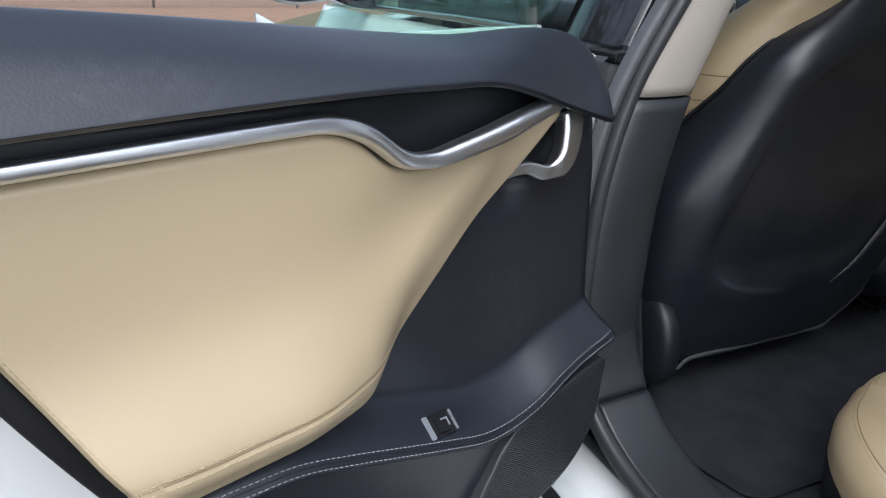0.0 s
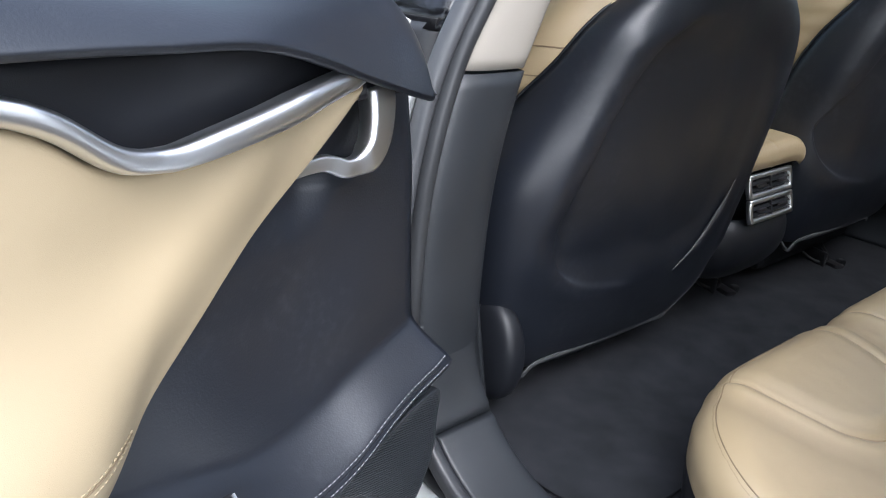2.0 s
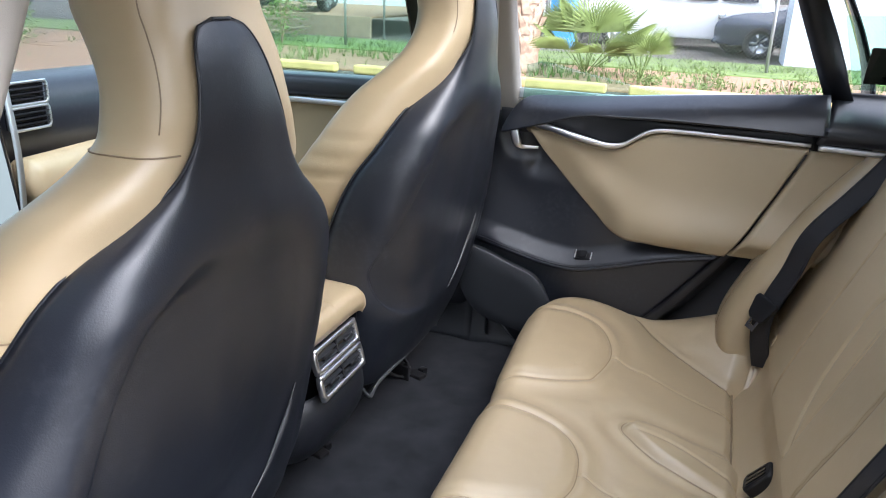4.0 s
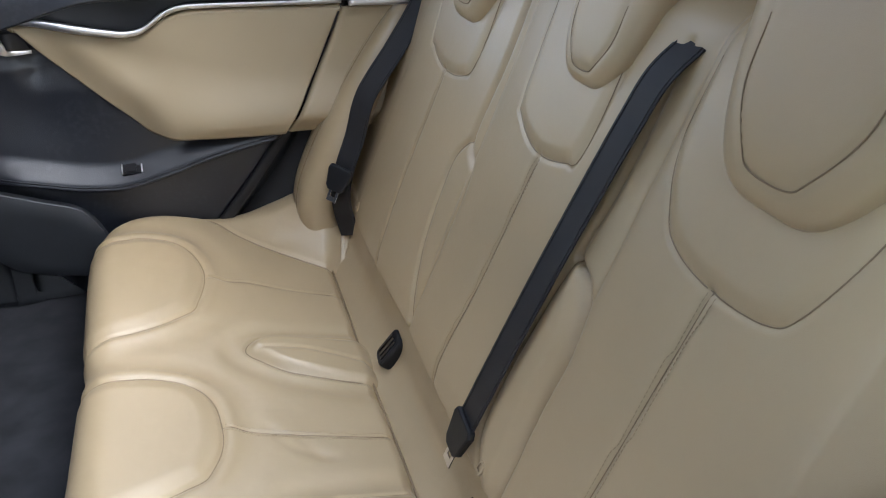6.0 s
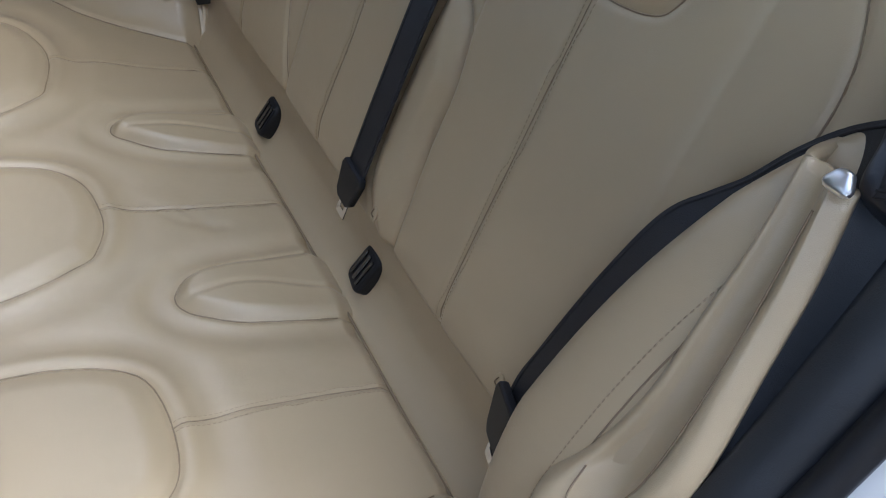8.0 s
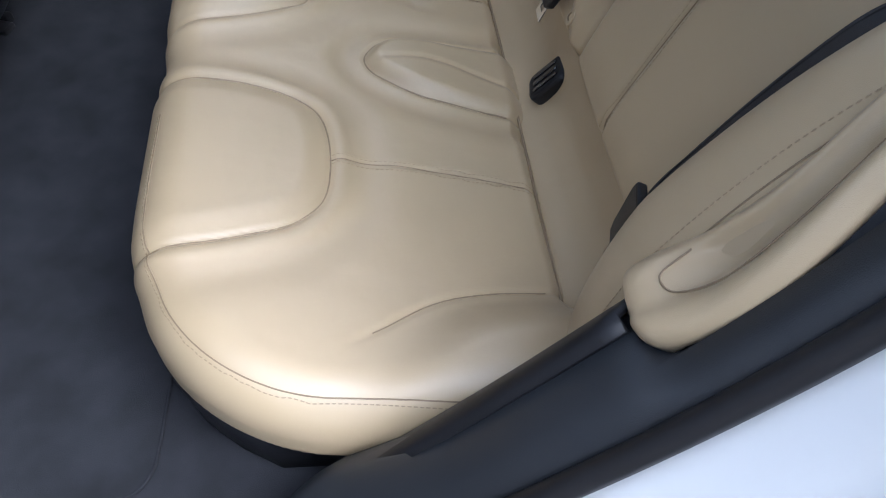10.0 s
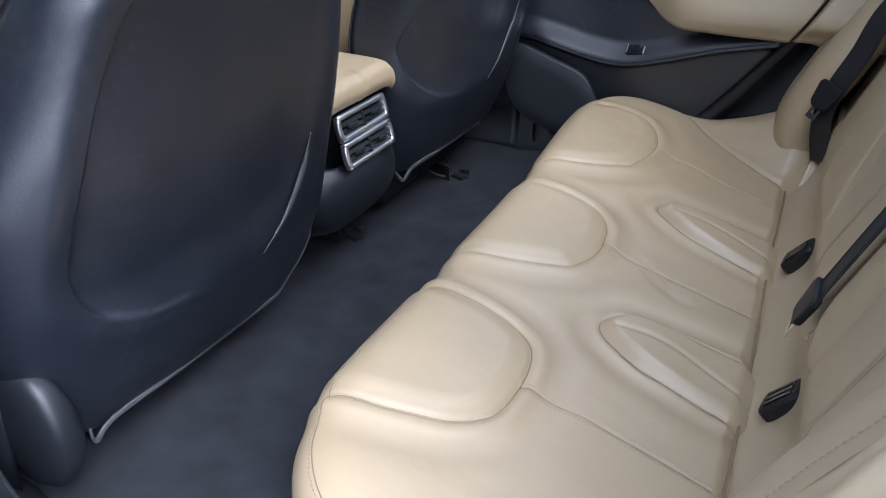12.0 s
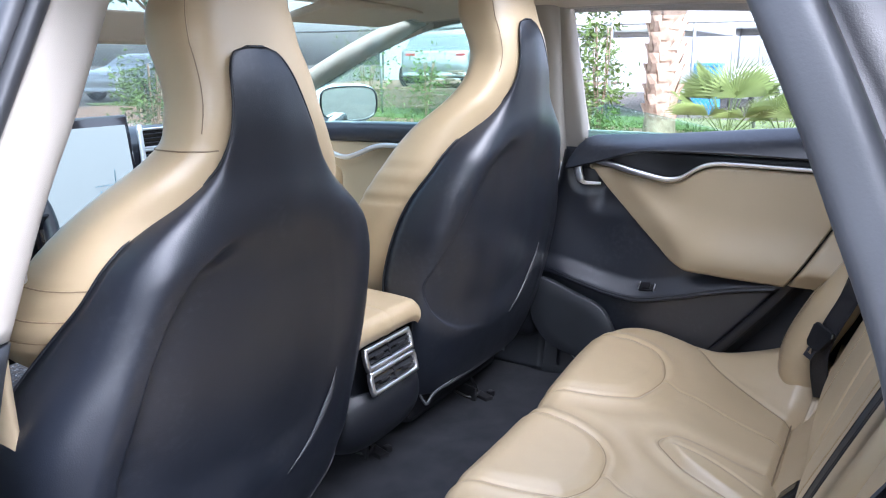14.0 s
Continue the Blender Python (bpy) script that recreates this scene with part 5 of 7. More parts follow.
bench_cushion()
bench_back()
headrest(-0.468, 1.240, 0.262, 0.29, 0.11, -0.252)
headrest(-0.120, 1.205, 0.190, 0.20, 0.09, -0.238)
headrest(0.300, 1.240, 0.262, 0.29, 0.11, -0.252)
side_bolster(-1)
side_bolster(1)
buckle(0.153, 0.001, 0.5545, -6)
buckle(-0.257, -0.003, 0.5525, -10)
belt("", [back_at(-0.262, 1.19, -0.002), back_at(-0.258, 1.15, 0.016), back_at(-0.253, 1.10, 0.020), back_at(-0.240, 1.0, 0.020), back_at(-0.232, 0.9, 0.022), back_at(-0.222, 0.78, 0.022), back_at(-0.208, 0.655, 0.018)], "black webbing belt hanging down the tan backrest", tongue=(back_at(-0.210, 0.668, 0.014), back_at(-0.204, 0.60, 0.012)))
belt("", [(0.660, -0.240, 1.13), (0.628, -0.185, 1.05), (0.606, -0.128, 0.975), (0.594, -0.062, 0.886), (0.588, -0.034, 0.80), (0.582, -0.010, 0.74), (0.578, 0.004, 0.69), (0.572, 0.004, 0.64), (0.568, -0.010, 0.575)], "black webbing outer belt beside the tan backrest", up=(-0.95, 0.8, 0.4), tongue=((0.576, 0.004, 0.716), (0.572, 0.020, 0.680)))
belt("", [(-0.790, -0.085, 1.085), (-0.750, -0.112, 1.046), (-0.728, -0.108, 1.018), (-0.709, -0.097, 0.985), (-0.691, -0.086, 0.962), (-0.673, -0.072, 0.936), (-0.658, -0.050, 0.880), (-0.649, -0.030, 0.830), (-0.640, -0.010, 0.775), (-0.634, 0.004, 0.735), (-0.640, 0.022, 0.690), (-0.640, 0.030, 0.650)], "black webbing outer belt lying against the tan side bolster", width=0.046, up=(0.45, 1.0, 0.5), tongue=((-0.638, 0.016, 0.715), (-0.644, 0.032, 0.665)))

# ---- front seats ----


def front_seat(cx, dy, dz, s):
    """A front seat seen from behind; s is -1 for the driver's side. The hard shell is black, the front and the wings tan."""
    t = thing("front_seat", (cx, 0.95 + dy, 0.46 + dz), "high-backed front seat, tan leather front and black leather shell", "car seat", "front seats")
    z = np.concatenate([np.linspace(0.496, 1.08, 150), np.linspace(1.085, 1.20, 40), np.linspace(1.205, 1.325, 34)])
    yc = [(0.44, 0.80), (0.496, 0.785), (0.54, 0.766), (0.62, 0.740), (0.80, 0.700), (0.95, 0.672), (1.08, 0.652), (1.16, 0.650), (1.24, 0.645), (1.31, 0.655), (1.325, 0.660), (1.345, 0.668)]
    half = [(0.44, 0.225), (0.50, 0.280), (0.60, 0.332), (0.75, 0.364), (0.83, 0.360), (0.88, 0.338), (0.95, 0.293), (1.00, 0.264), (1.06, 0.231), (1.10, 0.190), (1.13, 0.148), (1.16, 0.110), (1.20, 0.086), (1.26, 0.065), (1.285, 0.058), (1.302, 0.051), (1.314, 0.042), (1.321, 0.031), (1.325, 0.014)]
    # the headrest leans a little inboard of the back's centre line
    off = [(0.44, 0.0), (1.02, 0.0), (1.10, -0.010), (1.17, -0.025), (1.25, -0.042), (1.325, -0.056), (1.43, -0.058)]
    low_in = [(0.44, 0.125), (0.50, 0.150), (0.55, 0.186), (0.60, 0.206), (0.66, 0.240), (0.75, 0.282)] if s < 0 else [(0.44, 0.215), (0.50, 0.245), (0.60, 0.278), (0.75, 0.290)]
    half_in = low_in + [(0.80, 0.289), (0.90, 0.286), (1.00, 0.262), (1.06, 0.226), (1.10, 0.180), (1.13, 0.140)] + half[11:]
    wrap = [(0.44, 0.03), (0.52, 0.085), (0.62, 0.14), (0.75, 0.185), (0.86, 0.190), (0.95, 0.16), (1.00, 0.13), (1.10, 0.075), (1.16, 0.022), (1.20, 0.006), (1.24, 0.0015), (1.345, 0.001)]
    a = np.linspace(-1, 1, 221)
    A, Z = np.meshgrid(a, z, indexing="ij")
    W, Y, D = np.where(A * s > 0, curve1(half, Z), curve1(half_in, Z)), curve1(yc, Z), curve1(wrap, Z)
    D = D * np.where((A * s < 0) & (s < 0), 0.08 + 0.92 * sstep(0.57, 0.78, Z), 1.0)
    b = np.sin(A * math.pi / 2)
    X = W * b
    Yy = Y + D * (1 - np.sqrt(np.clip(1 - np.abs(A) ** 2.6, 0, 1))) * 0.9 + (0.012 - 0.009 * sstep(1.10, 1.20, Z)) * np.abs(A) ** 2
    # recessed centre panel with a raised frame round it
    panel = catmull([(-0.110, 0.640), (-0.200, 0.660), (-0.258, 0.698), (-0.280, 0.755), (-0.273, 0.805), (-0.256, 0.860), (-0.227, 0.938), (-0.186, 1.016), (-0.140, 1.056), (-0.086, 1.082), (0.010, 1.092), (0.090, 1.074), (0.128, 1.030), (0.146, 0.95), (0.152, 0.83), (0.134, 0.72), (0.066, 0.645), (-0.020, 0.624)], 110, True)

    def relief(x, v):
        """Depth of the centre panel: a crisp step on the outer side that dies away over the top and towards the foot."""
        d = sdist(x, v, panel)
        crisp = sstep(-0.04, -0.13, x) * sstep(1.085, 1.03, v)
        step = crisp * (0.013 * sstep(-0.004, 0.005, d) + 0.008 * sstep(-0.05, 0.03, d)) + (1 - crisp) * 0.015 * sstep(-0.04, 0.08, d)
        # low ridge beside the step, and faint upright facets in the middle
        step = step - crisp * 0.006 * np.exp(-((d + 0.030) / 0.022) ** 2)
        step = step + 0.0022 * np.abs(((x + 0.07 + 0.2 * (v - 0.8)) / 0.115) % 2 - 1) * sstep(0.0, 0.03, d)
        return step * sstep(0.60, 0.72, v)
    h = -relief(X, Z)
    # crease high on each side, and the soft spine below the headrest
    h += 0.006 * np.exp(-(X / 0.05) ** 2) * sstep(1.0, 1.1, Z)
    h += 0.004 * np.exp(-((X - 0.205) / 0.012) ** 2) * sstep(0.60, 0.66, Z) * sstep(0.84, 0.78, Z)
    # puckers at the side edges
    h += 0.0025 * np.exp(-((X - 0.26 * np.sign(X)) / 0.03) ** 2) * np.sin(Z * 150 + 2 * np.sin(Z * 31)) * sstep(0.70, 0.76, Z) * sstep(0.98, 0.90, Z) * 0.12
    P = np.stack([cx + X + curve1(off, Z), Yy + dy - h, Z + dz], 2)
    def surface(x, z):
        w_ = np.where(x * s > 0, curve1(half, z), curve1(half_in, z))
        a_ = np.arcsin(np.clip(x / w_, -1, 1)) * 2 / math.pi
        d_ = curve1(wrap, z) * np.where((x * s < 0) & (s < 0), 0.08 + 0.92 * sstep(0.57, 0.78, z), 1.0)
        y_ = curve1(yc, z) + d_ * (1 - np.sqrt(np.clip(1 - np.abs(a_) ** 2.6, 0, 1))) * 0.9 + (0.012 - 0.009 * sstep(1.10, 1.20, z)) * a_ ** 2
        return y_ + relief(x, z) - 0.006 * np.exp(-(x / 0.05) ** 2) * sstep(1.0, 1.1, z)
    shell("back_shell", P, 0.006, BLACK, t, "black leather seat back shell", flip=False)
    # tan front: rings round the seat, wider than the shell
    rings = []
    zz = np.concatenate([np.linspace(0.60, 1.10, 60), np.linspace(1.11, 1.24, 30), np.linspace(1.25, 1.425, 34)])
    fw_in = [(0.60, 0.20), (0.75, 0.245), (0.85, 0.268), (0.95, 0.274), (1.00, 0.268), (1.06, 0.248), (1.11, 0.222), (1.15, 0.190), (1.19, 0.154), (1.23, 0.128), (1.30, 0.114), (1.38, 0.106), (1.41, 0.096), (1.425, 0.065)]
    fw = [(0.60, 0.10), (0.75, 0.14), (0.85, 0.215), (0.90, 0.270), (0.95, 0.300), (1.00, 0.292), (1.06, 0.262), (1.11, 0.224), (1.15, 0.188), (1.18, 0.150), (1.20, 0.128), (1.23, 0.118), (1.30, 0.104), (1.38, 0.092), (1.41, 0.082), (1.425, 0.055)]
    fd = [(0.60, 0.07), (0.75, 0.085), (1.0, 0.085), (1.1, 0.075), (1.18, 0.06), (1.25, 0.058), (1.38, 0.055), (1.425, 0.03)]
    back = [(0.60, 0.060), (0.90, 0.060), (1.00, 0.050), (1.10, 0.034), (1.16, 0.018), (1.22, 0.008), (1.30, 0.0055), (1.34, 0.006), (1.425, 0.010)]
    ang = np.linspace(0, 2 * math.pi, 88, endpoint=False)
    sx = np.sign(np.cos(ang)) * np.abs(np.cos(ang)) ** 0.55
    sy = np.sign(np.sin(ang)) * np.abs(np.sin(ang)) ** 0.55
    ycz = yc[:-1] + [(1.345, 0.664), (1.43, 0.684)]
    for v in zz:
        w_, d_, y_ = float(curve1(fw, v)), float(curve1(fd, v)), float(curve1(ycz, v)) + float(curve1(back, v))
        lay = float(curve1(wrap, v)) * 0.62
        wing = np.abs(sx) ** 3 * lay
        rings.append(np.stack([cx + 0.7 * float(curve1(off, v)) + np.where(sx * s > 0, w_, float(curve1(fw_in, v))) * sx, y_ + d_ + d_ * sy + wing + dy, np.full(88, v + dz)], 1))
    R = np.array(rings)
    # folds where the cover is gathered at the shoulder
    for v0 in (0.985, 1.02, 0.945):
        k = np.exp(-((zz - v0) / 0.004) ** 2)[:, None]
        side = np.abs(sx)[None, :] ** 6
        R[:, :, 0] -= np.sign(R[:, :, 0] - cx) * k * side * 0.006
    for v0 in (0.945, 0.985, 1.02, 1.195):
        i = int(np.argmin(np.abs(zz - v0)))
        pts = [R[i, j] + np.array((s * 0.0008, 0, 0)) for j in range(88) if sx[j] * s > 0.72]
        pts.sort(key=lambda q: q[1])
        pipe("gather_seam", np.array(pts), 0.0011, SEAM, t, n=30, sides=5)
    m = 88
    f = grid_faces(len(zz), m, False, True) + [tuple(reversed(range(m))), tuple(range((len(zz) - 1) * m, len(zz) * m))]
    link("seat_front", R, f, TAN, t, "tan leather seat front and wings")
    # piping between the black shell and the tan front
    edge = np.vstack([P[0, 37:], P[:, -1], P[-1, :36:-1]])
    pipe("piping", edge[::2], 0.0022, BLACK_SMOOTH, t, n=0, sides=6)
    # sewn line on the headrest sides
    for e in (-1, 1):
        i = [k for k in range(m) if abs(ang[k] - (math.radians(205) if e < 0 else math.radians(335))) < 0.04][0]
        pipe("seam", R[84::3, i] + np.array((e * 0.0, -0.0006, 0)), 0.0008, SEAM, t, n=60, sides=5)
    # sheen on the centre panel's lip, low on its inner side, as a grey strip
    lip = np.array(catmull([(0.150, 0.790), (0.136, 0.735), (0.095, 0.675), (0.040, 0.632)], 24))
    sweep("lip_sheen", np.stack([cx + lip[:, 0], surface(lip[:, 0], lip[:, 1]) + dy - 0.004, lip[:, 1] + dz], 1), rrect(0.011, 0.005, 0.002, 2), GREY_RUBBER, t, "pale strip standing in for the sheen on the centre panel's lip", n=40, up=(0, -1, 0.1), scale=[(0, 0.1), (0.35, 1.0), (0.7, 0.6), (1, 0.12)])
    # hem along the bottom of the shell
    hem = [(cx - 0.250, 0.815 + dy, 0.500 + dz), (cx - 0.262, 0.790 + dy, 0.492 + dz), (cx - 0.230, 0.785 + dy, 0.510 + dz), (cx - 0.10, 0.784 + dy, 0.506 + dz), (cx + 0.04, 0.785 + dy, 0.502 + dz), (cx + 0.115, 0.788 + dy, 0.497 + dz), (cx + 0.135, 0.792 + dy, 0.488 + dz), (cx + 0.165, 0.800 + dy, 0.515 + dz), (cx + 0.190, 0.806 + dy, 0.560 + dz), (cx + 0.196, 0.812 + dy, 0.600 + dz)]
    if s < 0:
        hem = hem[:6] + [tuple(P[-1, i] + np.array((0.001, -0.003, -0.002))) for i in (0, 5, 10, 16, 22, 28)]
    sweep("hem_trim", hem, rrect(0.004, 0.008, 0.0015, 2), GREY_RUBBER, t, "grey edge trim along the foot of the shell", n=80)
    # hinge covers, seat base, rails
    for e in (s,):
        x0 = cx + e * 0.318
        th, ph = np.linspace(0, math.pi, 25), np.linspace(0, 2 * math.pi, 36, endpoint=False)
        dome = np.array([[(x0 + 0.030 * np.sign(math.cos(p)) * abs(math.cos(p)) ** 0.7 * math.sin(q) ** 0.7, 0.815 + dy + 0.072 * np.sign(math.sin(p)) * abs(math.sin(p)) ** 0.8 * math.sin(q) ** 0.8, 0.556 + dz + 0.088 * math.cos(q)) for p in ph] for q in th])
        link("hinge_cover", dome, grid_faces(25, 36, False, True), BLACK_SMOOTH, t, "black plastic hinge cover", flip=True)
    base = np.array([[(cx + 0.255 * math.cos(q) * (1 - 0.1 * k), 1.12 + dy + 0.28 * np.sign(math.sin(q)) * abs(math.sin(q)) ** 0.5, zz_ + dz) for q in np.linspace(0, 2 * math.pi, 40, endpoint=False)] for k, zz_ in ((1, 0.535), (0, 0.55), (0, 0.60), (1, 0.635))])
    link("seat_cushion", base, grid_faces(4, 40, False, True) + [tuple(reversed(range(40))), tuple(range(120, 160))], TAN, t, "tan leather front seat cushion")
    box("seat_pan", (cx, 1.12 + dy, 0.500 + dz * 0.5), (0.46, 0.52, 0.07 + dz), PLASTIC, t, "black seat pan", 0.02)
    for e in (-1, 1):
        box("rail", (cx + e * 0.20, 1.10, 0.445), (0.03, 0.42, 0.022), SHELLGREY, t, "steel seat rail", 0.003)
        box("rail_foot", (cx + e * 0.20, 0.93, 0.440), (0.035, 0.06, 0.012), SHELLGREY, t, bevel=0.003)
        box("rail_lever", (cx + e * 0.20 + 0.015, 0.93, 0.458), (0.014, 0.05, 0.012), BRIGHT, t, "bright bolt head on the rail", bevel=0.003)
    return t


def floor_bracket(x, y, z):
    t = thing("floor_bracket", (x, y, z), "small dark steel bracket with bright bolt on the carpet", "bracket", "floor brackets")
    box("foot", (x + 0.014, y - 0.022, z + 0.005), (0.028, 0.090, 0.016), SHELLGREY, t, bevel=0.003, turn=-18)
    box("cheek", (x - 0.010, y + 0.01, z + 0.020), (0.007, 0.095, 0.044), SHELLGREY, t, bevel=0.002, turn=-18)
    box("clip_end", (x + 0.028, y - 0.052, z + 0.009), (0.018, 0.018, 0.020), PLASTIC, t, bevel=0.003, turn=-18)
    slab("bolt", [(0.012 * math.cos(a), 0.012 * math.sin(a)) for a in np.linspace(0, 2 * math.pi, 6, endpoint=False)], (x, y - 0.015, z + 0.022), (0, 1, 0.2), (0, 0, 1), 0.012, BRIGHT, t, "bright hexagon bolt", 0.001)
    pipe("cable", [(x - 0.06, y + 0.04, z + 0.05), (x - 0.03, y - 0.01, z + 0.015), (x, y - 0.03, z + 0.02), (x + 0.03, y + 0.01, z + 0.045)], 0.004, RUBBER, t, "black cable", n=24)


floor_bracket(0.066, 0.890, 0.430)
floor_bracket(0.452, 0.822, 0.430)
front_seat(-0.385, 0.0, 0.0, -1)
front_seat(0.395, -0.035, 0.066, 1)


def console():
    t = thing("centre_console", (0.0, 0.9, 0.43), "console end with tan leather lid and twin chrome air vents", "console")
    # tan lid
    L = catmull([(0.765, 0.765), (0.757, 0.785), (0.765, 0.808), (0.80, 0.817), (0.95, 0.820), (1.20, 0.818)], 40)
    xs = np.linspace(-0.115, 0.115, 34)
    P = np.array([[(x, y, z - 0.012 * (abs(x) / 0.115) ** 10 - 0.003 * math.exp(-(x / 0.004) ** 2)) for y, z in L] for x in xs])
    shell("lid", P, 0.03, TAN, t, "tan leather console lid")
    stitches("stitching", [(0.0, y, z + 0.001) for y, z in L[14:]], THREAD, t)
    # vent face, leaning back
    fo, fe = np.array((0.0, 0.757, 0.690)), np.array((0.0, 0.020, 0.080))
    ey = fe / np.linalg.norm(fe)
    ex = np.array((1.0, 0, 0))
    def at(x, y, d=0.0):
        return fo + ex * x + ey * y - np.array((0, 1, -0.25)) / 1.03 * d
    slab("vent_housing", [(-0.108, -0.055), (0.100, -0.055), (0.112, 0.075), (-0.116, 0.075)], at(0, 0, -0.05), ex, ey, -0.045, BLACK_SMOOTH, t, "black trim round the vents", 0.004)
    for k in (-1, 1):
        y0 = 0.018 + k * 0.025
        ring = rrect(0.156, 0.038, 0.010)
        C = [at(x, y + y0, 0.004) for x, y in ring]
        sweep("vent_frame", C, rrect(0.010, 0.012, 0.003, 2), CHROME, t, "chrome vent surround", n=len(C) * 3, up=(0, -1, 0.25), closed=True)
        slab("vent_recess", rrect(0.150, 0.032, 0.006), at(0, y0, 0.001), ex, ey, 0.002, GLOSS_BLACK, t, bevel=0)
        for dy_ in (-0.006, 0.006):
            box("vent_slat", at(0, y0 + dy_, 0.004), (0.146, 0.010, 0.0022), PLASTIC, t, bevel=0.0006, tilt=30)
        box("vent_divider", at(0, y0, 0.005), (0.006, 0.006, 0.032), PLASTIC, t, bevel=0.001, tilt=-14)
        for x in (-0.04, 0.04):
            box("vent_tab", at(x, y0, 0.009), (0.030, 0.008, 0.007), SHELLGREY, t, "grey slider tab", bevel=0.002)
    sweep("lid_strip", [at(x, 0.084, 0.006) for x in (-0.116, -0.05, 0.05, 0.114)], rrect(0.007, 0.006, 0.002, 2), SHELLGREY, t, "grey strip below the lid", n=12, up=(0, -1, 0.25))
    # rounded lower end of the console
    rows = []
    for z, w, y in ((0.660, 0.126, 0.770), (0.636, 0.133, 0.754), (0.596, 0.135, 0.752), (0.560, 0.126, 0.766), (0.530, 0.108, 0.796), (0.516, 0.088, 0.84)):
        q = np.linspace(-1, 1, 41)
        rows.append([(w * math.sin(a * math.pi / 2), y + 0.16 * (1 - math.sqrt(max(0, 1 - abs(a) ** 3))), z) for a in q])
    P = np.array(rows)
    P = np.concatenate([catmull(P[:, j], 24)[:, None] for j in range(41)], 1)
    shell("console_end", P, 0.008, BLACK_SMOOTH, t, "rounded black console end below the vents", flip=True)
    for e in (-1, 1):
        side = [(0.79, 0.64), (0.775, 0.76), (0.80, 0.795), (1.35, 0.80), (1.35, 0.45), (0.90, 0.50)]
        slab("console_side", side, (e * 0.115 - 0.005, 0, 0), (0, 1, 0), (0, 0, 1), 0.01, BLACK_SMOOTH, t, "black console side panel", 0.003)
        stitches("stitching", catmull([(e * 0.122, 0.80, 0.66), (e * 0.122, 0.785, 0.70), (e * 0.122, 0.782, 0.77)], 20), THREAD_GREY, t, normal=(e, 0, 0))
    return t


console()

# ---- rear doors ----


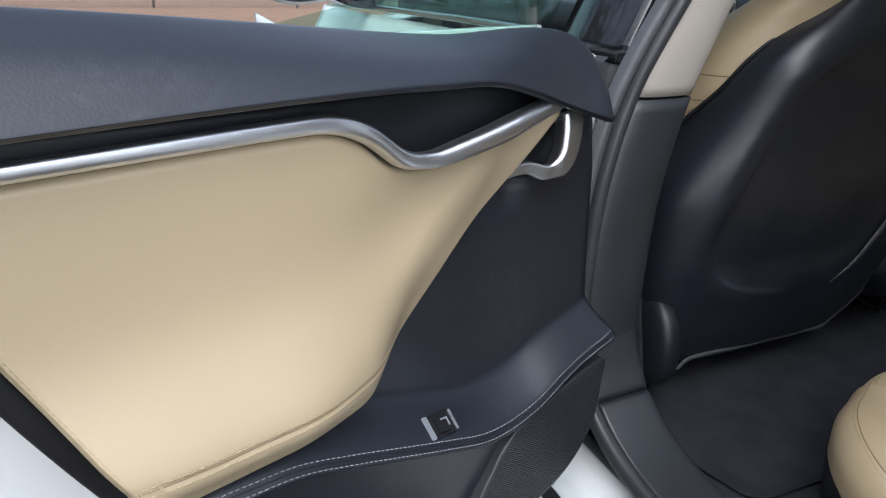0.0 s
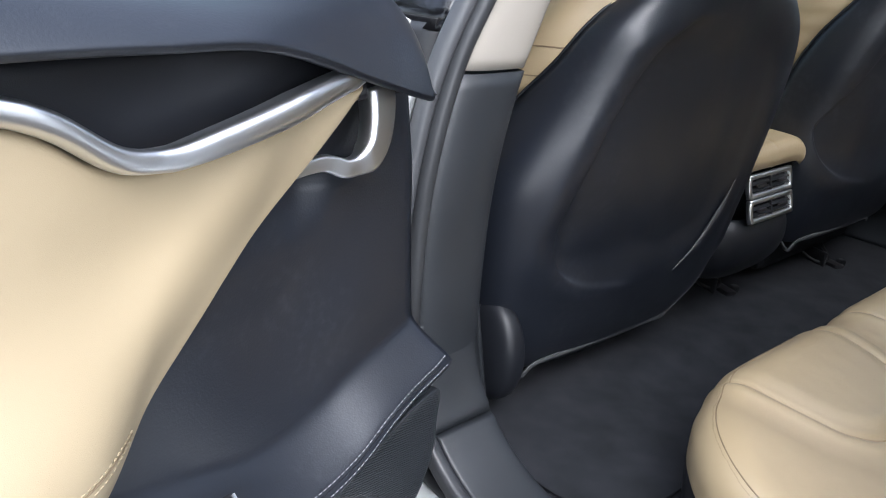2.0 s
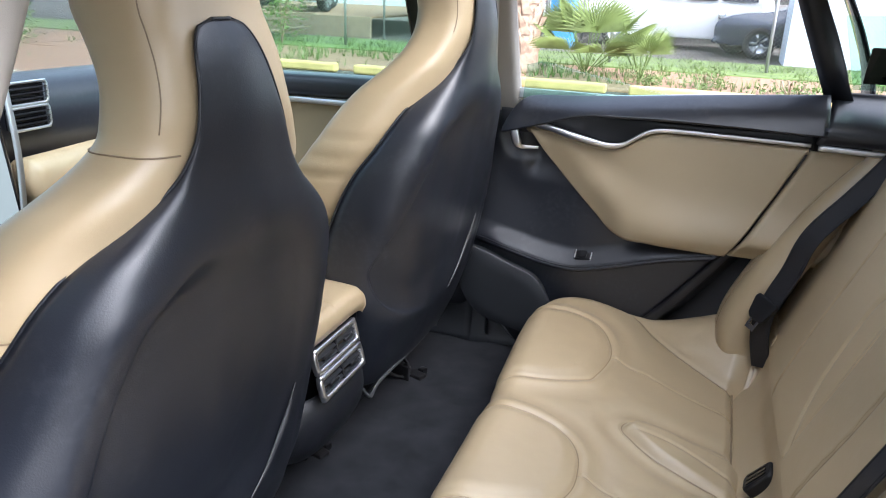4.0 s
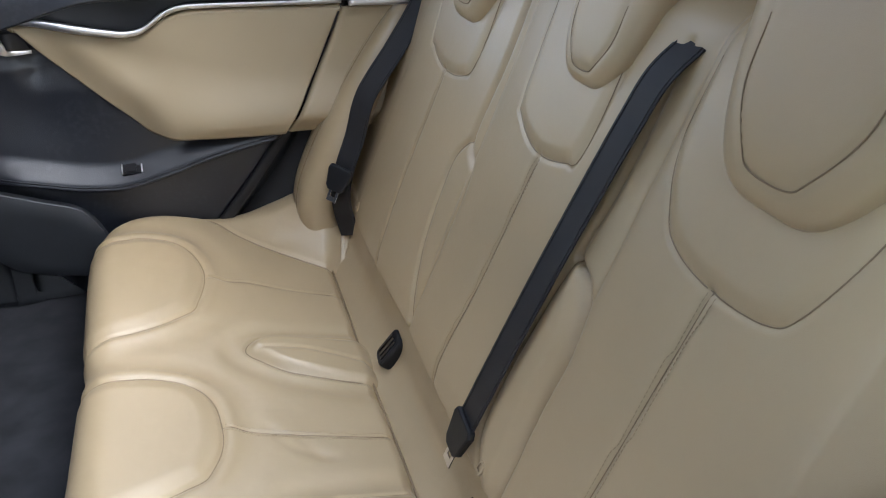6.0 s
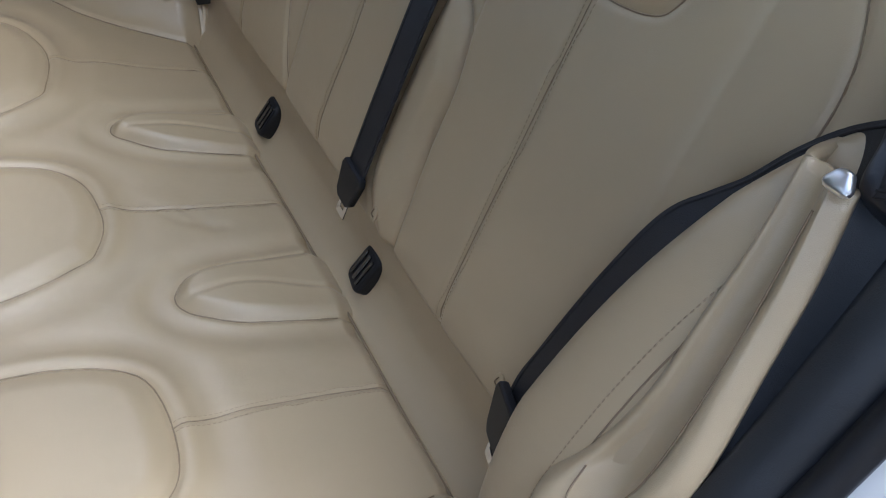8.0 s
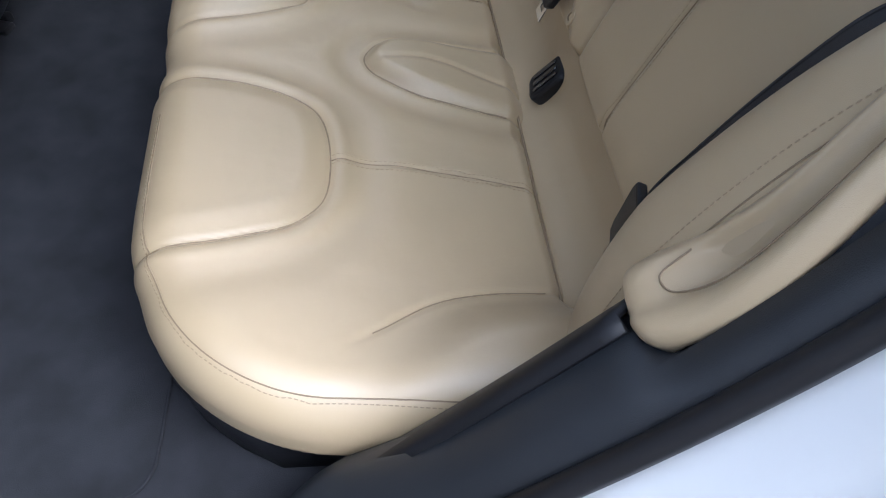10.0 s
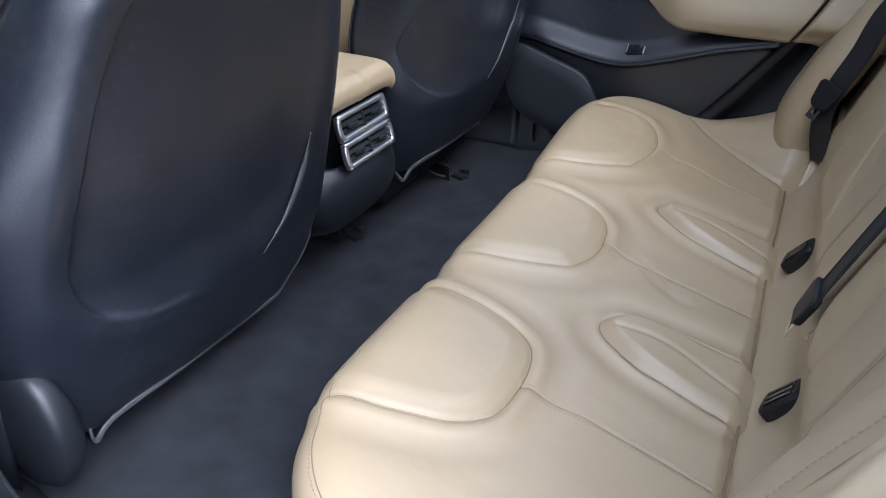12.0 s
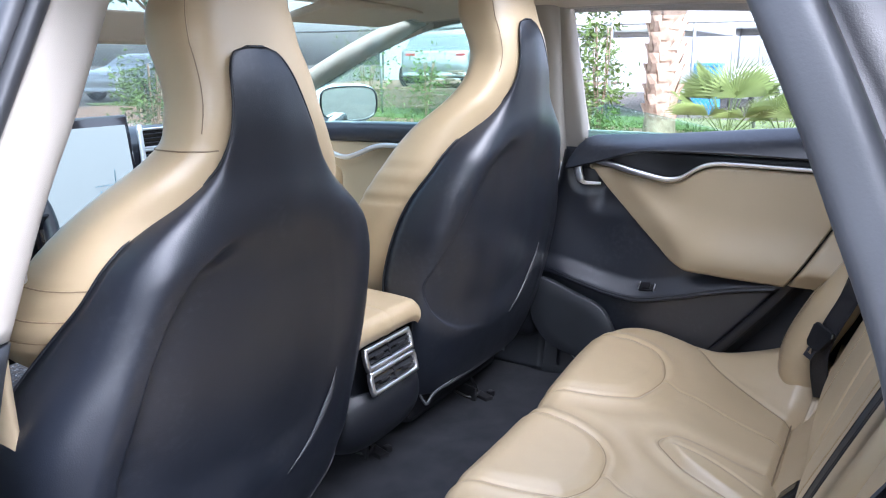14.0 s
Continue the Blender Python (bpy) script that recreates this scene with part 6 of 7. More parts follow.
def rear_door(to, mirrored, at, label):
    """A rear door in its own coordinates: u back from the trim's tip, w into the car, z up; `to` lays them in the world."""
    t = thing("rear_door", at, label, "car door", "rear doors")
    fl = mirrored
    W = lambda P: to(np.asarray(P, float))

    front = [(0.36, 0.05), (0.46, -0.01), (0.50, -0.050), (0.54, -0.115), (0.62, -0.165), (0.73, -0.157), (0.90, -0.120), (1.02, -0.096), (1.14, -0.075)]
    rear = [(0.36, 0.16), (0.50, 0.262), (0.65, 0.388), (0.79, 0.492), (0.93, 0.573), (1.06, 0.630), (1.18, 0.665)]
    ledge = [(-0.20, 0.742), (-0.09, 0.735), (-0.02, 0.720), (0.06, 0.702), (0.14, 0.696), (0.24, 0.718), (0.34, 0.748), (0.43, 0.768), (0.50, 0.780), (0.7, 0.80)]
    if not mirrored:
        front = [(0.36, 0.05), (0.46, -0.01), (0.50, -0.080), (0.54, -0.150), (0.60, -0.199), (0.66, -0.200), (0.725, -0.197), (0.75, -0.183), (0.80, -0.168), (0.88, -0.149), (0.95, -0.133), (1.02, -0.110), (1.14, -0.085)]
        ledge = [(-0.22, 0.732), (-0.165, 0.722), (-0.082, 0.702), (-0.030, 0.684), (0.010, 0.677), (0.060, 0.677), (0.136, 0.696), (0.218, 0.720), (0.288, 0.741), (0.349, 0.757), (0.403, 0.762), (0.50, 0.766), (0.7, 0.775)]

    # inner black panel: the armrest ledge swells into the car, the map pocket lies below
    z = np.concatenate([np.linspace(0.38, 0.66, 30), np.linspace(0.665, 0.80, 50), np.linspace(0.81, 1.075, 34)])
    k = np.linspace(0, 1, 120)
    K, Z = np.meshgrid(k, z, indexing="ij")
    U = curve1(front, Z) * (1 - K) + curve1(rear, Z) * K
    L = curve1(ledge, U)
    w = (0.032 if mirrored else 0.055) * sstep(0.055, 0.0, Z - L) - 0.028 * sstep(0.0, -0.012, Z - L) - 0.012 * sstep(-0.02, -0.2, Z - L)
    w += groove(np.abs(Z - L - 0.006), 0.002, 0.003) + groove(np.abs(Z - L + 0.004), 0.003, 0.003)
    w -= 0.014 * np.exp(-((U - 0.02) / 0.10) ** 2 - ((Z - 0.86) / 0.09) ** 2)
    w *= 1 - (0.55 if mirrored else 0.10) * sstep(-0.04, -0.13, U)
    recess = catmull([(-0.062, 1.045), (-0.058, 0.985), (-0.02, 0.960), (0.075, 0.972), (0.10, 1.0), (0.02, 1.06)], 40, True)
    w -= (0.008 if mirrored else 0.022) * sstep(-0.004, 0.012, sdist(U, Z, recess))
    w -= (0.012 if mirrored else 0.003) * sstep(0.02, 0.0, np.minimum(K, 1 - K))
    w -= 0.016 * sstep(-0.02, 0.03, U) * sstep(0.90, 0.96, Z)
    shell("inner_panel", W(np.stack([U, w - 0.012, Z], 2)), 0.006, BLACK, t, "black leather inner panel with armrest ledge", flip=not fl)
    us = np.linspace(-0.135 if mirrored else -0.185, 0.470, 150)
    for off, lift in ((0.0120, 0.0), (0.0040, -0.001)):
        pts = []
        for u in us:
            zl = float(curve1(ledge, u)) + off
            i = int(np.clip(np.searchsorted(z, zl) - 1, 0, len(z) - 2))
            f_ = (zl - z[i]) / (z[i + 1] - z[i])
            w0, w1 = float(np.interp(u, U[:, i], w[:, i])), float(np.interp(u, U[:, i + 1], w[:, i + 1]))
            pts.append((u, w0 * (1 - f_) + w1 * f_ - 0.0112, zl))
        if off > 0.01:
            mid = [(a, b + 0.0002, c - 0.0045) for a, b, c in pts]
            pipe("welt", W(catmull(mid[::4], 140)), 0.0020, BLACK_SMOOTH, t, "black welt between the sewn rows", n=200, sides=6)
        if not mirrored:
            stitches("stitching", W(catmull(pts[::4], 140)), THREAD_GREY, t, "pale grey thread along the armrest", step=0.0062, size=0.0011, normal=tuple(W((0, 1, 0)) - W((0, 0, 0))))

    # speaker cover, low at the front
    sp = catmull([(-0.128, 0.722), (-0.02, 0.690), (0.050, 0.662), (0.085, 0.610), (0.105, 0.545), (0.135, 0.468), (0.100, 0.458), (0.040, 0.500), (-0.050, 0.518), (-0.112, 0.548), (-0.148, 0.600), (-0.152, 0.660)], 60, True)
    if not mirrored:
        sp = catmull([(-0.190, 0.694), (-0.100, 0.682), (-0.030, 0.662), (0.004, 0.640), (0.022, 0.614), (0.040, 0.585), (0.060, 0.540), (0.078, 0.492), (0.060, 0.482), (0.000, 0.500), (-0.056, 0.516), (-0.120, 0.527), (-0.172, 0.553), (-0.201, 0.600), (-0.200, 0.655)], 60, True)
    C = np.array([(u, 0.020, v) for u, v in sp])
    mid = C.mean(0)
    R = []
    for q, h in ((1.0, -0.012), (1.0, 0.002), (0.992, 0.0045), (0.975, 0.0055), (0.6, 0.0055), (0.3, 0.0055), (0.0, 0.0055)):
        r = mid + (C - mid) * q
        r[:, 1] += h
        R.append(r)
    speaker = link("speaker_cover", W(np.array(R)), grid_faces(len(R), 60, False, True), SILL_PLASTIC, t, "smooth black speaker cover" if mirrored else "ribbed black speaker cover", flip=fl)
    verts, faces = [], []
    for i in range(132):
        # ribs run across, falling a little to the front
        pts = [(-0.22 + 0.32 * q, 0.395 + i * 0.0028 + 0.085 * q) for q in np.linspace(0, 1, 320)]
        pa = np.array(pts)
        pts = [tuple(p) for p in pa[sdist(pa[:, 0], pa[:, 1], sp) > 0.0035]]
        if len(pts) < 3:
            continue
        (u0, v0), (u1, v1) = pts[0], pts[-1]
        o = len(verts)
        e_ = 0.004 / max(u1 - u0, 0.01)
        for q, hh in ((0.0, 0.0252), (min(e_, 0.3), 0.0264), (1 - min(e_, 0.3), 0.0264), (1.0, 0.0252)):
            uu_, vv_ = u0 + (u1 - u0) * q, v0 + (v1 - v0) * q
            verts += [(uu_, 0.0250, vv_ - 0.0012), (uu_, hh, vv_ - 0.0005), (uu_, hh, vv_ + 0.0005), (uu_, 0.0250, vv_ + 0.0012)]
        faces += [(o + 4 * a + b, o + 4 * a + b + 1, o + 4 * a + b + 5, o + 4 * a + b + 4) for a in range(3) for b in range(3)]
    if not mirrored:
        link("speaker_ribs", W(np.array(verts)), faces, SILL_PLASTIC, speaker, smooth=False)

    # tan panel
    top = [(0.0, 1.050), (0.05, 1.046), (0.12, 1.030), (0.18, 1.018), (0.205, 1.016), (0.235, 1.022), (0.275, 1.048), (0.31, 1.060), (0.36, 1.062), (0.50, 1.060), (0.63, 1.058)]
    low = [(0.0, 1.046), (0.03, 1.004), (0.080, 0.943), (0.13, 0.890), (0.178, 0.843), (0.212, 0.812), (0.245, 0.797), (0.32, 0.793), (0.40, 0.791), (0.492, 0.789), (0.53, 0.850), (0.573, 0.930), (0.63, 1.055)]
    us = np.concatenate([np.linspace(0.0, 0.04, 14), np.linspace(0.045, 0.492, 110), np.linspace(0.497, 0.628, 40)])
    v = np.concatenate([np.linspace(0, 0.2, 24), np.linspace(0.22, 1, 50)])
    Uu, V = np.meshgrid(us, v, indexing="ij")
    zl = np.interp(Uu, *zip(*low))
    zl = np.where(Uu < 0.49, curve1(low[:10], np.minimum(Uu, 0.492)), zl)
    zt = curve1(top, Uu)
    Zz = zl + (zt - zl) * V
    arm = sstep(0.17, 0.37, Uu) * (1 - 0.3 * sstep(0.45, 0.63, Uu)) * (0.6 if mirrored else 1.0)
    hgt = Zz - 0.795
    ww = 0.016 + 0.052 * arm * np.exp(-(np.maximum(hgt - 0.035, 0) / 0.060) ** 2)
    ww -= 0.016 * arm * sstep(0.035, 0.0, hgt) ** 1.5
    ww += groove(np.abs(hgt - 0.036), 0.0022, 0.002) * arm * (0 if mirrored else 1)
    d_edge = np.minimum(np.minimum((Zz - zl), (zt - Zz)) , 1)
    ww -= 0.010 * sstep(0.008, 0.0, d_edge)
    ww += 0.006 * np.sin(np.clip(V, 0, 1) * math.pi) * (1 - arm)
    ww -= 0.022 * sstep(0.11, 0.0, Zz - zl) * sstep(0.27, 0.19, Uu) * sstep(0.0, 0.10, Uu)
    ww -= 0.014 * np.exp(-((Uu - 0.20) / 0.08) ** 2 - ((Zz - 0.96) / 0.05) ** 2)
    T = np.stack([Uu, ww, Zz], 2)
    tan = shell("tan_panel", W(T), 0.012, TAN_DOOR, t, "tan leather door panel with padded armrest", flip=not fl)
    # threads along the sloping front edge and along the armrest
    edge = catmull(low[:6], 60) + np.array((0.006, 0.004))
    idx = [int(np.argmin(np.abs(us - e[0]))) for e in edge]
    stitches("stitching", W([(e[0], T[i, 3, 1] + 0.002, e[1]) for e, i in zip(edge, idx)]), THREAD, t, normal=tuple(W((0, 1, 0)) - W((0, 0, 0))))
    level = lambda i, v: np.array((us[i], float(np.interp(v, Zz[i], ww[i])), v))
    if not mirrored:
        seam = [level(i, 0.831) for i in range(56, 129, 3)]
        pipe("seam", W(catmull(seam, 80)), 0.0010, SEAM, t, n=120, sides=5)
    rear_row = [T[i, int(np.argmin(np.abs(Zz[i] - zl[i] - 0.011)))] + (0, 0.0006, 0) for i in range(126, 160, 2)]
    stitches("stitching", W(rear_row), THREAD, t, normal=tuple(W((0, 1, 0)) - W((0, 0, 0))))
    for dz in (() if mirrored else (0.032, 0.040)):
        pts = []
        for i in range(56, 130, 2):
            pts.append(level(i, 0.795 + dz) + (0, 0.0006, 0))
        if len(pts) > 4:
            stitches("stitching", W(pts), THREAD, t, normal=tuple(W((0, 1, 0.6)) - W((0, 0, 0))))

    # chrome pull: a broad blade at the tip that thins to a strip
    C = catmull([(u, 0.030 if 0.03 < u < 0.3 else 0.026, zz + 0.006) for u, zz in top], 90)
    C[:, 1] += 0.008 * np.exp(-((C[:, 0] - 0.10) / 0.09) ** 2)
    prof_w = np.interp(C[:, 0], (0.0, 0.03, 0.10, 0.17, 0.21, 0.26, 0.32, 0.63), (0.010, 0.022, 0.027, 0.023, 0.018, 0.018, 0.018, 0.014))
    pr = np.array(rrect(1.0, 0.9, 0.35))
    prof_w = prof_w * (0.72 if mirrored else 1.0)
    rows = []
    for c, s_ in zip(C, prof_w):
        rows.append([(c[0], c[1] - 0.008 + p[0] * s_ * 1.2, c[2] + p[1] * s_ + 0.25 * p[0] * s_) for p in pr])
    R = W(np.array(rows))
    m = len(pr)
    link("chrome_pull", R, grid_faces(len(C), m, False, True) + [tuple(range(m)), tuple(reversed(range((len(C) - 1) * m, len(C) * m)))], CHROME, t, "satin chrome pull strip", flip=fl)

    # black leather roll below the window
    uu = np.concatenate([np.linspace(-0.058 if mirrored else -0.074, -0.02, 16), np.linspace(-0.015, 0.655, 70)])
    rows = []
    for u in uu:
        sill_z = float(curve1([(-0.10, 1.105), (-0.02, 1.114), (0.2, 1.130), (0.42, 1.150), (0.66, 1.168)], u))
        bot = float(curve1([(-0.10, 1.020), (-0.054, 1.032), (0.0, 1.047), (0.038, 1.058), (0.08, 1.071), (0.143, 1.086), (0.22, 1.090), (0.66, 1.088)], u))
        out = float(curve1([(-0.10, 0.034), (-0.06, 0.040), (0.0, 0.044), (0.66, 0.046)], u))
        cut = float(np.clip((0.010 - u) / 0.068, 0, 1)) ** 1.3 if mirrored else float(np.clip((0.004 - u) / 0.078, 0, 1)) ** 2.2
        sill_z += 0.0 if mirrored else 0.010 * float(sstep(0.16, 0.0, u))
        ws = -0.050 + (out + 0.045) * cut
        zs = (sill_z - 0.002) + (bot + 0.012 - sill_z) * cut ** 2
        rows.append(catmull([(u, ws, zs - 0.004), (u, ws + 0.010 * (1 - cut), zs + 0.001), (u, ws + 0.28 * (out - ws), zs + 0.02 * (zs - bot)), (u, ws + 0.75 * (out - ws), bot + 0.62 * (zs - bot)), (u, out, bot + 0.008), (u, out + 0.001, bot + 0.002), (u, out - 0.006, bot - 0.001), (u, out - 0.03, bot + 0.002), (u, -0.02, bot + 0.004)], 40))
    shell("window_roll", W(np.array(rows)), 0.005, BLACK, t, "black leather roll below the window", flip=fl)
    # dark band behind the pull
    rows = [[(u, 0.002 - 0.012 * math.exp(-((u - 0.17) / 0.09) ** 2), zz) for zz in np.linspace(1.0 if u > 0.02 else 1.03, 1.086, 10)] for u in np.linspace(-0.07, 0.64, 60)]
    shell("pull_recess", W(np.array(rows)), 0.004, BLACK_SMOOTH, t, "smooth black recess behind the pull", flip=fl)

    # door release
    H = catmull([(-0.034, 0.002, 1.040), (-0.036, 0.006, 1.018), (-0.034, 0.008, 0.994), (-0.024, 0.008, 0.980), (-0.002, 0.006, 0.974), (0.026, 0.000, 0.982), (0.072, -0.004, 0.978)], 40)
    if mirrored:
        H = catmull([(-0.030, 0.022, 1.046), (-0.027, 0.026, 1.030), (-0.022, 0.026, 1.012), (-0.014, 0.024, 0.999), (0.000, 0.016, 0.996), (0.030, 0.010, 0.996)], 40)
    sc = np.interp(np.linspace(0, 1, 40), (0, 0.1, 0.5, 0.6, 1), (1.05, 1.1, 1.0, 0.6, 0.36)) * (0.60 if mirrored else 1.0)
    pr = np.array(rrect(0.030, 0.020, 0.006))
    Tt, S, Uq = frames_along(H, (0, 1, 0.001))
    P = H[:, None] + sc[:, None, None] * (S[:, None] * pr[None, :, :1] + Uq[:, None] * pr[None, :, 1:])
    m = len(pr)
    link("door_release", W(P), grid_faces(40, m, False, True) + [tuple(range(m)), tuple(reversed(range(39 * m, 40 * m)))], CHROME, t, "satin chrome door release", flip=fl)

    # window switch on the ledge
    i = int(np.searchsorted(z, 0.732 if mirrored else 0.720))
    u0 = 0.164 if mirrored else 0.138
    o = np.array((u0, float(np.interp(u0, U[:, i], w[:, i])) - 0.0115, z[i]))
    e1, e2 = np.array((1, 0, 0.06)), np.array((0, -0.80, 0.60))
    e1, e2 = e1 / np.linalg.norm(e1), e2 / np.linalg.norm(e2)
    n_ = np.array((0, 0.60, 0.80))
    def plate(name, w_, h_, du, dv, lift, thick, material, parent, lab=""):
        ring = rrect(w_, h_, min(w_, h_) * 0.2, 3)
        q = np.array([[o + e1 * (x + du) + e2 * (y + dv) + n_ * (lift + d) for x, y in ring] for d in (0.0, thick)])
        m_ = len(ring)
        return link(name, W(q), grid_faces(2, m_, False, True) + [tuple(reversed(range(m_))), tuple(range(m_, 2 * m_))], material, parent, lab, smooth=False, flip=fl)
    sk = 0.8
    lf = 0.001 if mirrored else 0.002
    sw = plate("window_switch", 0.056 * sk, 0.034 * sk, 0, 0, lf - 0.008, 0.009, SWITCH, t, "window switch with chrome ends")
    plate("switch_end", 0.003 if mirrored else 0.008, 0.034 * sk, 0.025 * sk, 0, lf - 0.003, 0.0055, CHROME, sw)
    plate("switch_end", 0.0025, 0.030 * sk, -0.025 * sk, 0, lf - 0.003, 0.0055, CHROME, sw)
    plate("switch_paddle", 0.022, 0.020, -0.002, 0.0, lf, 0.004, SWITCH, sw)
    if not mirrored:
        plate("switch_mark", 0.009, 0.0018, -0.004, 0.004, lf + 0.004, 0.0006, CHROME, sw)
        plate("switch_mark", 0.0018, 0.010, -0.009, 0.0, lf + 0.004, 0.0006, CHROME, sw)

    if not mirrored:
        sweep("edge_reflector", W([(0.412, 0.0, 0.676), (0.420, 0.0, 0.686), (0.428, 0.0, 0.695)]), circle(0.0010, 8), RED, t, "small red reflector on the seal", n=10, up=(0, 1, 0.2))
    # outer skin, edge and seal
    z = np.linspace(0.36, 1.12, 40)
    outer = []
    for v in z:
        f_, r_ = float(curve1(front, v)) - 0.015, float(curve1(rear, v)) + 0.152
        wo = -0.15 - 0.02 * math.sin((v - 0.36) / 0.8 * math.pi) + 0.04 * float(sstep(0.95, 1.14, v))
        outer.append([(f_ * (1 - q) + r_ * q, wo + 0.03 * max(0, q - 0.92) / 0.08 * 0, v) for q in np.linspace(0, 1, 30)])
    O = np.array(outer)
    shell("outer_skin", W(O), 0.006, PAINT, t, "white painted outer skin", flip=fl)
    # painted return between the skin and the inner panel
    rows = []
    for v in np.linspace(0.36, 1.10, 30):
        r_ = float(curve1(rear, v))
        rows.append([(r_ - 0.02, -0.018, v), (r_ + 0.012, -0.022, v), (r_ + 0.030, -0.045, v), (r_ + 0.10, -0.062, v), (r_ + 0.135, -0.070, v), (r_ + 0.150, -0.085, v), (r_ + 0.152, -0.150, v)])
    shell("rear_return", W(np.array(rows)), 0.004, BLACK_SMOOTH if fl else PAINT, t, "black inner door edge" if fl else "white painted door edge", flip=fl)
    rows = []
    for v in np.linspace(0.46, 1.04, 24):
        f_ = float(curve1(front, v))
        rows.append([(f_ + 0.02, -0.020, v), (f_ - 0.004, -0.026, v), (f_ - 0.012, -0.06, v), (f_ - 0.015, -0.15, v)])
    shell("front_return", W(np.array(rows)), 0.004, PAINT, t, "white painted front door edge", flip=not fl)
    seal = [(float(curve1(rear, v)) + 0.010, -0.012, v) for v in np.linspace(1.10, 0.40, 16)]
    pts = catmull(seal, 80)
    Tt, S, Uq = frames_along(pts, (0, 1, 0))
    pr = np.array(rrect(0.026, 0.020, 0.008))
    P = pts[:, None] + S[:, None] * pr[None, :, :1] + Uq[:, None] * pr[None, :, 1:]
    link("door_seal", W(P), grid_faces(80, len(pr), False, True), RUBBER, t, "black rubber seal round the door", flip=fl)

    # lowered window
    rows = []
    for q in np.linspace(0, 1, 20):
        u = -0.034 + 0.655 * q
        sill_z = float(curve1([(-0.05, 1.100), (0.2, 1.122), (0.42, 1.142), (0.66, 1.160)], u))
        topz = float(curve1([(-0.05, 1.170), (-0.028, 1.186), (-0.015, 1.190), (0.10, 1.176), (0.27, 1.146), (0.62, 1.080)], u))
        rows.append([(u, -0.062 - 0.25 * (v_ - 1.1), v_) for v_ in np.linspace(1.00, max(topz, 1.04), 8)])
    g = shell("window_pane", W(np.array(rows)), 0.004, GLASS, t, "half-lowered green-tinted window", flip=fl)
    g.visible_shadow = False
    sweep("outer_strip", W([(-0.05, -0.085, 1.095), (0.2, -0.085, 1.118), (0.42, -0.085, 1.138), (0.66, -0.085, 1.155)]), rrect(0.016, 0.014, 0.004), BRIGHT, t, "chrome strip below the window", n=40)
    return t


def right_closed(P):
    P = np.asarray(P, float)
    return np.stack([0.70 - P[..., 1], 0.594 - P[..., 0], P[..., 2]], -1)


_ca, _sa = math.cos(radians(17)), math.sin(radians(17))


def left_open(P):
    P = np.asarray(P, float)
    u = P[..., 0] + 0.17 * (1.045 - P[..., 2]) * np.clip(1 - P[..., 0] / 0.62, 0, 1.1)
    return np.stack([-1.105 - _ca * u + _sa * P[..., 1], 0.595 - _sa * u - _ca * P[..., 1], P[..., 2] - 0.004 + 0.015 * P[..., 0]], -1)


rear_door(left_open, False, (-1.25, 0.5, 0.36), "open white rear door, tan and black leather inside")
rear_door(right_closed, True, (0.78, 0.35, 0.36), "closed rear door, tan and black leather inside")

# ---- outside ----


def leaf_cloud(name, centre, size, count, leaf, material, parent=None, label="", seed=1, stems=True):
    """Many small bent leaves in loose clumps."""
    r = random.Random(seed)
    clumps = [(Vector((r.gauss(0, 0.34), r.gauss(0, 0.34), r.gauss(0, 0.34))), r.uniform(0.12, 0.30)) for _ in range(max(6, count // 60))]
    V, F = [], []
    for _ in range(count):
        c, q = r.choice(clumps)
        p = c + Vector((r.gauss(0, q), r.gauss(0, q), r.gauss(0, q)))
        p = Vector((p.x * size[0], p.y * size[1], p.z * size[2])) + Vector(centre)
        d = Vector((r.gauss(0, 1), r.gauss(0, 1), r.gauss(0, 0.6))).normalized()
        s = d.orthogonal().normalized()
        s.rotate(Euler((r.random() * 6, r.random() * 6, 0)))
        s = d.cross(s).normalized()
        L = leaf * r.uniform(0.6, 1.3)
        o = len(V)
        up = d.cross(s) * L * 0.12
        V += [p, p + d * L * 0.5 + s * L * 0.22 + up, p + d * L, p + d * L * 0.5 - s * L * 0.22 + up]
        F += [(o, o + 1, o + 2), (o, o + 2, o + 3)]
    return link(name, V, F, material, parent, label, smooth=False)


def bush(at, size, count, leaf, material, label, seed):
    t = thing("bush", (at[0], at[1], GROUND), label, "bush", "bushes by the fence")
    c = (at[0], at[1], GROUND + size[2] * 0.62)
    leaf_cloud("crown", c, size, count, leaf, material, t, seed=seed)
    r = random.Random(seed)
    for k in range(5):
        a = r.random() * 6.28
        sweep("stem", [(at[0], at[1], GROUND), (at[0] + 0.12 * math.cos(a) * size[0], at[1] + 0.12 * math.sin(a), GROUND + size[2] * 0.5), (at[0] + 0.3 * math.cos(a) * size[0], at[1] + 0.3 * math.sin(a) * size[1], GROUND + size[2] * 1.0)], circle(0.012, 6), WOOD, t, n=10, up=(1, 0.1, 0))
    return t


# planted strip beyond the passenger side, and grass behind it
def strip(name, x0, x1, y0, y1, z, material, label, cat, bumps=0.02):
    xs, ys = np.linspace(x0, x1, 50), np.linspace(y0, y1, 90)
    P = np.array([[(x, y, z + bumps * noise.noise((x * 1.7, y * 1.7, 5)) * min(1, 6 * (x - x0) / (x1 - x0), 6 * (x1 - x) / (x1 - x0))) for y in ys] for x in xs])
    return tagged(shell(name, P, 0.05, material), label, cat, kind="structure")


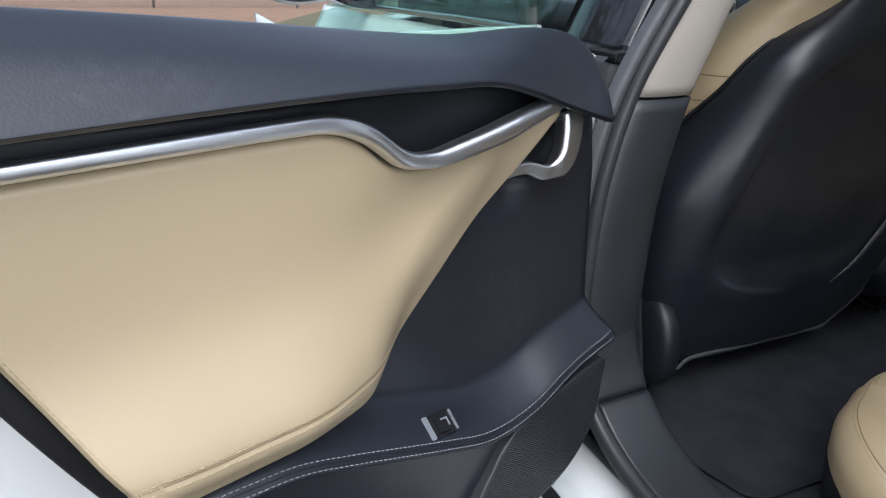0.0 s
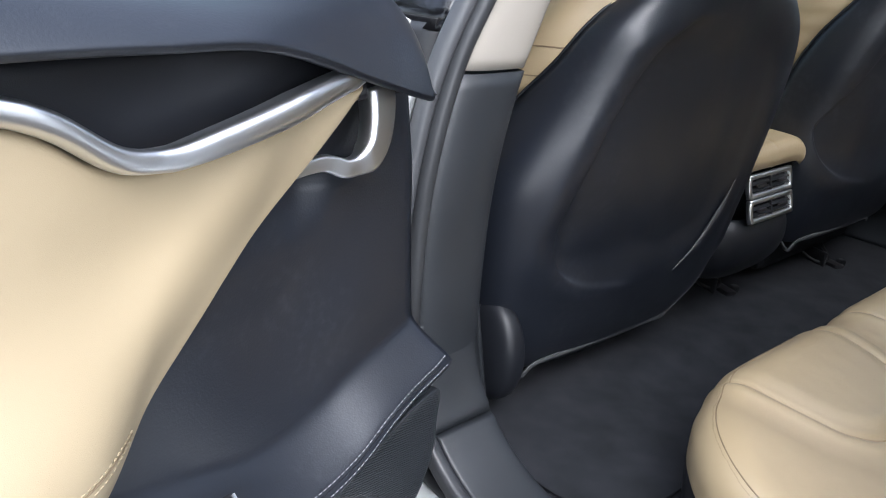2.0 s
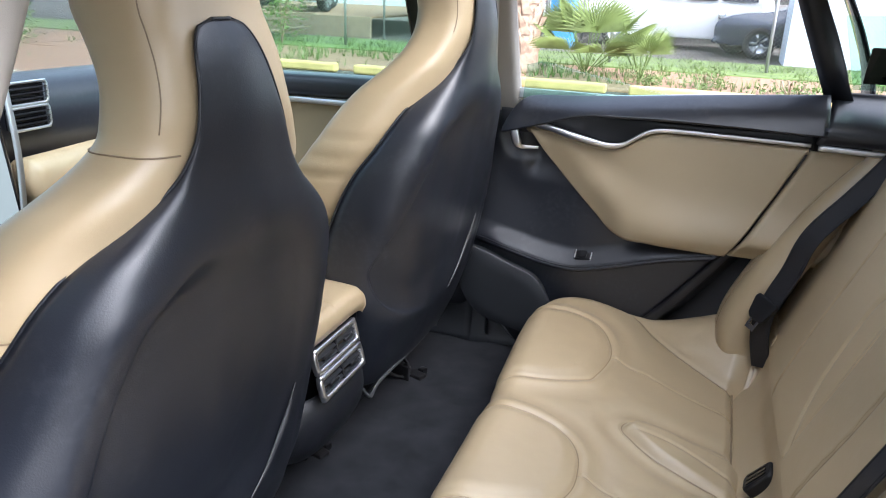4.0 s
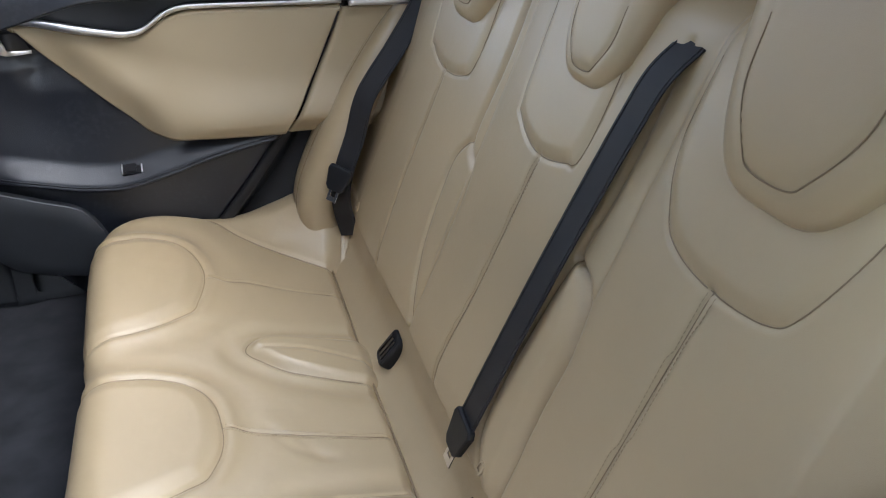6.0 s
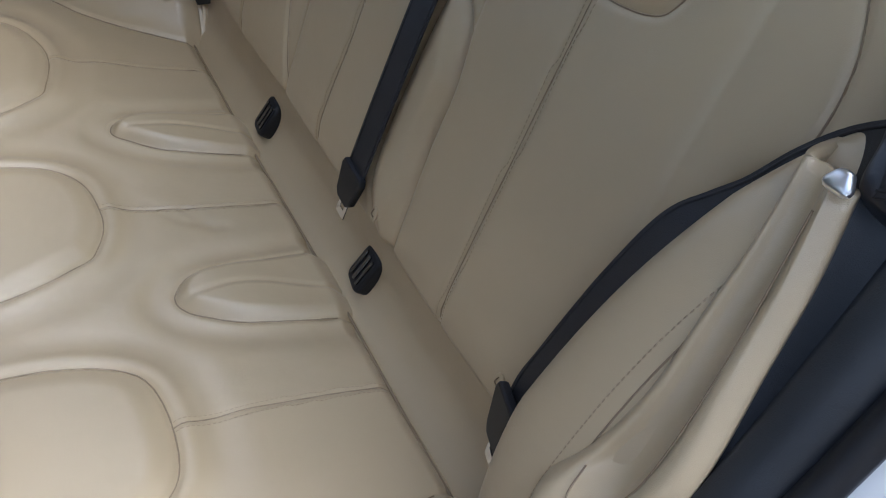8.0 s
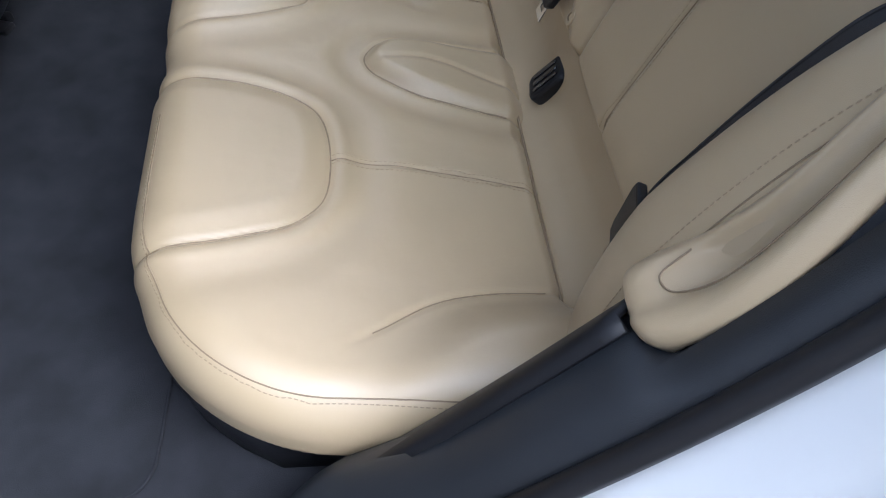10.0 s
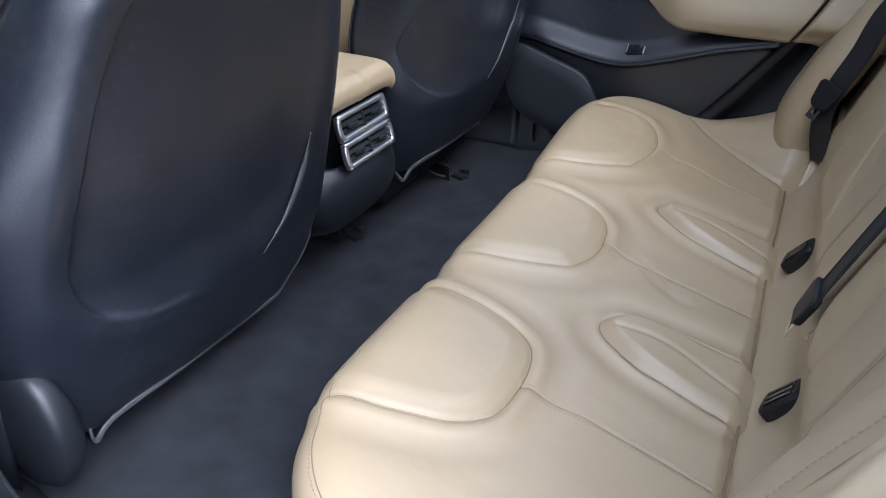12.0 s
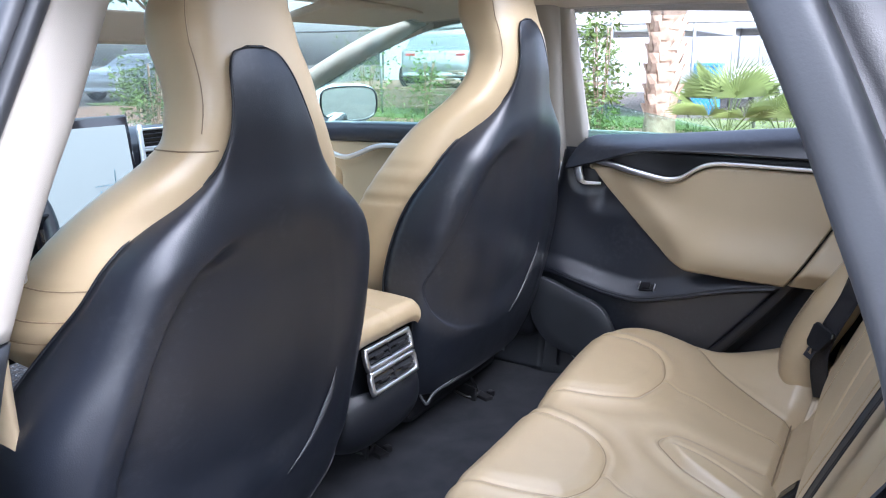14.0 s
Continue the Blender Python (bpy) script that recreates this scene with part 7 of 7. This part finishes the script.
strip("pavement_planting_bed", 9.5, 12.6, -9, 12, GROUND + 0.03, SOIL, "brown mulch bed with fallen leaves", "ground")
strip("pavement_lawn", 12.6, 15.2, -10, 20, GROUND + 0.05, GRASS_M, "patchy green lawn behind the fence", "lawn")
strip("pavement_terrace", 16.2, 25.0, 8.2, 17.0, GROUND + 0.5, SOIL, "low raised earth terrace beyond the fence", "ground")
tagged(box("wall_terrace", (16.15, 12.6, GROUND + 0.24), (0.12, 8.8, 0.5), WOOD, bevel=0.01), "weathered timber edge of the terrace", "retaining wall", kind="structure")
strip("pavement_front_bed", -6.0, 13.4, 7.0, 19.0, GROUND + 0.026, SOIL, "brown mulch bed in front of the car", "ground")

for _y in range(-4, 8, 2):
    _k = tagged(box("wheel_stop", (9.25, _y + 0.4, GROUND + 0.07), (0.16, 1.7, 0.13), YELLOW, bevel=0.03), "yellow painted concrete wheel stop", "wheel stop", "wheel stops")


def grass_tufts(name, n, x0, x1, y0, y1, tall, material, seed):
    r = random.Random(seed)
    V, F = [], []
    for _ in range(n):
        x, y = r.uniform(x0, x1), r.uniform(y0, y1)
        if noise.noise((x * 0.9, y * 0.9, 3)) < -0.1:
            continue
        for _b in range(5):
            a, L = r.random() * 6.28, tall * r.uniform(0.5, 1.2)
            o = len(V)
            w = 0.006
            V += [(x - w * math.sin(a), y + w * math.cos(a), GROUND + 0.02), (x + w * math.sin(a), y - w * math.cos(a), GROUND + 0.02), (x + 0.4 * L * math.cos(a), y + 0.4 * L * math.sin(a), GROUND + L)]
            F.append((o, o + 1, o + 2))
    tagged(link(name, V, F, material, smooth=False), "tufts of green grass and weeds", "grass", kind="stuff")


grass_tufts("grass", 2800, 10.2, 15.0, -8, 12, 0.16, GRASS_M, 3)
grass_tufts("weeds", 700, 9.8, 12.5, -5, 9, 0.22, LEAF, 4)


def palm(at):
    t = thing("palm_tree", (at[0], at[1], GROUND), "palm trunk with crossed leaf bases on the bed", "palm tree")
    link_r = 0.235
    C = [(at[0] + 0.05 * math.sin(z), at[1], GROUND + z) for z in (0.0, 1.0, 2.0, 3.2, 4.5)]
    sweep("trunk", C, circle(link_r, 16), BARK, t, n=40, up=(1, 0, 0), scale=[(0, 1.15), (0.15, 0.95), (1, 0.9)])
    r = random.Random(5)
    V, F = [], []
    for i in range(26):
        for j in range(7):
            a = 2 * math.pi * (j + 0.5 * (i % 2)) / 7 + r.uniform(-0.08, 0.08)
            z = GROUND + 0.30 + i * 0.155
            rr = link_r * 0.92
            c, s = math.cos(a), math.sin(a)
            x0, y0 = at[0] + rr * c, at[1] + rr * s
            V, F, o = [], [], 0
            out = r.uniform(0.05, 0.10)
            for w, dz, d in ((-0.085, 0, 0.0), (0.085, 0, 0.0), (0.052, 0.12, 0.035), (-0.052, 0.12, 0.035), (0.034, 0.27, out), (-0.034, 0.27, out)):
                lean = 0.055 if (i + j) % 2 else -0.055
                V.append((x0 + c * d - s * (w + lean * dz * 8), y0 + s * d + c * (w + lean * dz * 8), z + dz))
            for dz, d in ((0.0, -0.02), (0.12, 0.01), (0.27, out - 0.03)):
                V.append((x0 + c * d, y0 + s * d, z + dz))
            F += [(o, o + 1, o + 2, o + 3), (o + 3, o + 2, o + 4, o + 5), (o + 1, o + 6, o + 7, o + 2), (o + 6, o, o + 3, o + 7), (o + 2, o + 7, o + 8, o + 4), (o + 7, o + 3, o + 5, o + 8), (o + 4, o + 8, o + 5)]
            link("leaf_base", V, F, BARK, t, smooth=False)

    V, F = [], []
    top = Vector((at[0], at[1], GROUND + 4.5))
    for i in range(26):
        a, e = r.random() * 6.28, r.uniform(-0.3, 1.1)
        d = Vector((math.cos(a) * math.cos(e), math.sin(a) * math.cos(e), math.sin(e)))
        for k in range(24):
            b = (k - 12) / 12 * 1.2
            q = d.copy()
            q.rotate(Euler((0, 0, b)))
            o = len(V)
            p = top + d * 0.7
            s = q.cross(Vector((0, 0, 1))).normalized() * 0.02
            V += [p - s, p + s, p + q * 0.8 - Vector((0, 0, 0.15))]
            F.append((o, o + 1, o + 2))
    tagged(link("frond", V, F, LEAF_DARK, t, "green fan fronds at the top", smooth=False), kind="stuff")


palm((11.0, 3.15))


def palmetto(at, n, size, seed):
    t = thing("palmetto", (at[0], at[1], GROUND), "low fan palm with pointed green leaves", "palm plant", "low fan palms")
    r = random.Random(seed)
    for i in range(n):
        a, e = 6.28 * i / n + r.uniform(-0.3, 0.3), r.uniform(0.45, 1.35)
        d = Vector((math.cos(a) * math.cos(e), math.sin(a) * math.cos(e), math.sin(e)))
        p = Vector((at[0], at[1], GROUND + 0.1)) + d * size * 0.55
        V, F = [], []
        sd = d.cross(Vector((0, 0, 1))).normalized()
        for k in range(25):
            b = (k - 12) / 12 * 1.35
            q = (d * math.cos(b) + sd * math.sin(b)).normalized()
            o = len(V)
            s = q.cross(d.cross(sd)).normalized() * 0.0065 * size
            m_ = p + q * size * 0.28
            V += [p, m_ + s, p + q * size * 0.55 - Vector((0, 0, 0.06 * size)), m_ - s]
            F += [(o, o + 1, o + 2), (o, o + 2, o + 3)]
        link("fan_leaf", V, F, FAN_LEAF, t, smooth=False)
        sweep("leaf_stalk", [(at[0], at[1], GROUND), tuple(p)], circle(0.008, 5), LEAF, t, n=4, up=(1, 0.2, 0))


palmetto((11.4, 2.2), 16, 1.25, 11)
palmetto((11.0, 1.3), 10, 0.8, 12)
bush((11.0, 4.15), (0.75, 0.62, 1.75), 1500, 0.11, LEAF, "leafy green sapling beside the palm", 21)
bush((11.6, 9.3), (0.8, 0.8, 1.15), 900, 0.08, LEAF, "loose green bush in the mulch bed", 22)
bush((12.9, 8.7), (0.8, 0.6, 1.2), 800, 0.08, LEAF, "loose green bush in the mulch bed", 23)
bush((7.4, 10.6), (0.7, 0.6, 1.2), 900, 0.09, LEAF, "tall green bush before the fence", 24)
bush((8.6, 12.2), (0.6, 0.5, 0.9), 600, 0.08, LEAF_DARK, "dark green bush before the fence", 25)
bush((9.8, 12.6), (0.8, 0.6, 1.1), 900, 0.09, LEAF, "tall green bush before the fence", 26)
for _i, (_x, _y) in enumerate(((10.6, 0.3), (10.4, 1.2), (10.6, 3.6), (10.3, -0.8))):
    bush((_x, _y), (0.6, 0.6, 0.22), 500, 0.05, LEAF, "low green ground cover on the mulch", 40 + _i)


def fence(name, p, q, tall, label):
    """Chain-link: crossed wires between posts."""
    t = thing("chain_link_fence", (p[0], p[1], GROUND), label, "fence", "chain-link fences")
    p, q = np.array((*p, GROUND)), np.array((*q, GROUND))
    L = np.linalg.norm(q - p)
    d = (q - p) / L
    n = int(L / 2.4)
    for i in range(n + 1):
        b = p + d * L * i / n
        sweep("post", [b, b + (0, 0, tall + 0.05)], circle(0.028, 8), WIRE, t, n=3, up=(1, 0.1, 0))
    sweep("top_rail", [p + (0, 0, tall), q + (0, 0, tall)], circle(0.02, 8), WIRE, t, n=3)
    V, F = [], []
    s_ = np.array((-d[1], d[0], 0))
    step = 0.075
    k = -tall
    while k < L:
        for e in (1, -1):
            a0, a1 = k, k + tall
            z0, z1 = (0.05, tall) if e > 0 else (tall, 0.05)
            lo, hi = max(0, -k / tall), min(1, (L - k) / tall)
            if hi <= lo:
                continue
            u0, u1 = p + d * (a0 + tall * lo) + (0, 0, z0 + (z1 - z0) * lo), p + d * (a0 + tall * hi) + (0, 0, z0 + (z1 - z0) * hi)
            o = len(V)
            w = np.array((0, 0, 0.0028))
            ss = s_ * 0.0028
            V += [u0 - w, u0 + w + ss, u0 + w - ss, u1 - w, u1 + w + ss, u1 + w - ss]
            F += [(o, o + 1, o + 4, o + 3), (o + 1, o + 2, o + 5, o + 4), (o + 2, o, o + 3, o + 5)]
        k += step
    tagged(link("wire_mesh", V, F, WIRE, t, "crossed galvanised wires", smooth=False), kind="stuff")


fence("side", (13.4, -6), (13.4, 12.9), 1.9, "galvanised chain-link fence along the lawn")
fence("front", (-5, 17.0), (13.4, 13.0), 1.75, "galvanised chain-link fence in front of the car")


def wheel(t, c, r, w, along):
    ax = Vector((1, 0, 0)) if along == "y" else Vector((0, 1, 0))
    o = np.array(c)
    ring = lambda rad, off: [tuple(o + np.array((math.cos(a) * rad if along == "x" else off, math.cos(a) * rad if along == "y" else off, math.sin(a) * rad))) for a in np.linspace(0, 2 * math.pi, 28, endpoint=False)]
    ty = link("wheel", np.array([ring(r * 0.62, w / 2), ring(r * 0.9, w / 2), ring(r, w * 0.3), ring(r, -w * 0.3), ring(r * 0.9, -w / 2), ring(r * 0.62, -w / 2)]), grid_faces(6, 28, True, True), TYRE, t, "black tyre and alloy rim")
    for s in (-1, 1):
        link("rim", np.array([ring(r * 0.63, s * w * 0.42), ring(r * 0.57, s * w * 0.30), ring(r * 0.18, s * w * 0.36), ring(0.001, s * w * 0.38)]), grid_faces(4, 28, False, True), SILVER, ty)
        for k in range(5):
            a = 2 * math.pi * k / 5
            q = lambda rad: tuple(o + np.array((math.cos(a) * rad if along == "x" else s * w * 0.40, math.cos(a) * rad if along == "y" else s * w * 0.40, math.sin(a) * rad)))
            sweep("spoke", [q(r * 0.1), q(r * 0.58)], rrect(0.05, 0.02, 0.006), SILVER, ty, n=3, up=tuple(ax))


def parked_car(at, turn, L, wd, profile, glasses, paint, label, rw=0.34, base=GROUND):
    """A car body lofted across its width from a side profile, with its panes set in."""
    t = thing("parked_car", (at[0], at[1], base), label, "car", "cars beyond the fences")
    m = pose(at[0], at[1], base, 0, 0, turn)
    pr = catmull(profile, 90, True)
    ks = np.array([-1, -0.97, -0.9, -0.6, 0, 0.6, 0.9, 0.97, 1])
    rows = []
    for k in ks:
        row = []
        for y, z in pr:
            tum = 1 - 0.16 * float(sstep(0.95, 1.55, z))
            inset = 1.0 if abs(k) < 0.95 else (0.985 if abs(k) < 0.99 else 0.93)
            cy = L / 2
            row.append(tuple(m @ Vector((k * wd / 2 * tum, (y - cy) * inset, max(0.24, 0.7 + (z - 0.7) * inset)))))
        rows.append(row)
    n = len(pr)
    body = link("body", np.array(rows), grid_faces(len(ks), n, False, True) + [tuple(range(n)), tuple(reversed(range((len(ks) - 1) * n, len(ks) * n)))], paint, t)
    for s in (-1, 1):
        for g in glasses:
            V = []
            for y, z in g:
                tum = 1 - 0.16 * float(sstep(0.95, 1.55, z))
                V.append(m @ Vector((s * (wd / 2 * tum + 0.004), y - L / 2, z)))
            W2 = [v + (m.to_3x3() @ Vector((s * 0.006, 0, 0))) for v in V]
            k = len(V)
            link("side_window", [tuple(v) for v in V + W2], [tuple(range(k)), tuple(range(k, 2 * k))] + [(i, (i + 1) % k, k + (i + 1) % k, k + i) for i in range(k)], GLOSS_BLACK, t, "dark side window", smooth=False)
    for y in (0.17 * L, 0.80 * L):
        for s in (-1, 1):
            p = m @ Vector((s * (wd / 2 - 0.08), y - L / 2, rw))
            wheel(t, tuple(p), rw, 0.21, "y" if abs(turn % 180) < 45 or abs(turn % 180) > 135 else "x")
    for s in (-1, 1):
        for y, mt, lab in ((0.0, RED, "red tail lamp"), (L, BRIGHT, "head lamp")):
            c = m @ Vector((s * wd * 0.36, y - L / 2 + (0.10 if y == 0 else -0.10), 0.86))
            box("lamp", tuple(c), (0.30, 0.16, 0.13), mt, t, lab, 0.03, turn=turn)
    return t


SUV = [(0.0, 0.45), (0.02, 0.95), (0.10, 1.12), (0.28, 1.62), (0.45, 1.72), (1.6, 1.78), (2.35, 1.74), (2.95, 1.20), (3.3, 1.12), (4.2, 1.04), (4.42, 0.92), (4.46, 0.45), (4.3, 0.30), (2.2, 0.28), (0.2, 0.30)]
SUVG = [[(0.35, 1.16), (0.50, 1.60), (1.15, 1.64), (1.15, 1.16)], [(1.25, 1.16), (1.25, 1.64), (1.95, 1.64), (1.95, 1.16)], [(2.05, 1.16), (2.05, 1.64), (2.40, 1.62), (2.85, 1.18)]]
SEDAN = [(0.0, 0.45), (0.02, 0.85), (0.12, 1.02), (0.65, 1.08), (1.15, 1.36), (1.6, 1.46), (2.3, 1.46), (2.8, 1.34), (3.35, 1.04), (4.2, 0.92), (4.62, 0.76), (4.66, 0.45), (4.5, 0.28), (2.3, 0.26), (0.2, 0.28)]
SEDG = [[(1.0, 1.08), (1.25, 1.32), (1.62, 1.40), (1.80, 1.40), (1.80, 1.06)], [(1.90, 1.06), (1.90, 1.40), (2.30, 1.40), (2.72, 1.30), (3.10, 1.06)]]
parked_car((19.6, 1.3), -6, 4.46, 1.85, SUV, SUVG, PAINT, "white parked four-wheel-drive car beyond the fence", 0.38)
parked_car((17.9, -1.95), 0, 4.66, 1.85, SEDAN, SEDG, DARK_PAINT, "dark parked saloon beyond the fence")
parked_car((18.6, 11.6), -65, 4.66, 1.85, SEDAN, SEDG, SILVER, "silver parked saloon on a low terrace behind boards", base=GROUND + 0.5)
parked_car((16.0, 21.5), 100, 4.66, 1.85, SEDAN, SEDG, SILVER, "silver parked saloon beyond the front fence")


def boards():
    t = thing("board_pile", (14.9, 9.7, GROUND), "pile of weathered wooden boards and pallets", "wood pile")
    r = random.Random(9)
    for i in range(16):
        box("board", (14.9 + r.uniform(-0.4, 0.4), 9.7 + r.uniform(-0.6, 0.6), GROUND + 0.08 + 0.06 * i), (r.uniform(0.9, 1.6), 0.14, 0.035), WOOD, t, bevel=0.004, turn=r.uniform(-40, 40), tilt=r.uniform(-4, 4))


boards()


def canopy(at, w, d, tall):
    t = thing("canopy_tent", (at[0], at[1], GROUND), "pale canvas canopy on metal poles", "canopy")
    c = Vector((at[0], at[1], GROUND + tall + 0.8))
    co = [(at[0] + a * w / 2, at[1] + b * d / 2, GROUND + tall) for a, b in ((-1, -1), (1, -1), (1, 1), (-1, 1))]
    for i in range(4):
        p, q = np.array(co[i]), np.array(co[(i + 1) % 4])
        P = np.array([[(p * (1 - u) + q * u) * (1 - v) + np.array(c) * v + np.array((0, 0, -0.12 * math.sin(v * math.pi))) for u in np.linspace(0, 1, 8)] for v in np.linspace(0, 0.99, 8)])
        shell("canvas_panel", P, 0.004, CANVAS, t, flip=True)
        shell("valance", np.array([[p * (1 - u) + q * u - np.array((0, 0, 0.25 * v)) for u in np.linspace(0, 1, 8)] for v in (0, 1)]), 0.003, CANVAS, t)
        sweep("pole", [(p[0], p[1], GROUND), tuple(p)], circle(0.03, 8), WIRE, t, n=3, up=(1, 0.1, 0))


canopy((18.5, 5.9), 4.5, 4.0, 2.1)
canopy((24.5, 0.5), 7.0, 9.0, 2.3)


def shed(at, size, turn, material, label):
    t = thing("shed", (at[0], at[1], GROUND), label, "building", "sheds beyond the fence")
    x, y, z = size
    box("wall", (at[0], at[1], GROUND + z / 2), size, material, t, bevel=0.01, turn=turn)
    m = pose(at[0], at[1], GROUND, 0, 0, turn)
    for i in range(int(z / 0.2)):
        for s in (-1, 1):
            c = m @ Vector((s * (x / 2 + 0.006), 0, 0.2 * i + 0.1))
            box("siding_board", tuple(c), (0.014, y, 0.19), material, t, bevel=0.003, turn=turn, tilt=0)
    for s in (-1, 1):
        slab("roof_slope", [(-y / 2 - 0.2, 0), (y / 2 + 0.2, 0), (y / 2 + 0.2, x / 2 + 0.3), (-y / 2 - 0.2, x / 2 + 0.3)], m @ Vector((s * (x / 2 + 0.25), 0, z - 0.05)), m.to_3x3() @ Vector((0, 1 * -s, 0)), m.to_3x3() @ Vector((-s * 1, 0, 0.45)), 0.05, SILVER, t, "grey sheet roof", 0.005)


shed((16.15, -3.5), (1.5, 5.0, 2.6), 0, WALLPAINT, "pale blue sided shed with sheet roof")
shed((32.0, 10.0), (6.0, 22.0, 4.0), 0, CANVAS, "long white workshop with sheet roof")
_b = thing("blue_bin", (17.3, 3.8, GROUND), "blue upright bin beside the canopy", "bin")
box("bin_body", (17.3, 3.8, GROUND + 0.55), (0.6, 0.6, 1.1), BLUE, _b, bevel=0.04)
box("bin_lid", (17.3, 3.8, GROUND + 1.13), (0.66, 0.66, 0.08), BLUE, _b, bevel=0.02)


def tree(at, tall, spread, seed, count=2600):
    t = thing("tree", (at[0], at[1], GROUND), "broad dark green tree standing in the yard", "tree", "yard trees")
    r = random.Random(seed)
    sweep("trunk", [(at[0], at[1], GROUND), (at[0] + 0.1, at[1], GROUND + tall * 0.3), (at[0], at[1] + 0.1, GROUND + tall * 0.75)], circle(0.17, 10), WOOD, t, n=14, up=(1, 0.1, 0), scale=[(0, 1.2), (1, 0.35)])
    for k in range(7):
        a = r.random() * 6.28
        z0 = GROUND + tall * r.uniform(0.35, 0.6)
        sweep("limb", [(at[0], at[1], z0), (at[0] + math.cos(a) * spread * 0.4, at[1] + math.sin(a) * spread * 0.4, z0 + tall * 0.15), (at[0] + math.cos(a) * spread * 0.8, at[1] + math.sin(a) * spread * 0.8, z0 + tall * 0.2)], circle(0.06, 6), WOOD, t, n=10, up=(0.1, 0.2, 1), scale=[(0, 1), (1, 0.3)])
    leaf_cloud("crown", (at[0], at[1], GROUND + tall * 0.68), (spread * 1.1, spread * 1.1, tall * 0.36), count, 0.28, LEAF_DARK, t, seed=seed)


tree((-7.5, -5.5), 6.0, 2.6, 31)
tree((-9.0, 1.5), 7.0, 3.0, 32)
tree((-5.2, 9.0), 6.5, 3.0, 35)
tree((-9.5, 7.0), 6.0, 2.8, 36)
# next two are added out of view, to block low sky light from the left
tree((-8.0, 4.2), 6.0, 2.8, 37, 3200)
tree((-7.5, -1.8), 6.0, 2.8, 38, 3200)
tree((24.5, -9.5), 6.0, 2.6, 33)
tree((14.5, 19.0), 6.5, 2.8, 34)


# ---- the rest of the car's own body ----


def car_ends():
    t = thing("car_body_ends", (0.0, 0.3, GROUND), "white painted bonnet, boot lid and lower body", "car body", kind="structure")
    xs = np.linspace(-1, 1, 40)
    rows = []
    for k in np.linspace(0, 1, 24):
        y, z, w = 1.98 + 1.05 * k, 1.055 - 0.13 * k ** 1.6 - 0.22 * max(0.0, k - 0.82) / 0.18, 0.86 - 0.20 * k ** 2.2
        rows.append([(w * a, y - 0.20 * abs(a) ** 2.4 * (0.4 + 0.6 * k), z - 0.07 * abs(a) ** 3) for a in xs])
    shell("bonnet", np.array(rows), 0.006, PAINT, t, "white painted bonnet", flip=True)
    rows = []
    for k in np.linspace(0, 1, 24):
        y, z, w = -1.30 - 0.36 * k, 1.115 - 0.03 * k - 0.34 * max(0.0, k - 0.55) ** 1.2, 0.80 - 0.08 * k ** 2
        rows.append([(w * a, y + 0.14 * abs(a) ** 2.6, z - 0.06 * abs(a) ** 3) for a in xs])
    shell("boot_lid", np.array(rows), 0.006, PAINT, t, "white painted boot lid")
    for e, y0, name in ((1, 2.98, "front_bumper"), (-1, -1.64, "rear_bumper")):
        rows = []
        for z, d in ((0.26, -0.10), (0.34, -0.02), (0.50, 0.02), (0.66, 0.02), (0.80, -0.02), (0.90, -0.08)):
            rows.append([(0.92 * a, y0 + e * (d - 0.34 * abs(a) ** 3), z) for a in xs])
        shell(name, np.array(rows), 0.008, PAINT, t, "white painted bumper", flip=e > 0)
    for s in (-1, 1):
        n = "left" if s < 0 else "right"
        rows = [[(s * (0.955 - 0.10 * max(0.0, y - 2.3)), y, z) for y in np.linspace(2.05, 2.78, 14)] for z in np.linspace(0.40, 0.98, 10)]
        shell("front_wing_" + n, np.array(rows), 0.006, PAINT, t, "white painted front wing", flip=s < 0)
        for y in (2.18, -0.78):
            wheel(t, (s * 0.83, y, GROUND + 0.34), 0.34, 0.24, "y")


car_ends()
